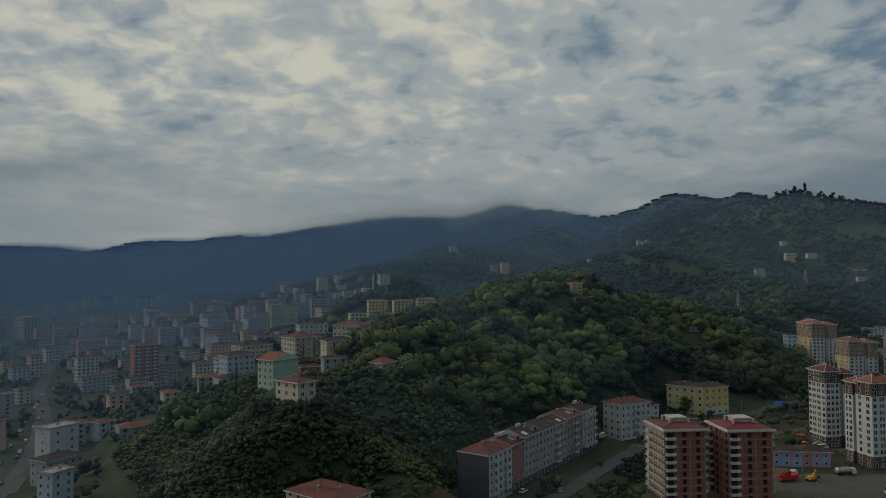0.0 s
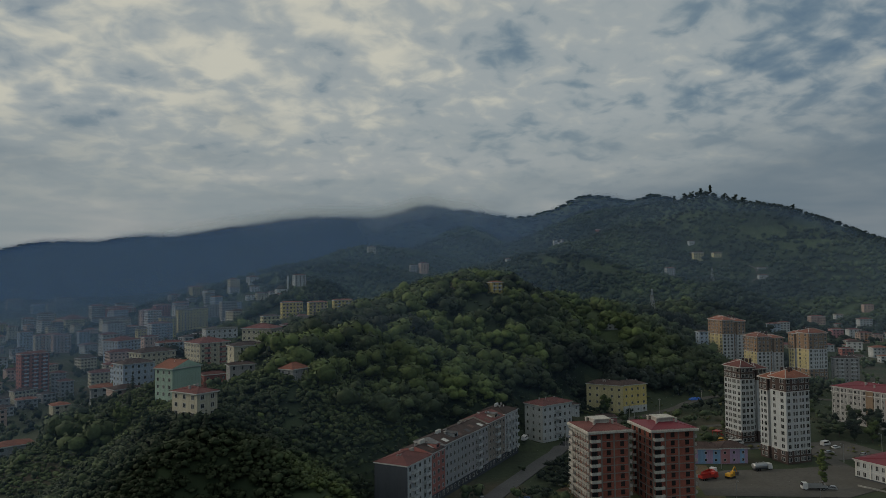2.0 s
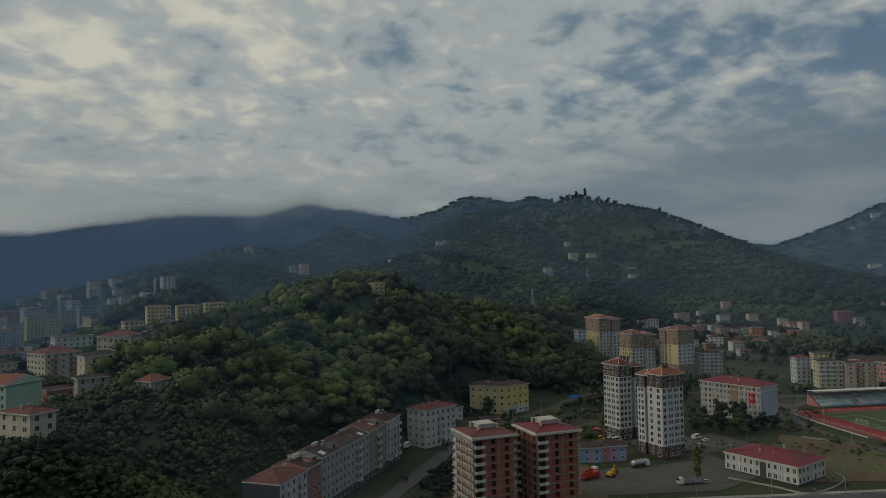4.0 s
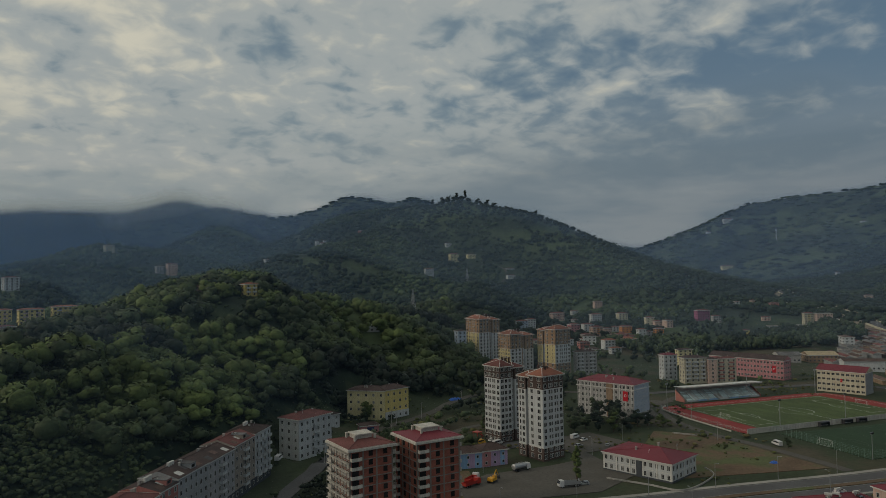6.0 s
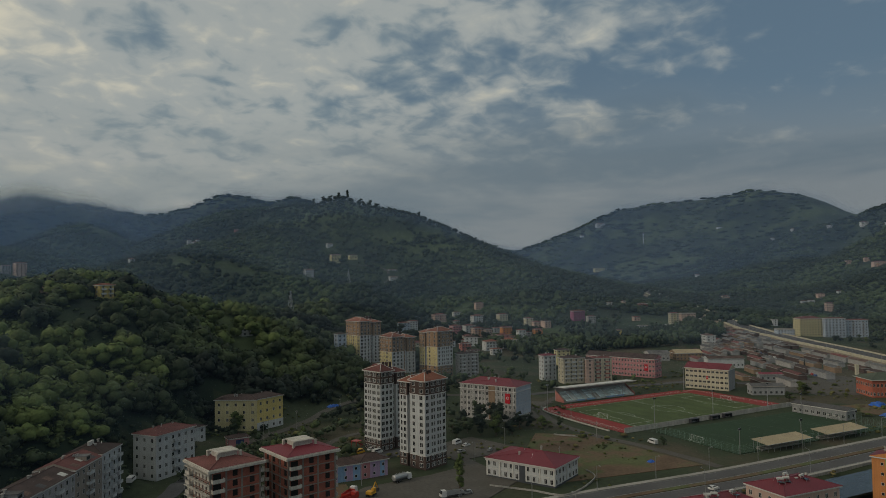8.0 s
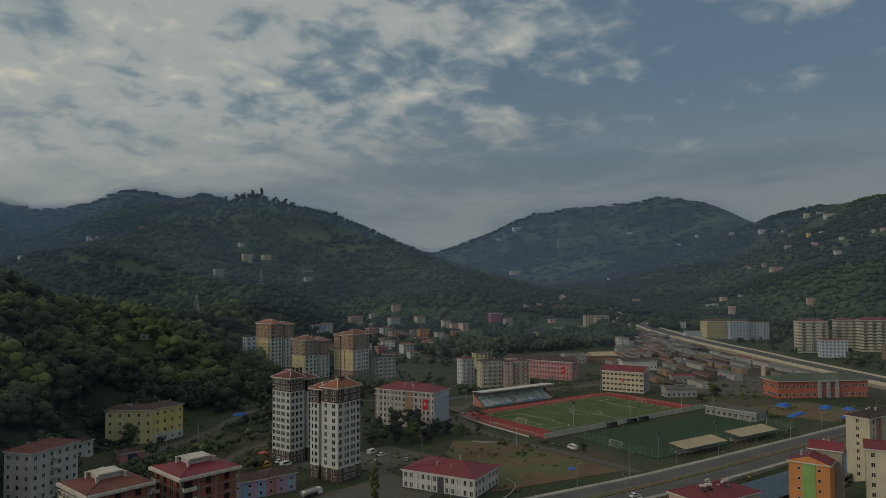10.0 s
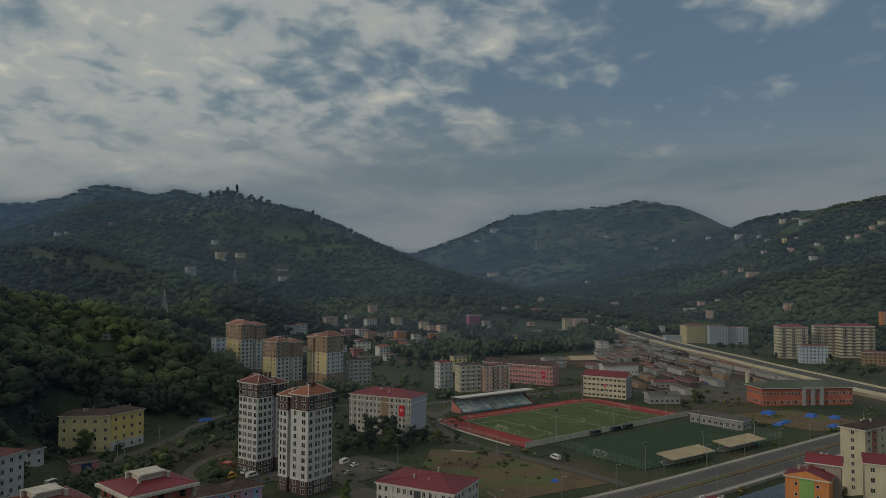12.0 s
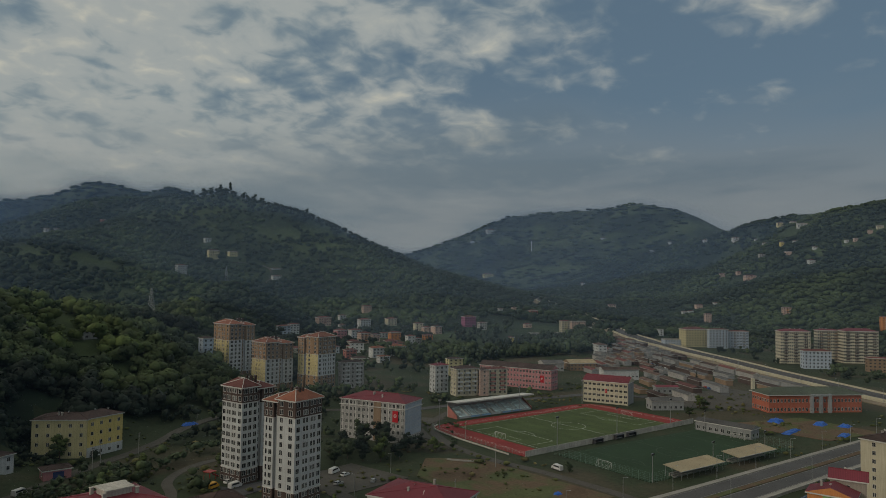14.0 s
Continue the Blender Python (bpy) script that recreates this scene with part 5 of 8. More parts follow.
flats("lone house with white balconies on the main hill", 686.4, 1156.7, 73.7, -3.0, 16.3, 6.1, 5.9, 2, white_p, style="far", group="houses of the main hill", name="house", category="house", faces="r")
flats("lone house with white balconies on the main hill", 756.8, 1915.0, 271.2, 6.6, 18.4, 6.0, 7.4, 3, white_p, style="far", group="houses of the main hill", name="house", category="house", faces="r")
flats("lone house with white balconies on the main hill", 824.6, 2619.6, 287.4, 10.8, 15.5, 7.3, 9.6, 3, cream_p, style="far", group="houses of the main hill", name="house", category="house", faces="r")
flats("scattered house on the far hillside", 1801.9, 713.8, 171.0, -42.3, 8.3, 7.8, 9.5, 3, yellow_p, style="far", group="houses of the far hillside", name="house", category="house", faces="r")
flats("scattered house on the far hillside", 2034.2, 803.7, 237.7, -42.1, 15.8, 8.9, 9.3, 3, pale_yellow_p, style="far", group="houses of the far hillside", name="house", category="house", faces="r")
flats("scattered house on the far hillside", 2023.5, 766.3, 238.2, -43.0, 18.5, 8.7, 9.1, 3, cream_p, style="far", group="houses of the far hillside", name="house", category="house", faces="r")
flats("scattered house on the far hillside", 1942.2, 721.9, 225.0, -43.5, 24.9, 8.3, 10.1, 3, white_p, style="far", group="houses of the far hillside", name="house", category="house", faces="r")
flats("scattered house on the far hillside", 2017.5, 918.0, 199.0, -39.1, 16.8, 12.6, 9.6, 3, white_p, style="far", group="houses of the far hillside", name="house", category="house", faces="r")
flats("scattered house on the far hillside", 1977.4, 842.6, 194.5, -40.6, 6.4, 6.0, 6.2, 2, white_p, style="far", group="houses of the far hillside", name="house", category="house", faces="r")
flats("scattered house on the far hillside", 1750.3, 743.4, 141.4, -40.9, 12.5, 7.9, 8.1, 3, pale_grey_p, style="far", group="houses of the far hillside", name="house", category="house", faces="r")
flats("scattered house on the far hillside", 1886.3, 787.1, 179.7, -41.1, 10.5, 6.0, 4.4, 2, pale_grey_p, style="far", group="houses of the far hillside", name="house", category="house", faces="r")
flats("scattered house on the far hillside", 1706.9, 669.0, 143.9, -42.6, 13.0, 7.4, 9.0, 3, salmon_p, style="far", group="houses of the far hillside", name="house", category="house", faces="r")
flats("scattered house on the far hillside", 1798.0, 682.8, 176.7, -43.2, 8.2, 7.7, 5.4, 2, white_p, style="far", group="houses of the far hillside", name="house", category="house", faces="r")
flats("scattered house on the far hillside", 1598.4, 585.5, 120.0, -44.2, 12.9, 11.1, 9.4, 3, white_p, style="far", group="houses of the far hillside", name="house", category="house", faces="r")
flats("scattered house on the far hillside", 1714.5, 614.2, 159.4, -44.4, 8.8, 6.0, 3.8, 1, white_p, style="far", group="houses of the far hillside", name="house", category="house", faces="r")
flats("scattered house on the far hillside", 1709.3, 548.3, 170.7, -46.4, 6.0, 6.0, 4.9, 2, white_p, style="far", group="houses of the far hillside", name="house", category="house", faces="r")
flats("scattered house on the far hillside", 1708.9, 531.9, 172.6, -47.0, 8.2, 6.0, 6.0, 2, salmon_p, style="far", group="houses of the far hillside", name="house", category="house", faces="r")
flats("scattered house on the far hillside", 1744.3, 513.0, 189.4, -47.9, 8.2, 6.6, 8.5, 3, salmon_p, style="far", group="houses of the far hillside", name="house", category="house", faces="r")
flats("scattered house on the far hillside", 1770.6, 503.3, 201.5, -48.4, 13.0, 6.6, 7.3, 3, cream_p, style="far", group="houses of the far hillside", name="house", category="house", faces="r")
flats("scattered house on the far hillside", 1632.2, 748.4, 99.3, -39.3, 9.4, 7.6, 6.4, 2, salmon_p, style="far", group="houses of the far hillside", name="house", category="house", faces="r")
flats("scattered house on the far hillside", 1672.4, 804.1, 91.8, -38.2, 11.3, 8.0, 9.4, 3, salmon_p, style="far", group="houses of the far hillside", name="house", category="house", faces="r")
flats("scattered house on the far hillside", 1567.7, 703.3, 83.8, -39.9, 24.1, 11.9, 12.2, 4, salmon_p, style="far", group="houses of the far hillside", name="house", category="house", balconies=2, rail=orange_p, faces="r")
flats("scattered house on the far hillside", 1245.3, 513.4, 30.3, -42.4, 13.2, 6.0, 10.2, 4, salmon_p, style="far", group="houses of the far hillside", name="house", category="house", balconies=1, rail=orange_p)
flats("scattered house on the far hillside", 1288.0, 680.7, 28.8, -36.4, 12.3, 8.4, 9.4, 3, salmon_p, style="far", group="houses of the far hillside", name="house", category="house", faces="r")
flats("scattered house on the far hillside", 1143.5, 597.3, 15.0, -37.0, 10.7, 6.0, 13.8, 5, salmon_p, style="far", group="houses of the far hillside", name="house", category="house")
flats("scattered house on the far hillside", 1213.6, 671.2, 20.9, -35.4, 7.5, 6.0, 7.0, 2, white_p, style="far", group="houses of the far hillside", name="house", category="house", faces="r")
flats("scattered house on the far hillside", 1221.5, 663.5, 22.0, -35.9, 9.6, 6.0, 7.0, 2, white_p, style="far", group="houses of the far hillside", name="house", category="house", faces="r")
flats("scattered house on the far hillside", 1338.1, 670.0, 35.6, -37.7, 6.0, 6.0, 6.4, 2, white_p, style="far", group="houses of the far hillside", name="house", category="house", faces="r")
flats("scattered house on the far hillside", 1119.2, 760.3, 29.8, -29.9, 12.1, 6.2, 8.0, 3, salmon_p, style="far", group="houses of the far hillside", name="house", category="house", faces="r")
flats("scattered house on the far hillside", 1718.8, 1221.1, 65.2, -27.9, 7.1, 10.1, 8.0, 3, white_p, style="far", group="houses of the far hillside", name="house", category="house", faces="r")
flats("scattered house on the far hillside", 891.3, 543.8, 9.4, -33.6, 6.4, 6.0, 7.4, 3, white_p, style="far", group="houses of the far hillside", name="house", category="house", roof="flat")
flats("scattered house on the far hillside", 1089.3, 336.9, 20.0, -48.4, 17.7, 6.7, 18.4, 6, orange_p, style="far", group="houses of the far hillside", name="house", category="house", balconies=2, rail=white_p)
flats("scattered house on the far hillside", 2423.7, 2214.0, 291.1, -20.2, 41.0, 16.5, 15.5, 5, white_p, style="far", group="houses of the far hillside", name="house", category="house", faces="r")
flats("scattered house on the far hillside", 2273.5, 2172.2, 236.8, -18.9, 16.8, 10.5, 9.9, 3, white_p, style="far", group="houses of the far hillside", name="house", category="house", faces="r")
flats("scattered house on the far hillside", 2010.8, 1002.8, 196.7, -37.0, 12.2, 6.6, 8.2, 3, white_p, style="far", group="houses of the far hillside", name="house", category="house", faces="r")
flats("scattered house on the far hillside", 2504.7, 1365.9, 224.1, -34.5, 9.2, 8.7, 8.6, 3, white_p, style="far", group="houses of the far hillside", name="house", category="house", faces="r")
flats("scattered house on the far hillside", 2427.4, 1398.4, 190.0, -33.2, 13.8, 8.6, 8.5, 3, white_p, style="far", group="houses of the far hillside", name="house", category="house", faces="r")
flats("scattered house on the far hillside", 2454.9, 1628.9, 243.8, -29.4, 20.0, 9.4, 9.1, 3, white_p, style="far", group="houses of the far hillside", name="house", category="house", faces="r")
flats("scattered house on the far hillside", 1980.5, 1830.6, 87.3, -20.0, 40.5, 13.5, 12.6, 4, pale_yellow_p, style="far", group="houses of the far hillside", name="house", category="house", faces="r")

# flats round the stadium and along the highway
flats("white flats with red roof and round gable windows", 384.3, 438.9, 0.8, -14.0, 10.5, 7.9, 17.9, 6, white_p, tiles=sheet_red, balconies=1, rail=white_p, extras=1)
flats("beige and white flats beside the stadium", 384.8, 419.2, 1.0, -20.7, 16.2, 9.2, 17.4, 6, cream_p, tiles=tile_brown, balconies=3, rail=white_p, extras=1)
flats("salmon end block beside the stadium", 398.8, 410.4, 0.9, -27.6, 6.0, 6.0, 16.8, 6, salmon_p, tiles=tile_brown)
flats("pale flats with a red stair tower", 405.0, 409.1, 0.9, -26.2, 14.3, 6.3, 16.9, 6, cream_p, tiles=tile_red, balconies=2, rail=red_p, extras=1)
flats("pale yellow flats behind the stadium row", 440.6, 481.7, 3.3, -20.1, 12.0, 6.4, 12.2, 5, pale_yellow_p, tiles=tile_brown, style="far")
flats("grey and white striped flats behind the civic block", 339.7, 485.8, 2.6, -16.6, 16.5, 7.0, 16.9, 6, pale_grey_p, tiles=tile_brown, balconies=2, rail=white_p, extras=2)
flats("yellow and blue long flats beside the highway", 812.3, 468.0, 5.3, -33.5, 26.6, 14.9, 19.7, 7, pale_yellow_p, style="far", tiles=tile_red, balconies=3, rail=pale_yellow_p, extras=2)
flats("blue end of the long flats beside the highway", 826.9, 447.4, 4.6, -40.1, 22.3, 6.0, 21.0, 7, blue_p, style="far", tiles=tile_red, balconies=3, rail=blue_p, extras=2)
flats("blue-grey flats closing the highway row", 851.0, 433.4, 4.2, -41.6, 21.5, 6.0, 19.1, 6, blue_p, style="far", tiles=tile_red, balconies=2, rail=pale_grey_p, extras=1)
flats("tall cream flats with dark balconies and a red roof", 766.9, 348.2, 1.5, -47.9, 28.5, 12.2, 31.0, 10, cream_p, style="far", tiles=sheet_red, balconies=3, rail=brown_p, gap=1.9, extras=2)
flats("tall cream flats with brown balconies", 807.9, 327.7, 2.6, -50.3, 20.8, 8.2, 30.4, 10, cream_p, style="far", tiles=sheet_red, balconies=3, rail=tan_p, gap=1.9, extras=2)
flats("tall cream flats with striped balconies", 809.9, 304.8, 2.8, -51.8, 32.2, 14.3, 30.9, 10, cream_p, style="far", tiles=sheet_red, balconies=4, rail=brown_p, gap=1.9, extras=2)
flats("low pale blue flats between the towers", 741.4, 318.3, 1.3, -49.4, 24.0, 8.8, 16.0, 5, blue_p, style="far", tiles=tile_red)
flats("brown and grey house by the highway", 758.4, 270.7, 2.0, -55.3, 22.4, 6.4, 11.8, 4, tan_p, style="far", tiles=tile_red)
flats("yellow and red flats at the valley road", 777.4, 616.1, 14.0, -29.2, 11.0, 6.7, 13.7, 5, cream_p, style="far", tiles=tile_red, balconies=1, rail=yellow_p)
flats("red part of the flats at the valley road", 820.3, 630.7, 15.8, -30, 19.7, 6.3, 9.1, 3, salmon_p, style="far", roof="flat")
flats("low workshop with a sheet-metal roof", 725.7, 597.5, 11.3, -31.1, 14.6, 10.9, 4.1, 1, white_p, style="far", group="workshops", name="workshop", roof="flat")
flats("low workshop with a sheet-metal roof", 739.7, 595.0, 9.4, -31.8, 18.3, 9.1, 6.2, 1, white_p, style="far", group="workshops", name="workshop", roof="flat")
flats("low workshop with a sheet-metal roof", 526.5, 453.9, 2.5, -30.7, 18.2, 12.8, 5.8, 1, pale_grey_p, style="far", group="workshops", name="workshop", tiles=sheet_grey, roof="gx")
flats("low workshop with a sheet-metal roof", 551.8, 445.1, 1.5, -32.8, 24.0, 15.6, 5.9, 2, tan_p, style="far", group="workshops", name="workshop", tiles=sheet_tan, roof="gx")
flats("low workshop with a sheet-metal roof", 803.5, 489.4, 6.2, -39.9, 23.3, 10.1, 6.0, 2, blue_p, style="far", group="workshops", name="workshop", roof="flat")
flats("low workshop with a sheet-metal roof", 527.8, 396.7, 2.1, -35.3, 29.6, 9.4, 6.8, 1, white_p, style="far", group="workshops", name="workshop", tiles=sheet_rust, roof="gx")
flats("low workshop with a sheet-metal roof", 445.1, 309.7, -0.0, -38.8, 20.3, 9.1, 5.3, 1, grey_p, style="far", group="workshops", name="workshop", tiles=sheet_grey, roof="gx")
flats("low workshop with a sheet-metal roof", 673.0, 494.8, 3.9, -34.9, 9.4, 15.5, 8.9, 3, white_p, style="far", group="workshops", name="workshop", tiles=sheet_rust)
flats("low workshop with a sheet-metal roof", 504.9, 339.1, 0.3, -39.2, 16.0, 6.3, 4.1, 1, grey_p, style="far", group="workshops", name="workshop", tiles=sheet_red, roof="gx")

# ---------------------------------------------------------------- more low houses of the lower town
hrng = random.Random(8)
made = 0
while made < 58:
    hx, hy = hrng.uniform(-470, -105), hrng.uniform(330, 1050)
    if hx > -95 - (hy - 330) * 0.10 or hx < -0.72 * hy + 55:
        continue
    street = min(math.hypot(hx - (-193 - 138 * u / 40), hy - (318 + 257 * u / 40)) for u in range(-5, 70))
    if street < 12 or any(math.hypot(hx + 4 - px, hy + 6 - py) < pr * 0.75 + 9 for px, py, pr in CLEAR):
        continue
    made += 1
    st = hrng.choice((2, 2, 3, 3, 4, 5))
    flats("low town house with a tiled roof", hx, hy, float(land(np.array([hx]), np.array([hy]), False)[0]), hrng.uniform(20, 60), hrng.uniform(9, 16), hrng.uniform(8, 11), st * 2.9, st,
          hrng.choice((cream_p, white_p, pale_grey_p, salmon_p, blue_p, grey_p)), "hip", hrng.choice((tile_brown, tile_red, tile_brown, tile_orange)), "far", faces="r" if st < 4 else "rl", group="lower town houses", gap=2.4)

# mid-rise blocks of the upper town
made = 0
while made < 36:
    hx, hy = hrng.uniform(-560, -110), hrng.uniform(560, 1120)
    if hx > -100 - (hy - 560) * 0.12 or hx < -0.62 * hy + 20:
        continue
    if any(math.hypot(hx + 4 - px, hy + 6 - py) < pr * 0.7 + 9 for px, py, pr in CLEAR):
        continue
    made += 1
    st = hrng.choice((4, 5, 5, 6, 7))
    flats("mid-rise block of flats on the town slope", hx, hy, float(land(np.array([hx]), np.array([hy]), False)[0]), hrng.uniform(28, 52), hrng.uniform(14, 24), hrng.uniform(10, 14), st * 2.95, st,
          hrng.choice((cream_p, white_p, white_p, pale_grey_p, salmon_p, blue_p, pale_yellow_p, yellow_p)), "hip", hrng.choice((tile_brown, tile_red, tile_brown, tile_red)), "far", faces="rl", group="upper town flats", gap=2.8,
          balconies=hrng.choice((0, 1, 2)), rail=hrng.choice((white_p, salmon_p, cream_p)))

# ---------------------------------------------------------------- village houses at the foot of the hill
made = 0
while made < 22:
    hx = hrng.uniform(290, 640)
    hy = 0.62 * hx + hrng.uniform(300, 420)
    if any(math.hypot(hx + 3 - px, hy + 4 - py) < pr * 0.75 + 10 for px, py, pr in CLEAR):
        continue
    made += 1
    st = hrng.choice((2, 2, 3, 3))
    flats("small village house with a tiled roof", hx, hy, float(land(np.array([hx]), np.array([hy]), False)[0]), hrng.uniform(-50, 0), hrng.uniform(9, 14), hrng.uniform(8, 10), st * 2.9, st,
          hrng.choice((cream_p, white_p, salmon_p, white_p, pale_grey_p, pink_p)), "hip", hrng.choice((tile_red, tile_red, tile_brown, tile_orange)), "far", faces="r", group="village houses", name="house", category="house")

# ---------------------------------------------------------------- bazaar sheds beside the highway
rng = random.Random(5)
for r in range(13):
    for k in range(-1, 14):
        u, v = 8 + k * 31 + rng.uniform(-3, 3), -20 - r * 10.5 + rng.uniform(-1, 1)
        sx, sy = 612 + u * 0.60 + v * 0.80, 250 + u * 0.80 - v * 0.60
        if sx < (464 + (sy - 327) * 0.64 if sy < 427 else 530 + (sy - 427) * 2.4) or sy < 268 or sy > 560 or (sx < 575 and sy < 300):
            continue
        if any(math.hypot(sx - px, sy - py) < pr * 0.72 + 6 for px, py, pr, _ in PLOTS[:-1] if pr > 8 and px > 440 and py < 420):
            continue
        flats("long low bazaar shed with a weathered sheet roof", sx, sy, land_at(sx, sy), 53.1 + rng.uniform(-3, 3), rng.uniform(17, 29), rng.uniform(5, 7), rng.uniform(2.8, 3.8), 1,
              rng.choice((pale_grey_p, grey_p, tan_p, brown_p)), "gx", rng.choice((sheet_grey, sheet_rust, sheet_rust, tile_brown, sheet_grey, sheet_grey, tile_red)),
              "far", gap=9.0, win=(3.0, 1.9), faces="r", rise=1.3, over=0.5, group="bazaar sheds", name="market_shed", category="shed", first=0.3)

CLEAR.extend(((640, 1284, 9), (655, 1268, 9), (672, 1254, 9), (690, 1240, 9), (700, 1222, 9), (706, 1206, 9), (698, 1188, 9), (690, 1168, 9), (672, 1154, 9), (91, 498, 11), (88, 485, 9), (186, 525, 9), (183, 513, 8), (-27, 304, 7), (-26, 296, 7), (-25, 288, 6), (64, 524, 8), (62, 512, 7)))
# ---------------------------------------------------------------- the ground sheet
for px, py, pr in ((366, 318, 78), (350, 250, 62), (210, 285, 40), (255, 300, 40), (430, 240, 50), (300, 200, 60), (230, 190, 60), (120, 300, 34), (150, 235, 60), (520, 250, 60)):
    PLOTS.append((px, py, pr, 0.0))
for px, py, pr, pz in ((108, 352, 18, 0.8), (128, 372, 20, 0.8), (140, 385, 18, 1.0), (150, 396, 16, 1.2), (172, 404, 18, 1.5), (190, 415, 16, 2.0), (210, 400, 26, 1.0), (205, 432, 14, 3.0),
                       (60, 300, 16, 0.6), (78, 322, 14, 0.7), (44, 268, 16, 0.4), (95, 320, 18, 0.5), (165, 370, 24, 0.5)):
    PLOTS.append((px, py, pr, pz))


def axis(lo, hi, a, b, fine, growth):
    pts, v, s = [], a, fine
    while v < b:
        pts.append(v)
        v += fine
    v, s = b, fine
    while v < hi:
        pts.append(v)
        s = min(s * growth, 45)
        v += s
    pts.append(hi)
    v, s = a, fine
    while v > lo:
        s = min(s * growth, 45)
        v -= s
        pts.append(max(v, lo))
    return np.array(sorted(set(pts)))


gx, gy = axis(-4600, 4900, -260, 620, 5.0, 1.05), axis(-2500, 4950, 120, 720, 5.0, 1.05)
for (ax_, ay_), (bx_, by_) in zip(((-20, 208), (110, 240), (200, 228), (277, 212), (372, 198), (465, 184)), ((110, 240), (200, 228), (277, 212), (372, 198), (465, 184), (520, 168))):
    span_ = math.hypot(bx_ - ax_, by_ - ay_)
    for k in range(int(span_ / 8)):
        u = k * 8 / span_
        PLOTS.append((ax_ + (bx_ - ax_) * u + (by_ - ay_) / span_ * 29, ay_ + (by_ - ay_) * u - (bx_ - ax_) / span_ * 29, 8.0, -4.6))
GX, GY = np.meshgrid(gx, gy)
GZ = land(GX, GY) - 0.15
GRID.extend((gx, gy, GZ))
verts = np.stack([GX.ravel(), GY.ravel(), GZ.ravel()], 1)
ni, nj = len(gx), len(gy)
idx = np.arange(ni * nj).reshape(nj, ni)
quads = np.stack([idx[:-1, :-1].ravel(), idx[:-1, 1:].ravel(), idx[1:, 1:].ravel(), idx[1:, :-1].ravel()], 1)


def quick_mesh(name, v, f, mats, smooth=False):
    """A mesh straight from arrays; f has one row of three or four corners per face."""
    me = bpy.data.meshes.new(name)
    k = f.shape[1]
    me.vertices.add(len(v)), me.loops.add(f.size), me.polygons.add(len(f))
    me.vertices.foreach_set("co", np.ascontiguousarray(v, np.float32).ravel())
    me.loops.foreach_set("vertex_index", np.ascontiguousarray(f, np.int32).ravel())
    me.polygons.foreach_set("loop_start", np.arange(0, f.size, k, dtype=np.int32))
    if smooth:
        me.polygons.foreach_set("use_smooth", np.ones(len(f), bool))
    for m in mats:
        me.materials.append(m)
    me.update(calc_edges=True)
    return me


ground_mesh = quick_mesh("ground", verts, quads, [hill_ground, meadow], True)
low_faces = (GZ[:-1, :-1] + smooth_noise(GX[:-1, :-1], GY[:-1, :-1], 30, 33) * 4 < 9).ravel() & (GX[:-1, :-1] > -480).ravel()
ground_mesh.polygons.foreach_set("material_index", low_faces.astype(np.int32))
ground = tagged(new("ground", ground_mesh), "green valley floor and wooded hills", "ground", kind="structure")

# ---------------------------------------------------------------- roads and yards


def ribbon(name, pts, width, lift, mat, label, category, thick=0.25, kind="structure", side=0.0, closed=False):
    """A strip laid along a line on the ground, with real edges."""
    fine_pts = []
    n = len(pts)
    for i in range(n - 1):
        p0, p1, p2, p3 = (Vector(pts[max(0, min(n - 1, j))]) for j in (i - 1, i, i + 1, i + 2))
        for k in range(8):
            u = k / 8
            fine_pts.append(0.5 * ((2 * p1) + (p2 - p0) * u + (2 * p0 - 5 * p1 + 4 * p2 - p3) * u * u + (3 * p1 - p0 - 3 * p2 + p3) * u ** 3))
    fine_pts.append(Vector(pts[-1]))
    b = Build()
    rings = []
    for i, p in enumerate(fine_pts):
        way = (fine_pts[min(i + 1, len(fine_pts) - 1)] - fine_pts[max(i - 1, 0)]).normalized()
        across = Vector((-way.y, way.x))
        a, c = p + across * (side + width / 2), p + across * (side - width / 2)
        za = max(land_at(a.x, a.y), land_at(c.x, c.y), land_at(p.x, p.y)) + lift
        rings.append(((a.x, a.y, za), (c.x, c.y, za), (c.x, c.y, za - thick - 0.4), (a.x, a.y, za - thick - 0.4)))
    for r, q in zip(rings, rings[1:]):
        for j in range(4):
            b.face([r[j], r[(j + 1) % 4], q[(j + 1) % 4], q[j]])
    b.face(list(rings[0])), b.face(list(rings[-1])[::-1])
    return alone(name, b, mat, label, category, kind=kind)


def slab(name, pts, z, mat, label, category="ground", thick=0.3, kind="structure"):
    b = Build()
    lo = [(x, y, z - thick) for x, y in pts]
    hi = [(x, y, z) for x, y in pts]
    b.face(hi)
    for i in range(len(pts)):
        j = (i + 1) % len(pts)
        b.face([lo[i], lo[j], hi[j], hi[i]])
    return alone(name, b, mat, label, category, kind=kind)


MAIN = [(-120, 175), (-20, 208), (110, 240), (200, 228), (277, 212), (372, 198), (465, 184), (520, 168), (640, 110)]
ribbon("road", MAIN, 8.0, 0.06, asphalt, "grey asphalt carriageway of the main road", "road", side=5.6)
ribbon("road", MAIN, 8.0, 0.06, asphalt, "second asphalt carriageway of the main road", "road", side=-5.6)
ribbon("median", MAIN, 2.6, 0.20, dirt, "raised median with worn grass between carriageways", "kerb", side=0.0)
ribbon("pavement", MAIN, 2.4, 0.20, paving, "concrete pavement along the main road", "pavement", side=11.0)
ribbon("pavement", MAIN, 2.4, 0.20, paving, "concrete pavement beside the river wall", "pavement", side=-11.0)
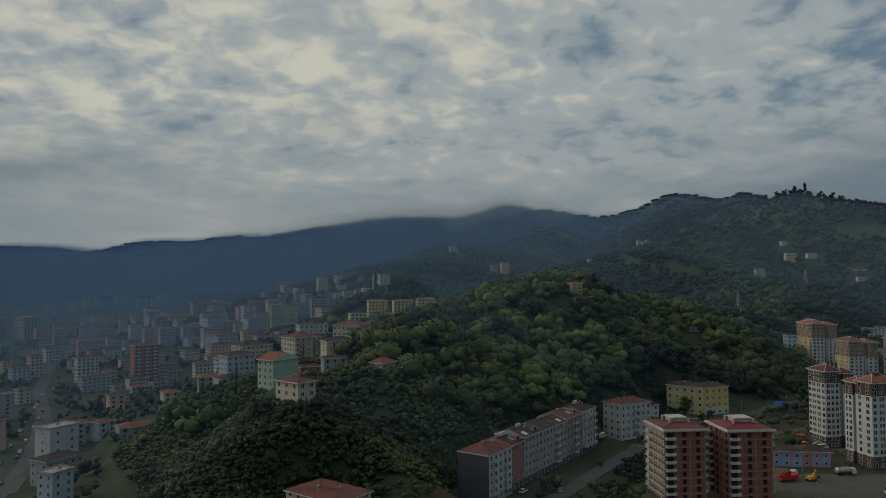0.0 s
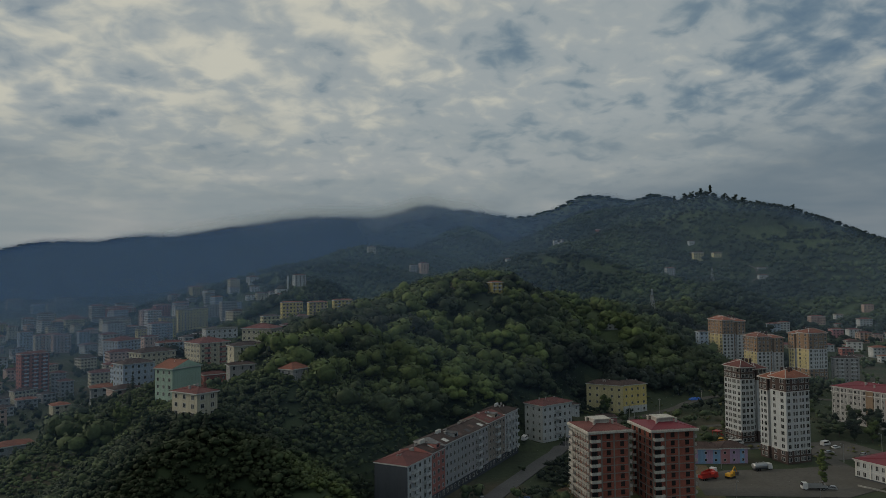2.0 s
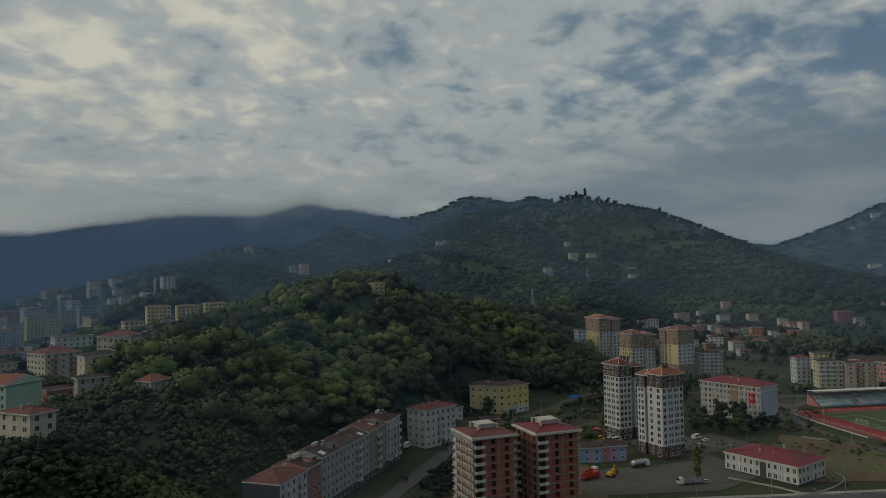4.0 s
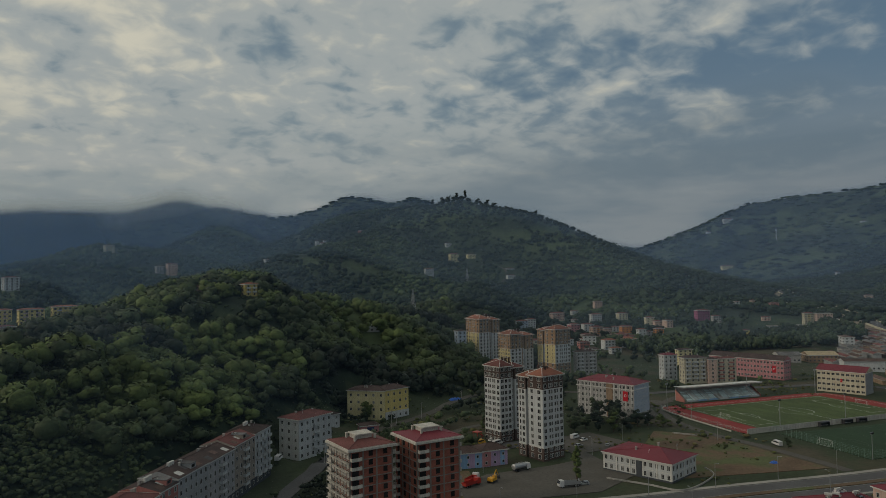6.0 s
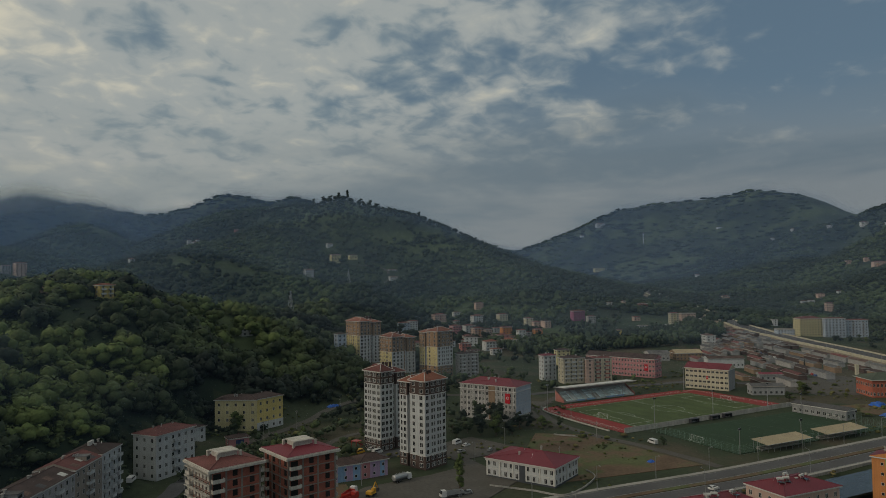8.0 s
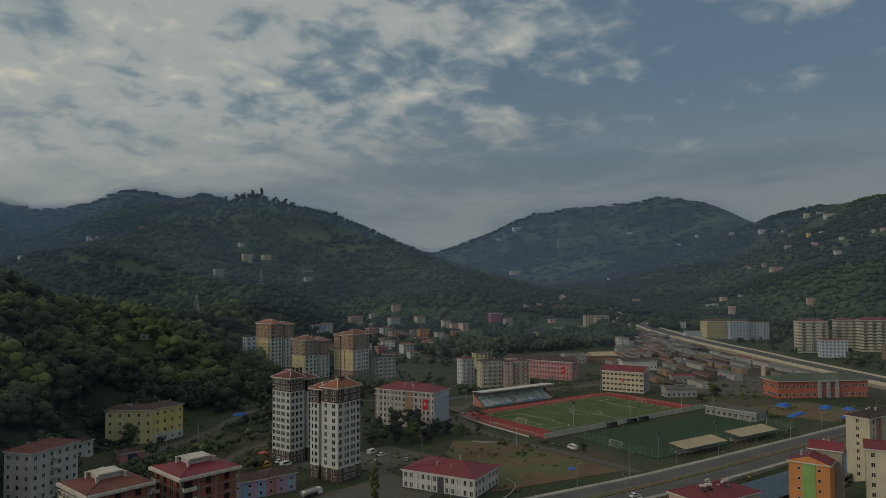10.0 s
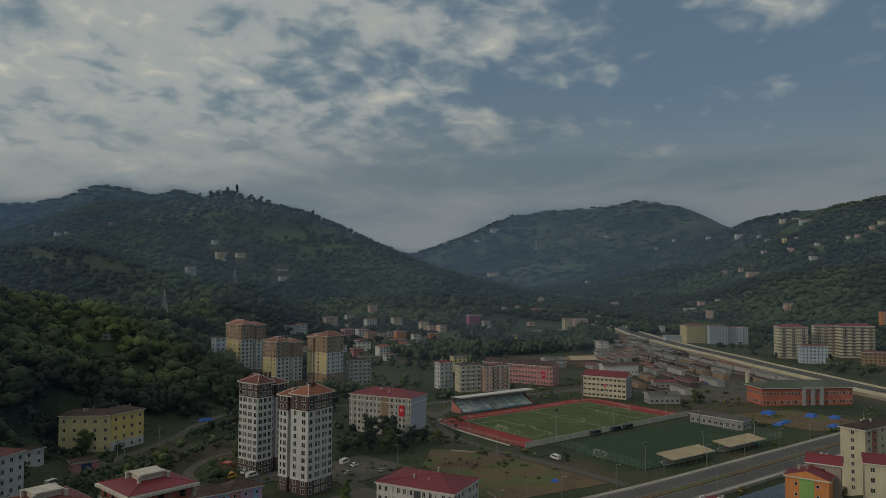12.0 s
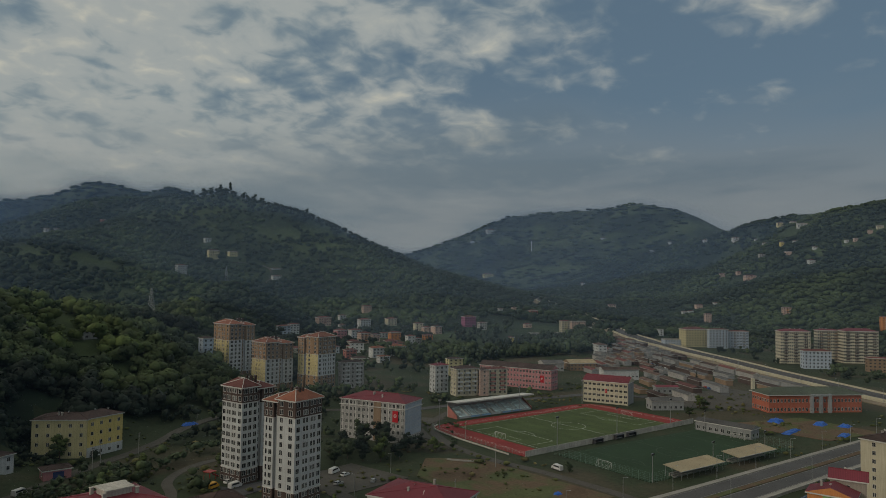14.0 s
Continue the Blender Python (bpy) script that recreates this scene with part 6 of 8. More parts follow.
ribbon("river_wall", MAIN, 0.5, 1.1, concrete, "concrete river wall below the road", "wall", side=-13.2, thick=6.0)
ribbon("river", MAIN[1:8], 17.0, 1.3, river_water, "dark still water of the walled river", "water", side=-29.0, thick=0.4)
for s in (9.2, 2.0, -2.0, -9.2):
    ribbon("road_line", MAIN, 0.16, 0.075, line_worn, "worn white road edge line", "road marking", side=s, thick=0.02)
HIGHWAY = [(520, 60), (560, 140), (602, 215), (642, 268), (688, 328), (738, 395), (782, 466), (830, 540), (885, 612), (950, 690), (1010, 775), (1060, 870), (1140, 960)]
ribbon("road", HIGHWAY, 9.0, 1.2, asphalt, "raised highway carriageway across the valley", "road", side=5.5, thick=1.6)
ribbon("road", HIGHWAY, 9.0, 1.2, asphalt, "second raised highway carriageway", "road", side=-5.5, thick=1.6)
ribbon("highway_wall", HIGHWAY, 0.8, 2.4, cream_p, "long cream parapet wall along the highway", "wall", side=11.0, thick=3)
ribbon("highway_wall", HIGHWAY, 0.8, 2.2, cream_p, "cream parapet wall on the far highway side", "wall", side=-11.0, thick=3)
ribbon("highway_verge", HIGHWAY, 9.0, 0.35, dust, "dusty pale verge beside the highway", "ground", side=18.0)
ribbon("highway_verge", HIGHWAY, 8.0, 0.35, dust, "dusty pale verge on the far highway side", "ground", side=-17.0)
ribbon("road", [(800, 560), (822, 590), (885, 660), (960, 730), (985, 795), (960, 860)], 7.0, 0.8, pale_concrete, "pale curving slip road", "road", thick=1.2)
ribbon("road", [(530, 292), (580, 350), (650, 430), (720, 496), (785, 552)], 7.0, 0.12, asphalt, "bazaar street between the sheds", "road")
ribbon("road", [(279, 226), (281, 240), (283, 270), (282, 297), (287, 326), (300, 352), (318, 372), (345, 386)], 5.0, 0.05, gravel, "dirt track beside the football fence", "road")
ribbon("road", [(100, 362), (118, 373), (147, 393), (171, 406), (190, 420), (206, 434), (240, 450), (272, 440), (300, 425)], 5.5, 0.10, gravel, "narrow road curving past the yellow hostel", "road")
ribbon("road", [(150, 325), (158, 340), (163, 355), (175, 367), (190, 372), (215, 372), (245, 385)], 4.0, 0.10, gravel, "gravel loop road behind the towers", "road")
ribbon("road", [(-8, 222), (24, 250), (52, 290), (75, 324), (88, 342), (100, 362)], 7.0, 0.10, asphalt, "asphalt street in front of the terrace", "road", side=-8.0)
ribbon("road", [(-150, 180), (-193, 318), (-262, 459), (-331, 575), (-420, 760)], 9.0, 0.10, asphalt, "town street with parked cars", "road")
ribbon("road", [(332, 405), (380, 398), (430, 380), (470, 365), (486, 330), (480, 280)], 7.0, 0.10, asphalt, "street behind the stadium", "road")
ribbon("road", [(628, 1300), (655, 1268), (690, 1240), (706, 1206), (690, 1168), (655, 1140)], 4.0, 0.4, gravel, "pale hill track past the lone houses", "road")
slab("yard", [(126, 262), (176, 252), (200, 262), (206, 300), (236, 300), (232, 332), (204, 330), (198, 292), (178, 290), (150, 292), (132, 284)], 0.10, gravel, "worn gravel yard with parked lorries")
slab("yard", [(174, 322), (198, 326), (198, 334), (178, 334), (168, 350), (158, 345)], 0.12, asphalt, "asphalt parking yard between the towers")
slab("plot", [(214, 250), (276, 232), (279, 300), (262, 318), (240, 300), (236, 276)], 0.03, dirt, "empty plot of bare soil and weeds", "ground")
slab("meadow", [(345, 470), (398, 445), (425, 485), (380, 530)], 0.55, fresh_grass, "bright green meadow behind the flats", "meadow", 3.0)
slab("plot", [(440, 262), (492, 240), (482, 196), (438, 208)], 0.06, dirt, "bare brown plot with blue tarpaulins", "ground")
slab("yard", [(470, 300), (500, 262), (585, 236), (630, 290), (695, 376), (765, 478), (815, 556), (775, 532), (690, 490), (580, 440), (515, 400)], 0.05, gravel, "trodden grey ground between the bazaar sheds")
slab("plot", [(288, 340), (304, 366), (330, 374), (316, 392), (286, 372)], 0.03, gravel, "gravel plot beside the stadium", "ground")
slab("plot", [(92, 246), (128, 246), (146, 300), (96, 330), (60, 300), (50, 262)], 0.06, dirt, "rough ground round the building site", "ground")

# ---------------------------------------------------------------- stadium
F_TURN = -6.6
field_m = pose(366, 316, 0, 0, 0, F_TURN)


def line_box(b, x0, y0, x1, y1, z=0.215, t=0.14):
    for q in ((x0, y0, x1, y0), (x0, y1, x1, y1), (x0, y0, x0, y1), (x1, y0, x1, y1)):
        b.box(min(q[0], q[2]) - t / 2, min(q[1], q[3]) - t / 2, z - 0.03, max(q[0], q[2]) + t / 2, max(q[1], q[3]) + t / 2, z)


def pitch(label, m, L, W, mat, z, line_white=line_white):
    p = thing("football_pitch", m, label, "football pitch", kind="structure")
    part("grass", Build().box(-L / 2 - 2, -W / 2 - 1.5, -0.2, L / 2 + 2, W / 2 + 1.5, z), mat, p)
    zz = z + 0.015
    b = Build()
    line_box(b, -L / 2, -W / 2, L / 2, W / 2, zz)
    part("boundary_line", b, line_white, p)
    part("halfway_line", Build().box(-0.08, -W / 2, zz - 0.02, 0.08, W / 2, zz + 0.004), line_white, p)
    b = Build()
    for i in range(36):
        a0, a1 = 2 * math.pi * i / 36, 2 * math.pi * (i + 1) / 36
        b.face([(9.15 * math.cos(a0), 9.15 * math.sin(a0), zz + 0.01), (9.35 * math.cos(a0), 9.35 * math.sin(a0), zz + 0.01),
                (9.35 * math.cos(a1), 9.35 * math.sin(a1), zz + 0.01), (9.15 * math.cos(a1), 9.15 * math.sin(a1), zz + 0.01)])
    part("centre_circle", b, line_white, p)
    for s in (-1, 1):
        b = Build()
        line_box(b, min(s * L / 2, s * (L / 2 - 16.5)), -20.1, max(s * L / 2, s * (L / 2 - 16.5)), 20.1, zz + 0.006)
        line_box(b, min(s * L / 2, s * (L / 2 - 5.5)), -9.1, max(s * L / 2, s * (L / 2 - 5.5)), 9.1, zz + 0.012)
        part("penalty_area", b, line_white, p)
        b = Build()
        for i in range(10):
            a0, a1 = -0.92 + 1.84 * i / 10, -0.92 + 1.84 * (i + 1) / 10
            cx = s * (L / 2 - 11)
            q = [(cx - s * 9.15 * math.cos(a), 9.15 * math.sin(a)) for a in (a0, a1)] + [(cx - s * 9.35 * math.cos(a), 9.35 * math.sin(a)) for a in (a1, a0)]
            b.face([(x, y, zz + 0.01) for x, y in q])
        part("penalty_arc", b, line_white, p)
    return p


def goal(label, x, y, turn, w=7.3, h=2.44):
    t = thing("goal", pose(x, y, 0.2, 0, 0, turn), label, "goal", "football goals")
    for s in (-1, 1):
        part("post", Build().tube((0, s * w / 2, 0), (0, s * w / 2, h), 0.08, 0.08, 6), trim_white, t)
        part("stay", Build().tube((0, s * w / 2, h), (-1.8, s * w / 2, 0), 0.04, 0.04, 5), trim_white, t)
    part("crossbar", Build().tube((0, -w / 2, h), (0, w / 2, h), 0.08, 0.08, 6), trim_white, t)
    part("back_bar", Build().tube((-1.8, -w / 2, 0.05), (-1.8, w / 2, 0.05), 0.04, 0.04, 5), trim_white, t)
    net = Build()
    for i in range(9):
        v = -w / 2 + w * i / 8
        net.tube((0, v, h), (-1.8, v, 0), 0.012, 0.012, 3)
    for i in range(1, 5):
        net.tube((-1.8 * i / 5, -w / 2, h * (1 - i / 5)), (-1.8 * i / 5, w / 2, h * (1 - i / 5)), 0.012, 0.012, 3)
    part("net", net, trim_white, t)


def at_field(x, y):
    p = field_m @ Vector((x, y, 0))
    return p.x, p.y


ring = [at_field(x, y) for x, y in ((-66, 31), (-62, 39), (-50, 42), (52, 42), (63, 38), (67, 28), (67, -33), (-66, -33))]
slab("running_track", ring, 0.13, track_red, "brick-red running track round the pitch", "running track")
pitch("green football pitch with white markings and red track", field_m, 100, 60, turf, 0.20)
for i in range(3):
    b = Build()
    line_box(b, -63 + i * 1.3, -32, 64 - i * 1.3, 38 - i * 1.3, 0.14, 0.1)
    ob = alone("lane_line", b, line_white, "thin white lane line on the red track", "line", kind="structure", m=field_m)
gx0, gy0 = at_field(-50, 0)
goal("white football goal with a net on the main pitch", gx0, gy0, F_TURN)
gx0, gy0 = at_field(50, 0)
goal("white football goal with a net at the far end", gx0, gy0, F_TURN + 180)
second = pose(357, 249, 0, 0, 0, -9.5)
pitch("dark green artificial training pitch", second, 98, 48, turf_dark, 0.12, line_faint)
p = second @ Vector((-49, 0, 0))
goal("white goal on the training pitch beside the fence", p.x, p.y, -9.5)
p = second @ Vector((49, 0, 0))
goal("white goal at the far end of the training pitch", p.x, p.y, 170.5)
# retaining wall between the pitches
wall_m = field_m @ Matrix.Translation((0, -33.6, 0))
divider = thing("dividing_wall", wall_m, "pale concrete wall between the two pitches", "wall", kind="structure")
for i in range(22):
    part("wall_panel", Build().box(-66 + i * 6, -0.15, -0.5, -66 + i * 6 + 5.96, 0.15, 2.3), pale_concrete, divider)
part("coping", Build().box(-66, -0.24, 2.3, 66, 0.24, 2.45), concrete, divider)
for x in (-18, -2, 8):
    d = thing("dugout", field_m @ Matrix.Translation((x, -35.2, 0.1)), "small dark team shelter against the pitch wall", "dugout", "dugouts")
    part("roof", Build().box(-3, -1.2, 2.1, 3, 0.9, 2.2), metal_dark, d)
    part("back", Build().box(-3, 0.8, 0, 3, 0.9, 2.1), metal_dark, d)
    part("side", Build().box(-3, -0.9, 0, -2.92, 0.8, 2.1), metal_dark, d)
    part("side", Build().box(2.92, -0.9, 0, 3, 0.8, 2.1), metal_dark, d)
    part("bench", Build().box(-2.8, 0.0, 0.4, 2.8, 0.5, 0.48), trim_white, d)

# grandstand
stand = thing("grandstand", pose(333, 368, 0, 0, 0, -8), "covered grandstand with pale teal seats and red side walls", "grandstand")
seat_teal = material("pale_teal_seats", (0.52, 0.64, 0.65), 0.5, 0.2, 0.6, 3.0, 0.1, by_object=0.35)
SL = 58.0
for i in range(9):
    part("terrace_step", Build().box(1, i * 0.95, -0.5, SL - 1, (i + 1) * 0.95 + 0.02, 1.0 + i * 0.5), concrete, stand)
seat_mesh = Build().box(-2.0, 0, 0, 2.0, 0.45, 0.10).box(-2.0, 0.42, 0.1, 2.0, 0.5, 0.48).mesh("seat_block", seat_teal)
for i in range(9):
    for k in range(12):
        u = 4.2 + k * 4.5
        if 24 < u < 31 and i < 4:
            continue
        s = new("seat_block", seat_mesh)
        s.parent = stand
        s.location = (u, i * 0.95 + 0.3, 1.02 + i * 0.5)
for k in range(6):
    aisle = Build()
    for i in range(9):
        aisle.box(8.4 + k * 9.0 - 0.45, i * 0.95 + 0.05, 0.9 + i * 0.5, 8.4 + k * 9.0 + 0.45, i * 0.95 + 0.85, 1.55 + i * 0.5)
    part("aisle_stair", aisle, trim_white, stand)
for x in (0, SL - 0.3):
    b = Build()
    prof = [(0, -0.5), (0, 1.4), (8.8, 6.4), (8.8, -0.5)]
    for xx, flip in ((x, 1), (x + 0.3, -1)):
        b.face([(xx, y, z) for y, z in prof][::flip])
    for i in range(4):
        y0, z0_, y1, z1 = *prof[i], *prof[(i + 1) % 4]
        b.face([(x, y0, z0_), (x + 0.3, y0, z0_), (x + 0.3, y1, z1), (x, y1, z1)])
    part("side_wall", b, red_p, stand, "red painted side wall")
part("back_wall", Build().box(0, 8.8, -0.5, SL, 9.1, 8.6), pale_grey_p, stand)
roof = Build()
for y0, z0_, y1, z1 in ((-0.5, 9.3, 9.6, 8.5),):
    roof.face([(-1, y0, z0_), (SL + 1, y0, z0_), (SL + 1, y1, z1), (-1, y1, z1)])
    roof.face([(-1, y1, z1 - 0.25), (SL + 1, y1, z1 - 0.25), (SL + 1, y0, z0_ - 0.25), (-1, y0, z0_ - 0.25)])
part("roof", roof, trim_white, stand, "white sheet roof")
part("roof_fascia", Build().box(-1, -0.75, 8.7, SL + 1, -0.5, 9.4), trim_white, stand)
for k in range(8):
    part("roof_post", Build().tube((2 + k * 7.7, 8.4, 5), (2 + k * 7.7, 0.6, 9.1), 0.12, 0.1, 6), metal_grey, stand)
for k in range(7):
    part("front_board", Build().box(2 + k * 8, -0.25, 0.1, 8.6 + k * 8, -0.1, 1.1), (sky_p if k % 3 else white_p), stand)
CLEAR.append((360, 372, 36))

# tan canopies by the road
for (cx, cy) in ((329.0, 227.0), (369.5, 220.8)):
    c = thing("canopy", pose(cx, cy, 0, 0, 0, -9.5), "open canopy with a tan sheet roof on posts", "canopy", "roadside canopies")
    b = Build()
    b.face([(-15, -4.4, 3.6), (15, -4.4, 3.6), (15, 4.4, 4.7), (-15, 4.4, 4.7)])
    b.face([(-15, 4.4, 4.55), (15, 4.4, 4.55), (15, -4.4, 3.45), (-15, -4.4, 3.45)])
    part("roof", b, sheet_tan, c)
    part("roof_edge", Build().box(-15, -4.5, 3.4, 15, -4.4, 3.66), trim_white, c)
    for k in range(8):
        part("post", Build().tube((-14 + k * 4, -3.8, 0), (-14 + k * 4, -3.8, 3.6), 0.07, 0.07, 5), metal_grey, c)
        part("post", Build().tube((-14 + k * 4, 3.8, 0), (-14 + k * 4, 3.8, 4.6), 0.07, 0.07, 5), metal_grey, c)
    for k in range(3):
        part("bench", Build().box(-13, 0.2 + k * 1.1, 0, 13, 0.9 + k * 1.1, 0.45 + k * 0.4), concrete, c)


def fence(label, pts, h, gap, mat, name="wire_fence"):
    """Posts, rails and a thin wire grid."""
    t = thing(name, Matrix.Identity(4), label, "fence")
    post = Build().tube((0, 0, 0), (0, 0, h), 0.05, 0.05, 5).mesh("post", mat)
    for (ax, ay), (bx, by) in zip(pts, pts[1:]):
        n = max(1, round(math.hypot(bx - ax, by - ay) / gap))
        for i in range(n):
            o = new("post", post)
            o.parent = t
            ox, oy = ax + (bx - ax) * i / n, ay + (by - ay) * i / n
            o.location = (ox, oy, land_at(ox, oy) - 0.1)
        za, zb = land_at(ax, ay), land_at(bx, by)
        b = Build()
        for z in [h * j / 6 for j in range(1, 7)]:
            b.tube((ax, ay, za + z), (bx, by, zb + z), 0.022, 0.022, 3)
        m = max(1, round(math.hypot(bx - ax, by - ay) / 0.9))
        for i in range(m):
            ox, oy, oz = ax + (bx - ax) * i / m, ay + (by - ay) * i / m, za + (zb - za) * i / m
            b.tube((ox, oy, oz), (ox, oy, oz + h), 0.014, 0.014, 3)
        part("wire", b, mat, t)
    return t


fc = [tuple((second @ Vector(v))[:2]) for v in ((-52, 30, 0), (-52, -26.5, 0), (52, -26.5, 0), (53, 28, 0))]
fence("tall green wire fence round the training pitch", fc, 4.2, 3.2, net_mesh)
fence("wire fence along the running track", [at_field(x, y) for x, y in ((-67.5, -30), (-67.5, 31), (-62, 40))], 2.2, 3.0, net_mesh)
ribbon("boundary_wall", [(292, 296), (294, 310), (298, 335), (304, 356), (312, 362)], 0.35, 1.3, pale_concrete, "pale concrete boundary wall beside the track", "wall")
ribbon("boundary_wall", [(266, 309), (270, 302), (276, 296)], 0.35, 1.0, concrete, "short white boundary wall", "wall")
ribbon("boundary_wall", [(188, 264), (196, 250), (203, 238), (226, 246), (232, 256)], 0.25, 0.8, concrete, "white boundary wall of the public building", "wall")

# ---------------------------------------------------------------- trees


def crown_shape(rng, lobes, leaves, leaf, low=-0.35):
    """One crown, about one metre in radius: uneven lobes hung with many small leaf sprays. Returns vertices, triangles and normals."""
    V, F, N = [], [], []
    ico_v = np.array([(0, 0, 1)] + [(0.894 * math.cos(a * 1.2566), 0.894 * math.sin(a * 1.2566), 0.447) for a in range(5)]
                     + [(0.894 * math.cos(a * 1.2566 + 0.628), 0.894 * math.sin(a * 1.2566 + 0.628), -0.447) for a in range(5)] + [(0, 0, -1)])
    ico_f = [(0, 1 + i, 1 + (i + 1) % 5) for i in range(5)] + [(1 + i, 6 + i, 1 + (i + 1) % 5) for i in range(5)] \
        + [(6 + i, 6 + (i + 1) % 5, 1 + (i + 1) % 5) for i in range(5)] + [(11, 6 + (i + 1) % 5, 6 + i) for i in range(5)]
    for i in range(lobes):
        a, r = rng.uniform(0, 6.283), rng.uniform(0.2, 0.6) if lobes > 1 else 0
        c = np.array((r * math.cos(a), r * math.sin(a), rng.uniform(low, 0.55) if lobes > 1 else 0.0))
        cr = rng.uniform(0.36, 0.60) if lobes > 1 else 0.8
        k = len(V)
        for p in ico_v:
            V.append(c + p * cr * rng.uniform(0.70, 1.0))
            N.append(p * 0.8 + c * 0.5)
        F.extend((k + i0, k + i1, k + i2) for i0, i1, i2 in ico_f)
        for j in range(leaves):
            z, a = rng.uniform(-0.5, 1), rng.uniform(0, 6.283)
            r = math.sqrt(1 - z * z)
            n = np.array((r * math.cos(a), r * math.sin(a), z))
            p = c + n * cr * rng.uniform(0.85, 1.15)
            u = np.array((rng.uniform(-1, 1), rng.uniform(-1, 1), rng.uniform(-1, 1)))
            u = u - n * (u @ n) * 0.5
            u /= np.linalg.norm(u) + 1e-6
            w = np.cross(n, u)
            w /= np.linalg.norm(w) + 1e-6
            s = leaf * rng.uniform(0.6, 1.3)
            k = len(V)
            V.extend((p + u * s, p - u * s * 0.6 + w * s * 0.8, p - u * s * 0.5 - w * s * 0.8 + n * s * 0.3))
            tip = n * 0.8 + c * 0.5 + np.array((rng.uniform(-0.3, 0.3), rng.uniform(-0.3, 0.3), rng.uniform(-0.2, 0.3)))
            N.extend((tip, tip, tip))
            F.append((k, k + 1, k + 2))
    N = np.array(N)
    return np.array(V), np.array(F), N / np.linalg.norm(N, axis=1, keepdims=True)


def soft_normals(me, normals):
    """Lets leaf sprays take the light as the crown that they hang on."""
    me.attributes.new("custom_normal", "FLOAT_VECTOR", "POINT").data.foreach_set("vector", np.ascontiguousarray(normals, np.float32).ravel())


def forest(name, spots, shapes, mat, label, seed, category="woodland"):
    """Joins a crown for every spot (x, y, z, radius, height) into one mesh."""
    rng = np.random.RandomState(seed)
    vs, fs, ns, k = [], [], [], 0
    for x, y, z, r, h in spots:
        v, f, nv = shapes[rng.randint(len(shapes))]
        a = rng.uniform(0, 6.283)
        c, s = math.cos(a), math.sin(a)
        q, m = np.empty_like(v), np.empty_like(v)
        q[:, 0] = (v[:, 0] * c - v[:, 1] * s) * r + x
        q[:, 1] = (v[:, 0] * s + v[:, 1] * c) * r + y
        q[:, 2] = v[:, 2] * h * 0.5 + z + h * 0.42
        m[:, 0], m[:, 1], m[:, 2] = nv[:, 0] * c - nv[:, 1] * s, nv[:, 0] * s + nv[:, 1] * c, nv[:, 2]
        vs.append(q), fs.append(f + k), ns.append(m)
        k += len(v)
    me = quick_mesh(name, np.concatenate(vs), np.concatenate(fs), [mat], True)
    soft_normals(me, np.concatenate(ns))
    return tagged(new(name, me), label, category, kind="stuff")


trng = random.Random(11)
near_shapes = [crown_shape(trng, 6, 20, 0.13) for i in range(9)]
bush_shapes = [crown_shape(trng, 2, 16, 0.20) for i in range(7)]
mid_shapes = [crown_shape(trng, 3, 7, 0.20) for i in range(7)]
far_shapes = [crown_shape(trng, 1, 5, 0.30) for i in range(6)]
clear = np.array(CLEAR)


def scatter(n, x0, x1, y0, y1, seed, off=1.0):
    r = np.random.RandomState(seed)
    X, Y = r.uniform(x0, x1, n), r.uniform(y0, y1, n)
    keep = np.ones(n, bool)
    for cx, cy, cr in clear:
        keep &= np.hypot(X - cx, Y - cy) > cr * off
    return X[keep], Y[keep], r


def off_line(X, Y, pts, d):
    keep = np.ones(len(X), bool)
    for (ax, ay), (bx, by) in zip(pts, pts[1:]):
        ux, uy = bx - ax, by - ay
        s = np.clip(((X - ax) * ux + (Y - ay) * uy) / (ux * ux + uy * uy), 0, 1)
        keep &= np.hypot(X - ax - s * ux, Y - ay - s * uy) > d
    return keep


# the spur and the knoll
X, Y, r = scatter(9600, -260, 360, 150, 760, 21)
Z = land(X, Y)
town = (X < -38) & (Y > 268) & (Y < 740)
open_patch = smooth_noise(X, Y, 46, 9) > 0.62
keep = (Z > 5) & ~(town & (smooth_noise(X, Y, 25, 8) < 0.55)) & ~((X < -70) & (Y > 300) & (Z < 12))
keep &= off_line(X, Y, [(16, 250), (45, 292), (75, 335)], 12) & off_line(X, Y, [(100, 362), (147, 393), (206, 434), (240, 450)], 7)
keep &= ~((X > 170) & (Y < 440) & (Z < 9))
X, Y, Z, open_patch = X[keep], Y[keep], Z[keep], open_patch[keep]
slope_bush = (Y < 300) & (X < 10)
big = r.uniform(0, 1, len(X))
tall = np.where(slope_bush, r.uniform(2.0, 4.5, len(X)), np.where(big > 0.62, r.uniform(10, 15, len(X)), r.uniform(5.5, 9.5, len(X))))
wide = tall * r.uniform(0.44, 0.66, len(X)) + np.where(slope_bush, 0.9, 0.7)
# lighter leaves higher up: the crest's sunlight is put into foliage colour
kind = np.where((smooth_noise(X, Y, 60, 12) + 0.4 * smooth_noise(X, Y, 20, 13) + (Z - 50) / 90) > 0.30, 2, np.where(smooth_noise(X, Y, 45, 14) > 0.0, 1, 0))
low = open_patch & (big < 0.8)
tall, wide = np.where(low, 2.2, tall), np.where(low, 1.6, wide)
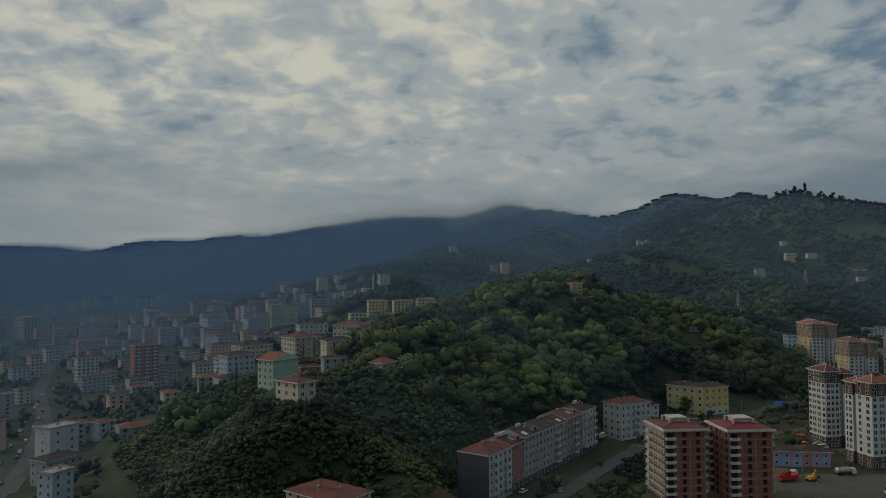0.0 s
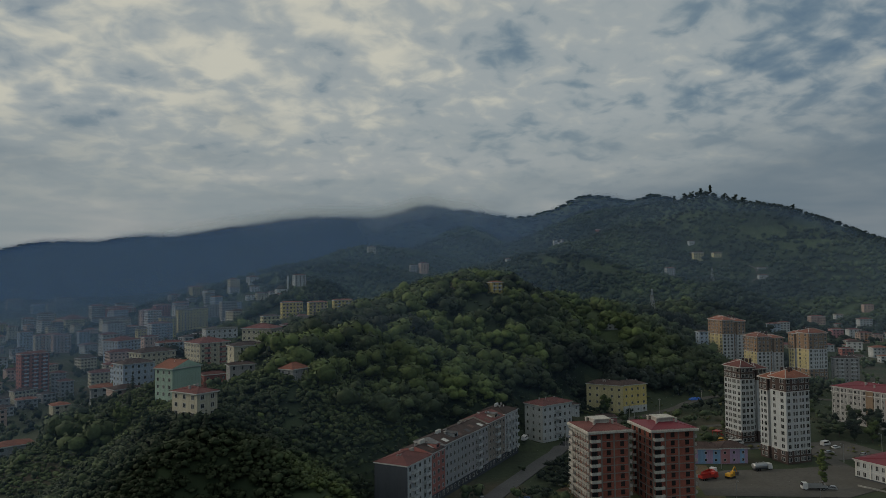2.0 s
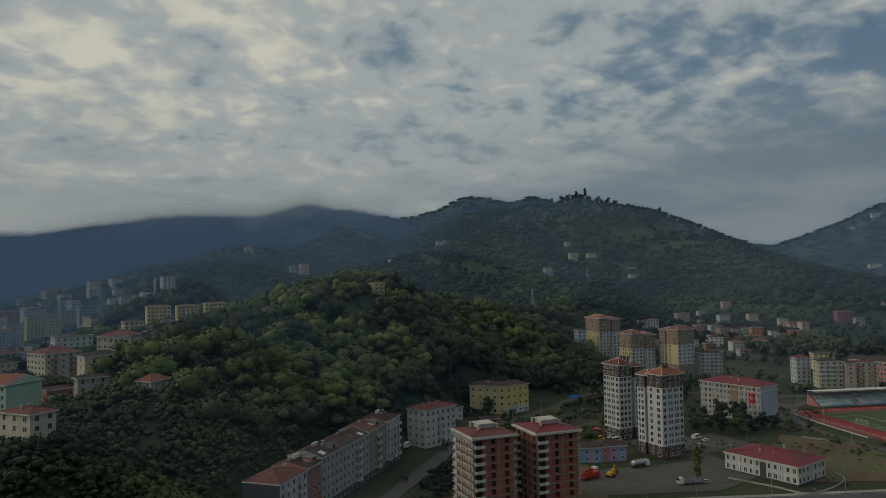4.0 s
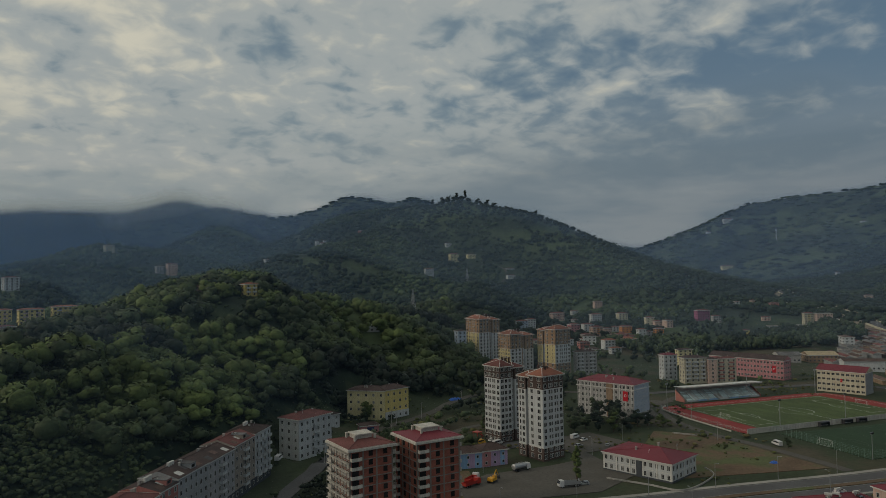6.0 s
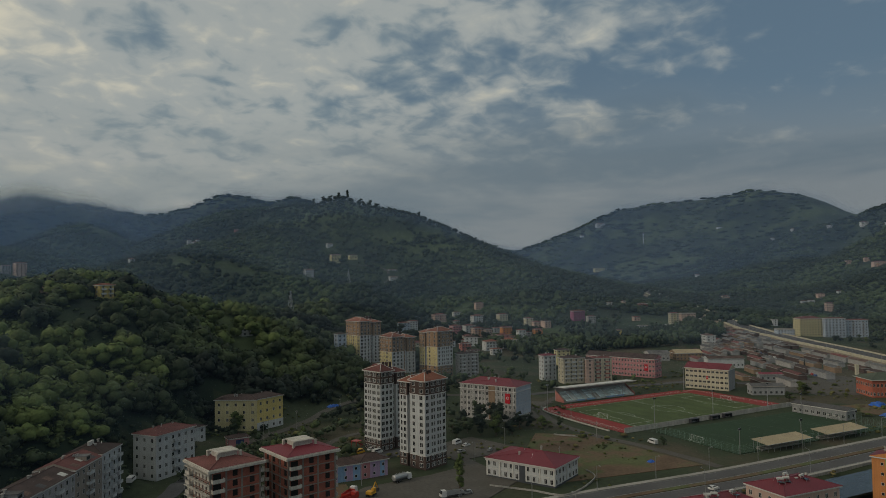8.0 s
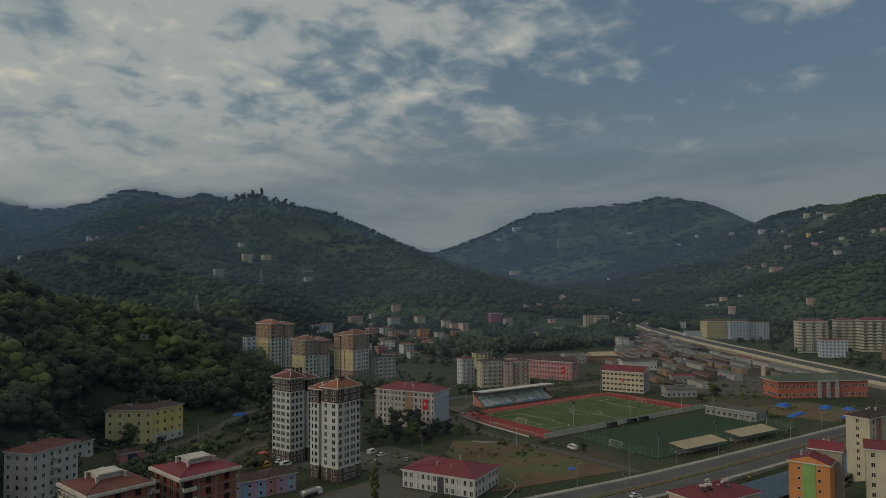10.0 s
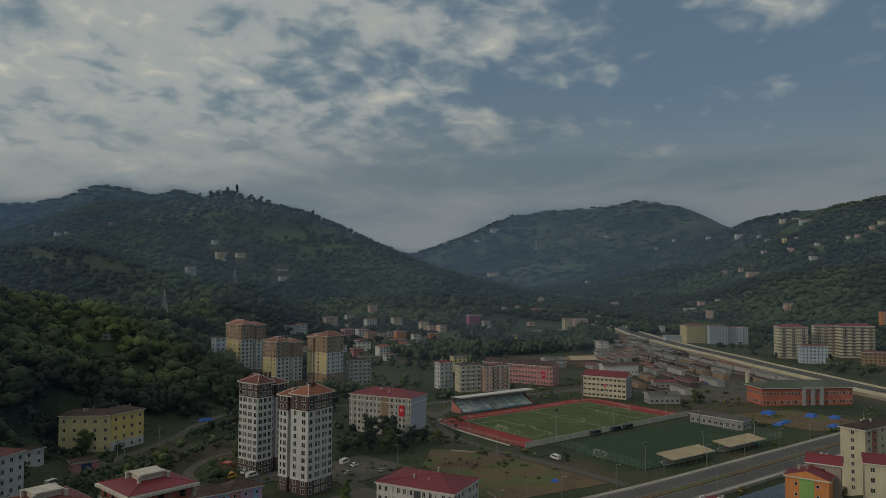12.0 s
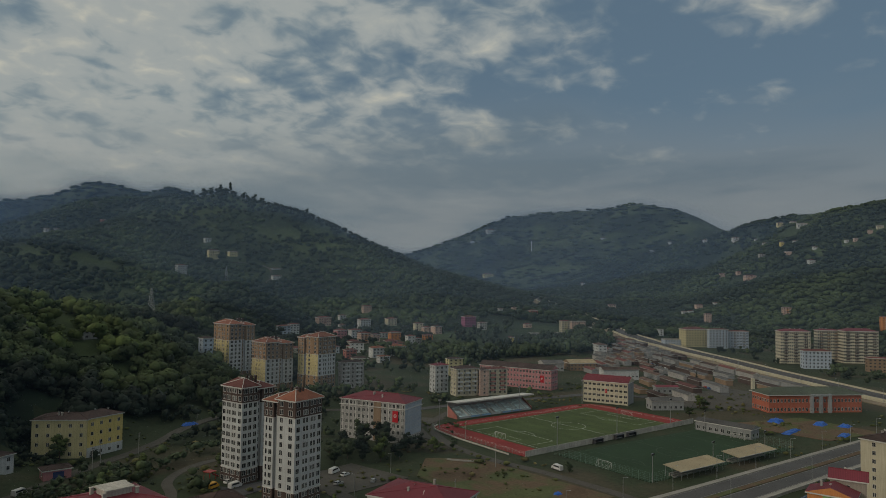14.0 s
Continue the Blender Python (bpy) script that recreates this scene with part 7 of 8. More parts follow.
for k, (mat, text) in enumerate(((leaf_dark, "dense dark green trees on the knoll"), (leaf_mid, "mixed green trees and hazel bushes"), (leaf_light, "fresh green broadleaf crowns near the crest"))):
    for sub, shapes, what in ((tall >= 4.5, near_shapes, ""), (tall < 4.5, bush_shapes, " low bushes")):
        m = (kind == k) & sub
        if m.sum() > 3:
            forest("woodland" if not what else "bushes", np.stack([X, Y, Z, wide, tall], 1)[m], shapes, mat, text + what, 30 + k, "woodland" if not what else "bushes")

# hazel and scrub on the slope below the corner house
X, Y, r = scatter(9600, -210, 60, 140, 400, 26, 0.72)
Z = land(X, Y)
keep = (Z > 1.5) & off_line(X, Y, [(-8, 222), (24, 250), (52, 290), (75, 324)], 15) & ~((X < -95) & (Y > 280) & (Z < 4))
X, Y, Z = X[keep], Y[keep], Z[keep]
tall = r.uniform(1.6, 3.8, len(X)) + np.clip(smooth_noise(X, Y, 30, 19), 0, 1) * 3
spots = np.stack([X, Y, Z, tall * r.uniform(0.5, 0.7, len(X)), tall], 1)
pick = smooth_noise(X, Y, 34, 20) > 0.1
forest("bushes", spots[pick], bush_shapes, leaf_mid, "hazel bushes on the slope below the houses", 46, "bushes")
forest("bushes", spots[~pick], bush_shapes, leaf_mid, "green scrub on the slope below the houses", 47, "bushes")
# low undergrowth that closes the slope between the bushes
X, Y, r = scatter(16000, -160, 130, 140, 540, 61, 0.35)
Z = np.array([land_at(px, py) for px, py in zip(X, Y)])
keep = (Z > 2.5) & off_line(X, Y, [(-8, 222), (24, 250), (52, 290), (75, 324)], 14) & ((Y < 330) | (smooth_noise(X, Y, 9, 63) > 0.1))
X, Y, Z = X[keep], Y[keep], Z[keep]
tall = r.uniform(1.0, 2.2, len(X))
forest("undergrowth", np.stack([X, Y, Z, tall * r.uniform(0.8, 1.2, len(X)), tall], 1), far_shapes, leaf_mid, "low undergrowth covering the slope below the houses", 62, "undergrowth")
# taller hazel on the steep bank below the corner house
X, Y, r = scatter(1500, -85, -5, 170, 262, 64, 0.75)
Z = np.array([land_at(px, py) for px, py in zip(X, Y)])
keep = (Z > 3) & off_line(X, Y, [(-8, 222), (24, 250)], 14)
X, Y, Z = X[keep], Y[keep], Z[keep]
tall = r.uniform(1.8, 3.6, len(X))
forest("bushes", np.stack([X, Y, Z, tall * r.uniform(0.6, 0.8, len(X)), tall], 1), bush_shapes, leaf_mid, "hazel bushes on the steep bank", 65, "bushes")
# gardens between the houses of the town
X, Y, r = scatter(4300, -520, 10, 290, 1150, 27)
Z = land(X, Y)
keep = (smooth_noise(X, Y, 32, 21) > -0.15) & off_line(X, Y, [(-150, 180), (-193, 318), (-262, 459), (-331, 575), (-420, 760)], 9)
X, Y, Z = X[keep], Y[keep], Z[keep]
tall = r.uniform(3, 8, len(X))
forest("garden_trees", np.stack([X, Y, Z, tall * r.uniform(0.4, 0.62, len(X)), tall], 1), mid_shapes, leaf_dark, "garden trees between the town houses", 48, "trees")
# woods on the far ranges
X, Y, r = scatter(12500, -2400, 3300, 1300, 3900, 28)
Z = land(X, Y)
keep = (Z > 25) & ~((X > -350) & (X < 1250) & (Y < 2000)) & (Y > 0.62 * np.abs(X - 200) * 0.9)
X, Y, Z = X[keep], Y[keep], Z[keep]
tall = r.uniform(8, 14, len(X))
forest("woodland", np.stack([X, Y, Z - 2.5, tall * r.uniform(1.4, 2.1, len(X)), tall], 1), far_shapes, leaf_far, "woods on the far mountain ridges", 49)

# the main hill and the village at its foot
X, Y, r = scatter(18500, -350, 1250, 640, 2000, 22)
Z = land(X, Y)
dist = np.hypot(X - 20, Y - 60)
keep = (Z > 7) & (Y > 0.55 * X + 330) & (r.uniform(0, 1, len(X)) < np.clip(1.5 - dist / 2400, 0.35, 1)) & (0.6 * smooth_noise(X, Y, 110, 15) + 0.65 * smooth_noise(X, Y, 34, 55) < 0.62)
keep &= ~((X < -60) & (Y < 1000) & (smooth_noise(X, Y, 60, 17) < 0.3))
X, Y, Z = X[keep], Y[keep], Z[keep]
tall = r.uniform(6, 12, len(X))
wide = tall * r.uniform(0.5, 0.85, len(X))
m = np.hypot(X, Y) < 900
forest("woodland", np.stack([X, Y, Z, wide, tall], 1)[m], mid_shapes, leaf_far, "wooded slopes of the main hill", 41)
forest("woodland", np.stack([X, Y, Z, wide, tall], 1)[~m], far_shapes, leaf_far, "woods near the crest of the main hill", 42)
# the slopes across the valley
X, Y, r = scatter(14500, 850, 2300, 150, 1500, 23)
Z = land(X, Y)
keep = (Z > 9) & (Y < 0.9 * X + 250) & (0.6 * smooth_noise(X, Y, 120, 16) + 0.65 * smooth_noise(X, Y, 36, 56) < 0.62)
X, Y, Z = X[keep], Y[keep], Z[keep]
tall = r.uniform(7, 13, len(X))
forest("woodland", np.stack([X, Y, Z - 1.0, tall * r.uniform(0.65, 1.0, len(X)), tall], 1), far_shapes, leaf_far, "wooded slopes across the valley", 43)
# the belt of trees behind the school
X, Y, r = scatter(2300, 470, 800, 470, 640, 25)
Z = land(X, Y)
base_y = np.where(X < 650, 545 - 0.24 * (X - 490), 507 + 0.17 * (X - 650))
keep = (Y > base_y) & (Y < base_y + 75) & (smooth_noise(X, Y, 35, 22) > -0.6)
X, Y, Z = X[keep], Y[keep], Z[keep]
tall = r.uniform(8, 15, len(X))
forest("tree_belt", np.stack([X, Y, Z, tall * r.uniform(0.34, 0.5, len(X)), tall], 1), mid_shapes, leaf_dark, "belt of broadleaf trees behind the school", 45, "trees")
# hedges and shrubs between the street and the building site
X, Y, r = scatter(1500, 36, 150, 246, 372, 37)
Z = land(X, Y)
keep = off_line(X, Y, [(-8, 222), (24, 250), (52, 290), (75, 324), (88, 342), (100, 362)], 14) & (Y < 0.9 * X + 262) & (smooth_noise(X, Y, 16, 38) > -0.45) & ~((X > 126) & (Y < 300))
keep &= off_line(X, Y, [(150, 325), (158, 340), (163, 355)], 5) & (Y > 0.62 * X + 215)
X, Y, Z = X[keep], Y[keep], Z[keep]
tall = r.uniform(1.5, 4.5, len(X))
forest("bushes", np.stack([X, Y, Z, tall * r.uniform(0.5, 0.8, len(X)), tall], 1), bush_shapes, leaf_dark, "dark shrubs between the street and building site", 52, "bushes")
# shrubs and small trees round the hostel and behind the towers
X, Y, r = scatter(1500, 92, 350, 322, 470, 39)
Z = land(X, Y)
keep = (smooth_noise(X, Y, 18, 40) > -0.05) & (np.hypot((X - 366) / 1.25, Y - 300) > 66) & ~((X > 150) & (X < 240) & (Y < 352)) & off_line(X, Y, [(287, 326), (300, 352), (318, 372), (345, 386)], 6)
keep &= off_line(X, Y, [(150, 325), (163, 355), (175, 367), (190, 372), (215, 372), (245, 385)], 4.5) & off_line(X, Y, [(100, 362), (118, 373), (147, 393), (171, 406), (190, 420), (206, 434), (240, 450), (272, 440), (300, 425)], 5)
X, Y, Z = X[keep], Y[keep], Z[keep]
tall = np.where(r.uniform(0, 1, len(X)) > 0.75, r.uniform(4, 8, len(X)), r.uniform(1, 3, len(X)))
forest("bushes", np.stack([X, Y, Z, tall * r.uniform(0.45, 0.75, len(X)), tall], 1), bush_shapes, leaf_dark, "shrubs and small trees on rough ground", 53, "bushes")
# trees along the fields beyond the highway
X, Y, r = scatter(5200, 640, 1250, 100, 900, 41)
Z = land(X, Y)
keep = (Z < 16) & (Y < 1.3 * X - 590) & (smooth_noise(X, Y, 45, 42) > -0.25 - 0.003 * (X - 800)) & off_line(X, Y, HIGHWAY, 32)
X, Y, Z = X[keep], Y[keep], Z[keep]
tall = r.uniform(3, 9, len(X))
forest("garden_trees", np.stack([X, Y, Z, tall * r.uniform(0.45, 0.7, len(X)), tall], 1), mid_shapes, leaf_dark, "trees and hedges on the fields beyond the highway", 54, "trees")
# weeds and low scrub on the open plots and verges
X, Y, r = scatter(5200, 60, 560, 150, 460, 29)
Z = land(X, Y)
keep = (Z < 8) & (smooth_noise(X, Y, 22, 23) > 0.0) & (np.hypot((X - 366) / 1.25, Y - 300) > 62) & (np.hypot((X - 357) / 1.9, Y - 246) > 32) & off_line(X, Y, MAIN, 12.5)
keep &= ~((X > 126) & (X < 236) & (Y > 255) & (Y < 300)) & off_line(X, Y, [(279, 226), (283, 270), (287, 326), (318, 372)], 3.5)
keep &= off_line(X, Y, [(150, 325), (163, 355), (190, 372), (245, 385)], 4) & off_line(X, Y, [(100, 362), (147, 393), (206, 434), (300, 425)], 5) & off_line(X, Y, [(-8, 222), (24, 250), (88, 342)], 17)
X, Y, Z = X[keep], Y[keep], Z[keep]
tall = r.uniform(0.4, 1.5, len(X)) + (r.uniform(0, 1, len(X)) > 0.93) * 1.5
forest("weeds", np.stack([X, Y, Z, tall * r.uniform(0.7, 1.3, len(X)), tall], 1), far_shapes, weeds, "weeds and low scrub on open plots", 50, "weeds")
# gardens and groves round the village at the foot of the hill
X, Y, r = scatter(3000, 200, 900, 400, 900, 33)
Z = land(X, Y)
keep = (Z < 22) & (Y > 0.50 * X + 262) & (smooth_noise(X, Y, 38, 31) > -0.25) & off_line(X, Y, HIGHWAY, 60) & ~((X > 340) & (X < 430) & (Y > 440) & (Y < 535))
keep &= ~((X > 500) & (Y < 0.78 * X + 90)) & off_line(X, Y, [(100, 362), (147, 393), (206, 434), (240, 450), (272, 440), (300, 425)], 7)
X, Y, Z = X[keep], Y[keep], Z[keep]
tall = r.uniform(4, 11, len(X))
forest("garden_trees", np.stack([X, Y, Z, tall * r.uniform(0.36, 0.56, len(X)), tall], 1), mid_shapes, leaf_dark, "garden trees round the village under the hill", 51, "trees")
# hedges and garden trees on the valley floor
X, Y, r = scatter(5200, -420, 1150, 250, 900, 24)
Z = land(X, Y)
groves = (smooth_noise(X, Y, 40, 18) > 0.12)
keep = (Z < 9) & groves & (np.hypot(X - 362, Y - 295) > 105) & off_line(X, Y, HIGHWAY, 26) & off_line(X, Y, MAIN, 18) & ~((X > 85) & (X < 245) & (Y < 335))
keep &= ~((X > 480) & (X < 900) & (Y > 1.33 * X - 560) & (Y < 1.1 * X - 90)) & off_line(X, Y, [(-150, 180), (-193, 318), (-262, 459), (-331, 575), (-420, 760)], 10)
keep &= off_line(X, Y, [(150, 325), (163, 355), (190, 372), (245, 385)], 6) & off_line(X, Y, [(118, 373), (171, 406), (206, 434)], 6)
X, Y, Z = X[keep], Y[keep], Z[keep]
tall = r.uniform(3, 8.5, len(X))
forest("garden_trees", np.stack([X, Y, Z, tall * r.uniform(0.4, 0.6, len(X)), tall], 1), mid_shapes, leaf_mid, "garden trees and hedges on the valley floor", 44, "trees")


def tree(label, x, y, h, r, mat, narrow=False, seed=1, group=""):
    """A single tree: tapered trunk with limbs, and a crown of leaf sprays."""
    g = random.Random(seed)
    t = thing("tree", pose(x, y, land_at(x, y), 0, 0, 0), label, "tree", group)
    b = Build().tube((0, 0, -0.3), (0.1, 0, h * 0.55), h * 0.022 + 0.06, h * 0.010 + 0.03, 7)
    for i in range(6):
        a, z = g.uniform(0, 6.283), h * g.uniform(0.25, 0.55)
        b.tube((0.05, 0, z), (r * 0.7 * math.cos(a), r * 0.7 * math.sin(a), z + h * 0.22), 0.08, 0.03, 5)
    part("trunk", b, bark, t)
    vs, fs, ns, k = [], [], [], 0
    n = 7 if narrow else 5
    for i in range(n):
        v, f, nv = crown_shape(g, 3, 40, 0.16)
        u = i / (n - 1)
        rr = r * (0.55 + 0.5 * math.sin(math.pi * (0.15 + 0.75 * u))) * (0.8 if not narrow else 1)
        a = g.uniform(0, 6.283)
        off = 0.0 if narrow else r * 0.35
        q = v * np.array((rr, rr, h * (0.13 if narrow else 0.22))) + np.array((off * math.cos(a), off * math.sin(a), h * (0.28 + 0.6 * u)))
        vs.append(q), fs.append(f + k), ns.append(nv)
        k += len(v)
    me = quick_mesh("crown", np.concatenate(vs), np.concatenate(fs), [mat], True)
    soft_normals(me, np.concatenate(ns))
    part("crown", me, mat, t)
    return t


for i, (x, y, h, rr, nar) in enumerate(((173, 263, 15, 2.2, True), (242, 350, 9, 3.2, False), (254, 353, 12, 3.4, False), (255, 338, 13, 3.6, False), (249, 333, 10, 3.0, False), (262, 330, 8, 3.0, False),
                                        (273, 323, 7, 2.6, False), (268, 329, 8, 2.4, False), (236, 340, 8, 3.2, False), (247, 344, 11, 3.3, False), (230, 345, 7, 2.8, False), (238, 332, 9, 3.2, False), (243, 326, 10, 3.0, False), (258, 346, 12, 3.2, False), (226, 336, 7, 2.8, False), (252, 324, 8, 2.8, False),
                                        (283, 322, 5, 2.2, False), (210, 352, 7, 3, False), (196, 356, 6, 2.5, False), (290, 262, 4.5, 2.0, False), (216, 262, 4, 1.8, False), (160, 372, 8, 3, False),
                                        (468, 352, 9, 3.2, False), (476, 346, 8, 2.8, False), (478, 295, 8, 3.6, False), (470, 288, 7, 3.2, False), (444, 285, 6, 2.8, False), (142, 412, 10, 4.0, False), (136, 402, 9, 3.6, False),
                                        (-67, 250, 8, 2.6, False), (-92, 300, 14, 4.2, False), (-100, 312, 13, 4, False))):
    tree("tall narrow poplar beside the yard" if nar else "broadleaf tree with a rounded green crown", x, y, h, rr * (1.4 if 225 < x < 275 and y > 320 else 1.0), leaf_dark if 225 < x < 275 and y > 320 and i % 2 else leaf_mid if i % 3 else leaf_light, nar, 100 + i, "single trees")


def conifer(label, x, y, h, r, seed):
    g = random.Random(seed)
    t = thing("conifer", pose(x, y, land_at(x, y), 0, 0, 0), label, "tree", "conifers")
    part("trunk", Build().tube((0, 0, -0.3), (0, 0, h * 0.95), h * 0.02 + 0.05, 0.03, 6), bark, t)
    b = Build()
    for k in range(9):
        z = h * (0.18 + 0.8 * k / 9)
        rr = r * (1 - k / 9.6)
        for i in range(11):
            a = i * 0.571 + k + g.uniform(-0.1, 0.1)
            q = rr * g.uniform(0.75, 1.1)
            w = rr * 0.26
            tip = (q * math.cos(a), q * math.sin(a), z - rr * 0.28)
            b.face([(0, 0, z + h * 0.05), (tip[0] - w * math.sin(a), tip[1] + w * math.cos(a), tip[2]), tip])
            b.face([(0, 0, z + h * 0.05), tip, (tip[0] + w * math.sin(a), tip[1] - w * math.cos(a), tip[2])])
    part("crown", b, leaf_dark, t)


conifer("dark spruce standing before the cream corner house", -47.5, 243.0, 9.5, 2.3, 3)
for i, (x, y, h) in enumerate(((-110, 372, 12), (-116, 384, 11), (-98, 330, 10), (487, 372, 10), (493, 380, 9), (640, 420, 9), (648, 428, 8), (590, 350, 9))):
    conifer("dark conifer between the houses", x, y, h, h * 0.22, 10 + i)

# ---------------------------------------------------------------- vehicles
paint_white = material("white_car_paint", (0.60, 0.60, 0.60), 0.3, 0.05, 0.5, 4.0, 0.0, spec=0.5)
paint_silver = material("silver_car_paint", (0.36, 0.37, 0.38), 0.3, 0.05, 0.5, 4.0, 0.0, metal=0.4, spec=0.5)
paint_dark = material("dark_car_paint", (0.035, 0.04, 0.05), 0.3, 0.05, 0.5, 4.0, 0.0, spec=0.5)
paint_red = material("red_lorry_paint", (0.36, 0.03, 0.02), 0.4, 0.1, 0.5, 4.0, 0.0, spec=0.5)
paint_yellow = material("yellow_digger_paint", (0.55, 0.30, 0.03), 0.5, 0.15, 0.5, 4.0, 0.1)
paint_blue = material("blue_car_paint", (0.05, 0.12, 0.32), 0.3, 0.05, 0.5, 4.0, 0.0, spec=0.5)
rubber = material("tyre_rubber", (0.02, 0.02, 0.02), 0.9, 0.2, 1.0, 8.0, 0.2)


def wheel(parent, x, y, r=0.33, w=0.22):
    ob = part("wheel", Build().tube((x, y - w / 2, r), (x, y + w / 2, r), r, r, 12), rubber, parent)
    part("rim", Build().tube((x, y - w / 2 - 0.012, r), (x, y + w / 2 + 0.012, r), r * 0.55, r * 0.55, 8), metal_grey, ob)


def shell(profile, half, mat_slices):
    """A body drawn out across its width from a side profile, narrower above."""
    b = Build()
    n = len(profile)
    left = [(x, -half * k, z) for x, z, k in profile]
    right = [(x, half * k, z) for x, z, k in profile]
    for i in range(n):
        j = (i + 1) % n
        b.face([left[i], left[j], right[j], right[i]], mat_slices.get(i, 0))
    b.face(left[::-1]), b.face(right)
    return b


def car(label, x, y, turn, mat, group="parked cars", far=False):
    t = thing("car", pose(x, y, land_at(x, y) + 0.16, 0, 0, turn), label, "car", group)
    body = [(-2.1, 0.28, 1), (-2.1, 0.85, 0.97), (-1.95, 0.98, 0.95), (-1.6, 1.40, 0.80), (0.1, 1.45, 0.80), (0.95, 0.98, 0.93), (2.0, 0.80, 0.94), (2.1, 0.55, 0.98), (2.1, 0.28, 1)]
    part("body", shell(body, 0.85, {2: 1, 4: 1}), (mat, glass), t)
    for s in (-1, 1):
        if far:
            for px in (-1.3, 1.3):
                part("wheel", Build().tube((px, s * 0.65, 0.33), (px, s * 0.87, 0.33), 0.33, 0.33, 8), rubber, t)
            continue
        b = Build()
        q = [(-1.5, 0.98), (-1.35, 1.34), (0.05, 1.38), (0.75, 0.98)]
        b.face([(a, s * (0.845 if z < 1.2 else 0.72), z) for a, z in q][::s])
        part("side_window", b, glass, t)
        for px in (-1.3, 1.3):
            wheel(t, px, s * 0.76)
    return t


def van(label, x, y, turn, mat, group="parked vans"):
    t = thing("van", pose(x, y, land_at(x, y) + 0.16, 0, 0, turn), label, "van", group)
    body = [(-2.7, 0.35, 1), (-2.7, 2.2, 0.94), (1.3, 2.25, 0.94), (2.0, 1.35, 0.97), (2.65, 1.15, 0.97), (2.7, 0.35, 1)]
    part("body", shell(body, 0.98, {2: 1}), (mat, glass), t)
    for s in (-1, 1):
        b = Build()
        b.face([(-2.3, s * 0.975, 1.35), (1.5, s * 0.975, 1.35), (1.15, s * 0.955, 1.95), (-2.3, s * 0.955, 1.95)][::s])
        part("side_window", b, glass, t)
        for px in (-1.7, 1.7):
            wheel(t, px, s * 0.88, 0.36)
    return t


def lorry(label, x, y, turn, cab, load, kind_of):
    t = thing("lorry", pose(x, y, land_at(x, y) + 0.2, 0, 0, turn), label, "lorry", "lorries in the yard")
    part("cab", shell([(2.4, 0.6, 1), (2.4, 2.7, 0.96), (4.1, 2.7, 0.94), (4.4, 1.6, 0.98), (4.4, 0.6, 1)], 1.15, {2: 1}), (cab, glass), t)
    part("chassis", Build().box(-4.2, -0.9, 0.7, 2.4, 0.9, 1.0), metal_dark, t)
    if kind_of == "tank":
        b = Build()
        n, k = 12, 0
        for px, rr in ((-4.3, 0.7), (-4.1, 1.12), (2.0, 1.12), (2.2, 0.7)):
            b.v.extend((px, 1.15 * rr * math.cos(i * 2 * math.pi / n), 2.05 + rr * math.sin(i * 2 * math.pi / n)) for i in range(n))
        for s in range(3):
            for i in range(n):
                j = (i + 1) % n
                b.f.append((s * n + i, s * n + j, s * n + n + j, s * n + n + i))
                b.m.append(0)
        b.f.extend([tuple(range(n))[::-1], tuple(range(3 * n, 4 * n))])
        b.m.extend([0, 0])
        part("tank", b, load, t)
        for px in (-2.6, -1.0, 0.6):
            part("hatch", Build().tube((px, 0, 3.1), (px, 0, 3.4), 0.35, 0.35, 8), metal_grey, t)
    else:
        b = Build().box(-4.3, -1.15, 1.0, 2.3, 1.15, 1.15)
        for q in ((-4.3, -1.15, 2.3, -1.07), (-4.3, 1.07, 2.3, 1.15), (-4.3, -1.07, -4.22, 1.07), (2.22, -1.07, 2.3, 1.07)):
            b.box(q[0], q[1], 1.15, q[2], q[3], 2.1)
        part("load_bed", b, load, t)
    for px in (-3.2, -2.1, 3.2):
        for s in (-1, 1):
            wheel(t, px, s * 0.95, 0.5, 0.32)
    return t


def digger(label, x, y, turn):
    t = thing("digger", pose(x, y, land_at(x, y) + 0.15, 0, 0, turn), label, "digger")
    for s in (-1, 1):
        part("crawler_track", Build().box(-1.8, s * 1.0 - 0.3, 0, 1.8, s * 1.0 + 0.3, 0.8), metal_dark, t)
    part("engine_house", Build().box(-1.9, -1.2, 0.9, 0.6, 1.2, 2.0), paint_yellow, t)
    part("cab", Build().box(0.0, -1.2, 0.92, 1.5, -0.1, 2.8), paint_yellow, t)
    part("boom", Build().tube((1.3, 0.4, 1.4), (3.8, 0.4, 4.0), 0.3, 0.22, 6), paint_yellow, t)
    part("arm", Build().tube((3.8, 0.4, 4.0), (5.4, 0.4, 1.6), 0.22, 0.16, 6), paint_yellow, t)
    part("bucket", Build().box(4.9, -0.1, 0.4, 5.9, 0.9, 1.4), metal_dark, t)


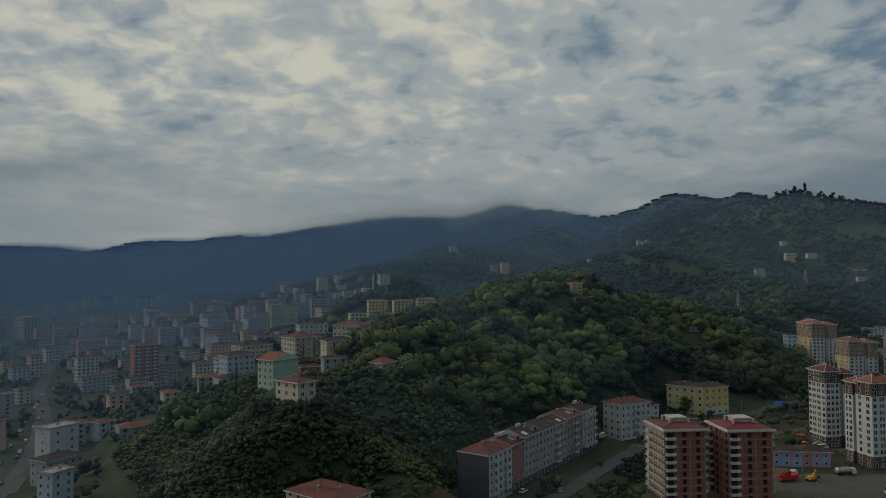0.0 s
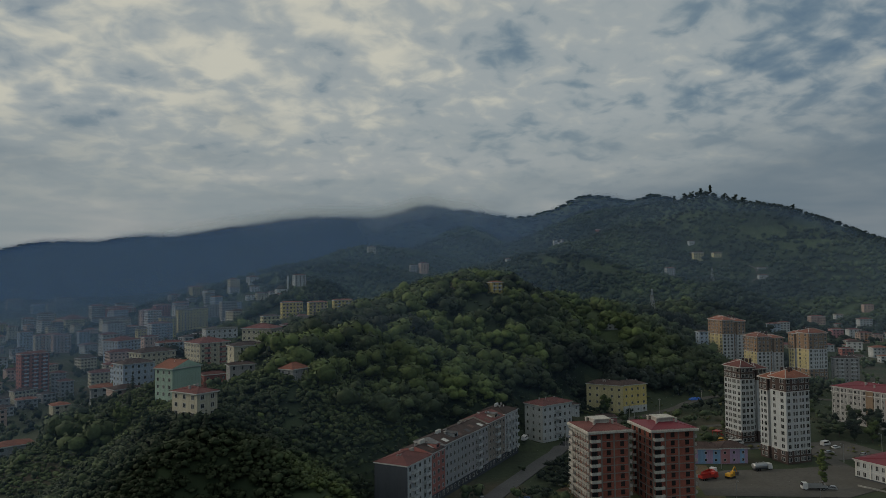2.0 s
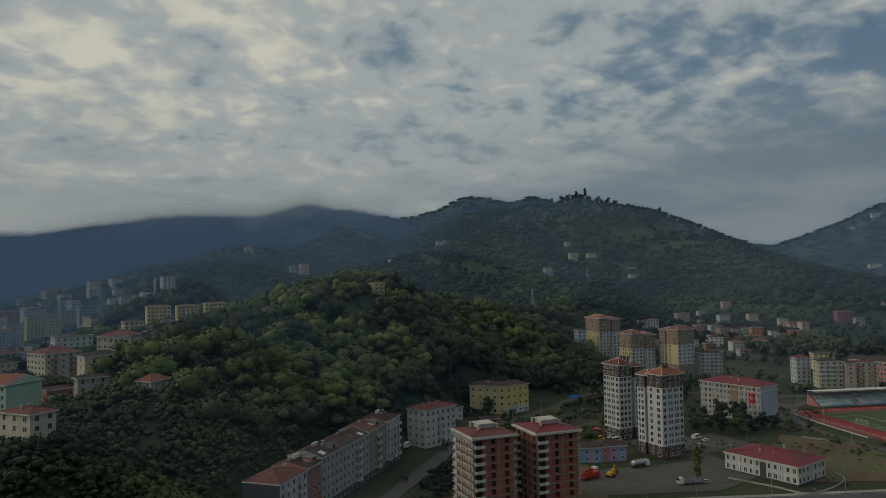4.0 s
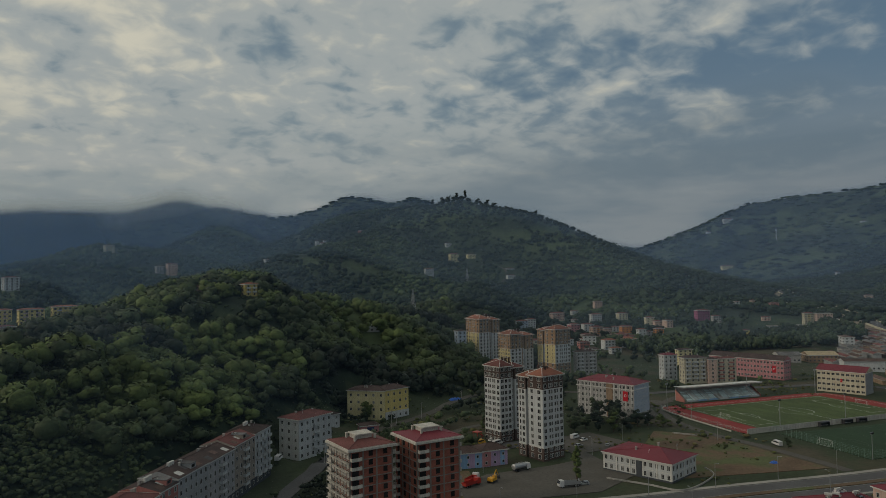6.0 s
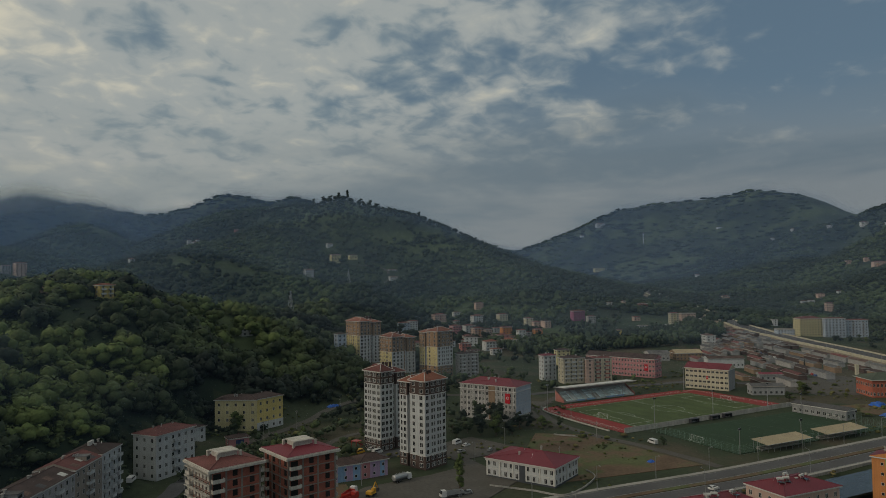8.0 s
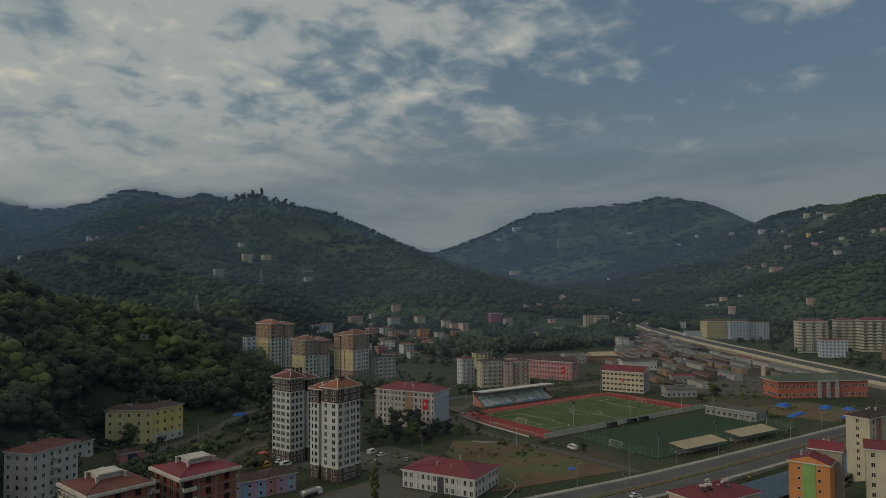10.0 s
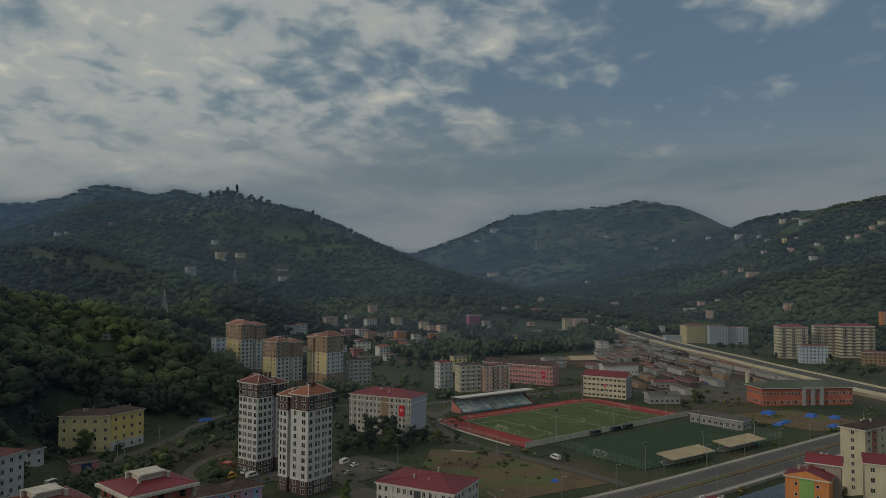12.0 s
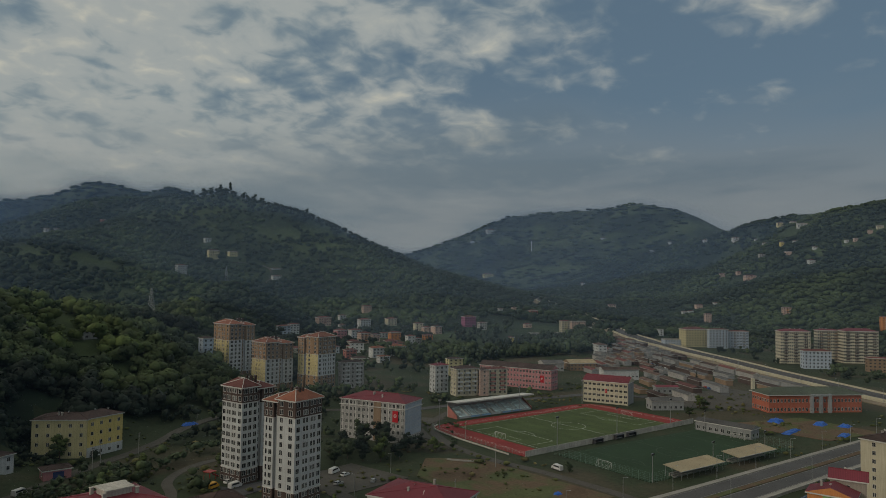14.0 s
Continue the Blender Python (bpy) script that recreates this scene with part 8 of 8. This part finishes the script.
lorry("white tanker lorry parked in the yard", 165, 290, 10, paint_white, paint_silver, "tank")
lorry("white flatbed lorry parked in the yard", 169, 262.5, 168, paint_white, paint_silver, "bed")
lorry("red tipper lorry beside the building site", 137, 281, 20, paint_red, paint_red, "bed")
lorry("red and white lorry beside the digger", 140, 286, 35, paint_white, paint_red, "bed")
digger("yellow crawler digger beside the building site", 146.5, 281.5, 30)
car("small silver car beside the flatbed lorry", 175.5, 262.0, 160, paint_silver)
for x, y, tn, kind_of, mat, text in ((218, 325, 20, "van", paint_white, "white minibus parked beside the tower"), (219, 319, 15, "car", paint_white, "white car parked beside the tower"),
                                     (210, 311, 10, "car", paint_silver, "silver car parked on the asphalt"), (222, 305, 40, "car", paint_silver, "silver car parked near the verge"),
                                     (180, 340, 25, "car", paint_white, "white car parked between the towers"), (184.5, 341, 25, "van", paint_white, "white van parked between the towers"),
                                     (179, 333, 15, "van", paint_white, "white minibus parked between the towers"), (172, 337, 20, "van", paint_yellow, "yellow minibus parked near the towers"),
                                     (30, 266, 55, "car", paint_white, "white car parked before the terrace"), (58, 316, 55, "van", paint_white, "white van parked before the terrace"),
                                     (64, 325, 55, "car", paint_silver, "silver car parked before the terrace"), (72, 337, 60, "van", paint_white, "white van parked by the white flats"),
                                     (36, 262, 35, "car", paint_dark, "dark car parked on the rough ground"), (44, 268, 80, "car", paint_silver, "silver car parked on the rough ground"),
                                     (77, 341, 60, "van", paint_white, "white pick-up parked by the white flats"), (118, 372, 30, "van", paint_white, "white van on the hostel road"),
                                     (104, 360, 40, "car", paint_dark, "dark car on the hostel road"), (290, 268, 75, "van", paint_white, "white van parked along the fence"),
                                     (500, 187, 150, "car", paint_silver, "silver car on the road bend"), (250, 210, -9, "car", paint_white, "white car driving on the main road")):
    (van if kind_of == "van" else car)(text, x, y, tn, mat)
g = random.Random(4)
for i in range(26):
    u = i / 26
    px, py = -175 - 150 * u, 260 + 320 * u
    car(g.choice(("pale car parked along the town street", "dark car parked along the town street")), px + g.choice((-3.4, 3.4)) * 1.0, py, 115, g.choice((paint_white, paint_silver, paint_dark, paint_white)), "street cars", True)
for i in range(34):
    u = g.uniform(0, 1)
    px, py = 548 + 225 * u, 315 + 225 * u
    car(g.choice(("pale car parked in the bazaar street", "dark car parked in the bazaar street")), px + g.uniform(-3, 3), py + g.uniform(-2, 2), 53, g.choice((paint_white, paint_silver, paint_dark, paint_red, paint_blue)), "bazaar cars", True)

# ---------------------------------------------------------------- poles, masts, pylons


def street_lamp(x, y, turn, h=9.0):
    t = thing("street_lamp", pose(x, y, land_at(x, y), 0, 0, turn), "grey steel street lamp beside the road", "street lamp", "street lamps")
    part("pole", Build().tube((0, 0, -0.2), (0, 0, h), 0.12, 0.07, 7), metal_grey, t)
    part("arm", Build().tube((0, 0, h - 0.05), (1.8, 0, h + 0.4), 0.05, 0.04, 5), metal_grey, t)
    part("lamp_head", Build().box(1.5, -0.14, h + 0.34, 2.2, 0.14, h + 0.48), metal_grey, t)


for i in range(13):
    u = i / 12
    x, y = 130 + 340 * u, 237.5 - 53.5 * u
    street_lamp(x + 0.9, y + 11.5, -100)
    if i % 2 == 0:
        street_lamp(x - 1.2, y - 11.5, 80)
for x, y in ((206, 296), (235, 310), (204, 331), (150, 295)):
    street_lamp(x, y, 200, 8)
for i in range(11):
    street_lamp(590 + 24 * i, 220 + 34 * i, 143, 10)


def utility_pole(x, y, h=9.5, turn=0):
    t = thing("utility_pole", pose(x, y, land_at(x, y), 0, 0, turn), "weathered pole with a crossarm for overhead lines", "utility pole", "utility poles")
    part("pole", Build().tube((0, 0, -0.3), (0, 0, h), 0.16, 0.10, 7), concrete, t)
    part("crossarm", Build().box(-1.1, -0.07, h - 0.9, 1.1, 0.07, h - 0.75), metal_dark, t)
    for k in (-0.9, 0.0, 0.9):
        part("insulator", Build().tube((k, 0, h - 0.75), (k, 0, h - 0.45), 0.06, 0.04, 6), trim_white, t)


for x, y in ((152, 394), (147, 388), (205, 420), (170, 401), (230, 436), (126, 300), (112, 318), (96, 338), (225, 264), (274, 288), (300, 330)):
    utility_pole(x, y, 9.5, 30)


def floodlight(x, y, h=16.0, turn=0):
    t = thing("floodlight_mast", pose(x, y, 0.0, 0, 0, turn), "slim grey floodlight mast beside the pitch", "floodlight mast", "floodlight masts")
    part("mast", Build().tube((0, 0, -0.2), (0, 0, h), 0.20, 0.09, 8), metal_grey, t)
    part("lamp_frame", Build().box(-1.1, -0.06, h - 0.6, 1.1, 0.06, h + 0.3), metal_grey, t)
    for k in (-0.75, 0.0, 0.75):
        part("floodlight", Build().box(k - 0.28, -0.3, h - 0.5, k + 0.28, -0.07, h + 0.2), glass, t)


for lx, ly in ((-44, -32.4), (0, -32.4), (46, -32.4), (-62, 34), (6, 44), (60, 42)):
    p = at_field(lx, ly)
    floodlight(p[0], p[1], 15, 180 if ly > 0 else 0)
for lx, ly in ((-50, -25.5), (-10, -25.5), (30, -25.5), (51, 20)):
    p = second @ Vector((lx, ly, 0))
    floodlight(p.x, p.y, 11, 0)


def pylon(label, x, y, h, w):
    t = thing("pylon", pose(x, y, land_at(x, y) - 0.5, 0, 0, 35), label, "pylon", "lattice pylons")
    for sx in (-1, 1):
        for sy in (-1, 1):
            part("leg", Build().tube((sx * w, sy * w, 0), (sx * 0.3, sy * 0.3, h * 0.96), 0.16, 0.10, 4), metal_grey, t)
    n = 9
    for k in range(n):
        b = Build()
        a, c = w * (1 - k / n * 0.93), w * (1 - (k + 1) / n * 0.93)
        z0_, z1_ = h * 0.96 * k / n, h * 0.96 * (k + 1) / n
        for i in range(4):
            q = [(-1, -1), (1, -1), (1, 1), (-1, 1)]
            (ax, ay), (bx, by) = q[i], q[(i + 1) % 4]
            b.tube((ax * a, ay * a, z0_), (bx * c, by * c, z1_), 0.07, 0.07, 3)
            b.tube((bx * a, by * a, z0_), (ax * c, ay * c, z1_), 0.07, 0.07, 3)
        part("bracing", b, metal_grey, t)
    for z, half in ((0.74, 4.2), (0.85, 3.4), (0.95, 2.6)):
        part("crossarm", Build().tube((-half, 0, h * z), (half, 0, h * z), 0.14, 0.14, 4), metal_grey, t)


pylon("grey lattice pylon on the wooded slope", 276, 655, 30, 3.0)
pylon("grey lattice pylon beside the hill track", 560, 1080, 30, 3.2)
# telephone mast across the valley
t = thing("radio_mast", pose(2350, 1900, land_at(2350, 1900), 0, 0, 0), "white radio mast on the far hillside", "mast")
part("mast", Build().tube((0, 0, -2), (0, 0, 42), 1.4, 0.8, 8), trim_white, t)
part("aerial_drum", Build().tube((0, 0, 34), (0, 0, 38), 2.2, 2.2, 8), trim_white, t)

# minaret and dome of the mosque
mz = land_at(-92, 835)
t = thing("mosque", pose(-92, 835, mz, 0, 0, 20), "small white mosque with one slender minaret", "mosque")
part("prayer_hall", Build().box(-6, -6, -3, 6, 6, 6), white_p, t)
b = Build()
for k in range(6):
    a0, a1 = k * math.pi / 12, (k + 1) * math.pi / 12
    b.tube((0, 0, 6 + 4.5 * math.sin(a0)), (0, 0, 6 + 4.5 * math.sin(a1)), 5.2 * math.cos(a0), 5.2 * math.cos(a1) + 0.02, 14)
part("dome", b, sheet_grey, t)
minaret = part("minaret", Build().tube((8, 0, -2), (8, 0, 21), 1.1, 0.9, 10), white_p, t)
part("balcony_ring", Build().tube((8, 0, 15), (8, 0, 16), 1.7, 1.7, 10), white_p, minaret)
part("spire", Build().tube((8, 0, 21), (8, 0, 26), 1.0, 0.05, 10), sheet_grey, minaret)

# slim minaret of the lower town
mx_, my_ = -402, 720
t = thing("minaret", pose(mx_, my_, land_at(mx_, my_), 0, 0, 0), "tall slender grey minaret in the lower town", "minaret")
part("shaft", Build().tube((0, 0, -2), (0, 0, 40), 1.4, 1.1, 10), pale_concrete, t)
part("balcony_ring", Build().tube((0, 0, 30), (0, 0, 31.2), 2.1, 2.1, 10), pale_concrete, t)
part("spire", Build().tube((0, 0, 40), (0, 0, 48), 1.2, 0.05, 10), sheet_grey, t)

# ---------------------------------------------------------------- loose things


def heap(label, x, y, rx, ry, h, mat, name="tarpaulin", category="tarpaulin", seed=1):
    """A rumpled sheet over a pile."""
    q = random.Random(seed)
    n, m_ = 9, 7
    b = Build()
    z = land_at(x, y) + 0.18
    for j in range(m_):
        for i in range(n):
            u, v = i / (n - 1) * 2 - 1, j / (m_ - 1) * 2 - 1
            k = max(0.0, 1 - max(abs(u), abs(v)) ** 3)
            b.v.append((x + u * rx + q.uniform(-0.2, 0.2), y + v * ry + q.uniform(-0.2, 0.2), z + h * k * q.uniform(0.6, 1.1)))
    for j in range(m_ - 1):
        for i in range(n - 1):
            b.f.append((j * n + i, j * n + i + 1, j * n + n + i + 1, j * n + n + i))
            b.m.append(0)
    return alone(name, b, mat, label, category, "tarpaulins")


for i, (x, y, rx, ry, h) in enumerate(((468, 245, 5, 3.5, 2.2), (479, 225, 5, 3, 1.8), (484, 214, 4, 3, 1.5), (446, 229, 10, 2.2, 1.2), (458, 207, 6, 2.0, 1.2), (263, 248, 1.6, 1.2, 0.9), (210, 438, 4, 2, 1.5), (60, 268, 2, 1.2, 0.6))):
    heap("rumpled bright blue tarpaulin over building material", x, y, rx, ry, h, tarp, seed=i)
for i, (x, y) in enumerate(((462, 232), (472, 210), (455, 250))):
    heap("low heap of brown earth on the bare plot", x, y, 4, 3, 1.4, dirt, "earth_heap", "earth heap", 20 + i)
playground = thing("playground_frame", pose(176, 347, land_at(176, 347), 0, 0, 20), "red climbing frame in the playground", "playground")
for k in range(4):
    part("post", Build().tube((k % 2 * 3, k // 2 * 3, 0), (k % 2 * 3, k // 2 * 3, 3.2), 0.1, 0.1, 6), paint_red, playground)
part("roof", Build().box(-0.3, -0.3, 3.0, 3.3, 3.3, 3.2), paint_red, playground)
part("slide", Build().tube((3, 1.5, 1.8), (6, 1.5, 0.2), 0.35, 0.35, 6), paint_red, playground)

# trees that stand out on the crest of the main hill
for i, (x, y, h, r_) in enumerate(((812, 1560, 26, 5), (795, 1572, 18, 7), (780, 1585, 16, 7), (768, 1600, 17, 8), (750, 1612, 20, 6), (735, 1630, 13, 6), (835, 1535, 15, 8), (850, 1520, 16, 9), (862, 1505, 14, 8),
                                  (930, 1255, 15, 8), (936, 1225, 16, 9), (920, 1300, 14, 7), (905, 1390, 14, 7), (940, 1150, 15, 8), (700, 1880, 14, 7), (690, 1920, 14, 6), (680, 1950, 15, 7))):
    tree("lone tree on the crest of the main hill", x, y, h, r_, leaf_far, i == 0, 300 + i, "crest trees")

# ---------------------------------------------------------------- aerial haze painted on see-through tinted sheets across the valley, denser far off
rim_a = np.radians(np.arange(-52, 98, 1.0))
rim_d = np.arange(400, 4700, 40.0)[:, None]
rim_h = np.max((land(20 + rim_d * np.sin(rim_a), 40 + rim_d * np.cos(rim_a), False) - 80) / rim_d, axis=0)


def veil_tint(amount, tint):
    """See-through tint for haze and cloud sheets; the mesh's own 'wisp' thins it out at its edges."""
    m = bpy.data.materials.new("haze_cloud_veil")
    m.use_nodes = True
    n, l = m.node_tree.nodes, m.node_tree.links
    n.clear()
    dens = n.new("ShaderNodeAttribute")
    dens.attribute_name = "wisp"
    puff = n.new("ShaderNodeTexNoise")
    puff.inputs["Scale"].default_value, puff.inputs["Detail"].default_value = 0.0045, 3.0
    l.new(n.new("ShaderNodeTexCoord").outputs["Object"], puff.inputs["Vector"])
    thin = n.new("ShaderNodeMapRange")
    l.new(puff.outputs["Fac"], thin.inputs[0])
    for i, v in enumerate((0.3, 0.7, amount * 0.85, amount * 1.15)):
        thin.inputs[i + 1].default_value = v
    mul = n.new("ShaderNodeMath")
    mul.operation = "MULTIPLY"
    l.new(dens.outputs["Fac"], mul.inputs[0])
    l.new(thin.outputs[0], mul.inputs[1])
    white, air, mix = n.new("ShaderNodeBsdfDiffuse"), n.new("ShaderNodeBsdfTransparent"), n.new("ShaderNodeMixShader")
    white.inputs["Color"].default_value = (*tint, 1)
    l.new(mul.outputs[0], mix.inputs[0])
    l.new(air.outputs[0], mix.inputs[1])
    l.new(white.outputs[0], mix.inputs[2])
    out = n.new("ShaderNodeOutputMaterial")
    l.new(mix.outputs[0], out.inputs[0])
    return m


# one upright haze sheet; the blue air light is put into its tint
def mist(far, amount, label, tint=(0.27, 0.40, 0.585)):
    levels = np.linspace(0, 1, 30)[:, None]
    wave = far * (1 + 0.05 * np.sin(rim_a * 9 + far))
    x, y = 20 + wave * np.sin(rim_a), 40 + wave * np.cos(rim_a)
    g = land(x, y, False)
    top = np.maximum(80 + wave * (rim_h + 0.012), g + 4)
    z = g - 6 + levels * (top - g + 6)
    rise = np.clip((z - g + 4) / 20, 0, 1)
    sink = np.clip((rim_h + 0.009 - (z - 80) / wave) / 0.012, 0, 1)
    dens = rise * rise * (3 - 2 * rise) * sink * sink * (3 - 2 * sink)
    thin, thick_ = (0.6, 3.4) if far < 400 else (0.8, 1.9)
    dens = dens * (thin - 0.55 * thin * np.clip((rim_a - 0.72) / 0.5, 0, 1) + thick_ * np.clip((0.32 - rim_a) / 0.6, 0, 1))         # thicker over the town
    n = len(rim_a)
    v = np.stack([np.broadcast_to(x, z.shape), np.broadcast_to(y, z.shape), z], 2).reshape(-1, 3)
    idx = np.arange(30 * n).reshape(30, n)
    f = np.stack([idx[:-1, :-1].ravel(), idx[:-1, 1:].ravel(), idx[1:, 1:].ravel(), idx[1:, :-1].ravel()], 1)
    me = quick_mesh("mist", v, f, [veil_tint(amount, tint)], True)
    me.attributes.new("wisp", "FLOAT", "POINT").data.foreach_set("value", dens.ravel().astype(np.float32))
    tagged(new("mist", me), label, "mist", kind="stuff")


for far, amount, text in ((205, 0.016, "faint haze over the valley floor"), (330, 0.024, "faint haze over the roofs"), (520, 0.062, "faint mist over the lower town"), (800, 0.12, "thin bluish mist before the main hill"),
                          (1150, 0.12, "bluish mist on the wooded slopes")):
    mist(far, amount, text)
mist(1550, 0.14, "bluish painted haze sheet in the side valley", (0.16, 0.28, 0.53))
mist(2100, 0.30, "deep blue painted haze sheet before the far ridges", (0.12, 0.22, 0.47))

# the cloud bank that rests on the far range
levels = np.linspace(0, 1, 40)[:, None]
cap = (rim_a > radians(-24)) & (rim_a < radians(13))
ca, ch = rim_a[cap], rim_h[cap]
tilt = ch - 0.045 + levels * 0.14
x, y = 20 + 2750 * np.sin(ca), 40 + 2750 * np.cos(ca)
deg = np.degrees(ca)
ends = np.clip((deg + 20) / 10, 0, 1) * np.clip((12 - deg) / 6, 0, 1)
wav = 0.006 * np.sin(ca * 37) + 0.004 * np.sin(ca * 83 + 1)
under = np.clip((tilt - ch + 0.026 + wav) / 0.030, 0, 1)
over_ = np.clip((0.026 - (tilt - ch)) / 0.022, 0, 1)
dens = ends * under * under * (3 - 2 * under) * over_ * over_ * (3 - 2 * over_)
n = len(ca)
v = np.stack([np.broadcast_to(x, tilt.shape), np.broadcast_to(y, tilt.shape), 80 + 2750 * tilt], 2).reshape(-1, 3)
idx = np.arange(40 * n).reshape(40, n)
f = np.stack([idx[:-1, :-1].ravel(), idx[:-1, 1:].ravel(), idx[1:, 1:].ravel(), idx[1:, :-1].ravel()], 1)
me = quick_mesh("cloud_bank", v, f, [veil_tint(0.62, (0.95, 0.98, 0.95))], True)
me.attributes.new("wisp", "FLOAT", "POINT").data.foreach_set("value", dens.ravel().astype(np.float32))
tagged(new("cloud_bank", me), "grey cloud bank resting on the far ridge", "cloud", kind="stuff")
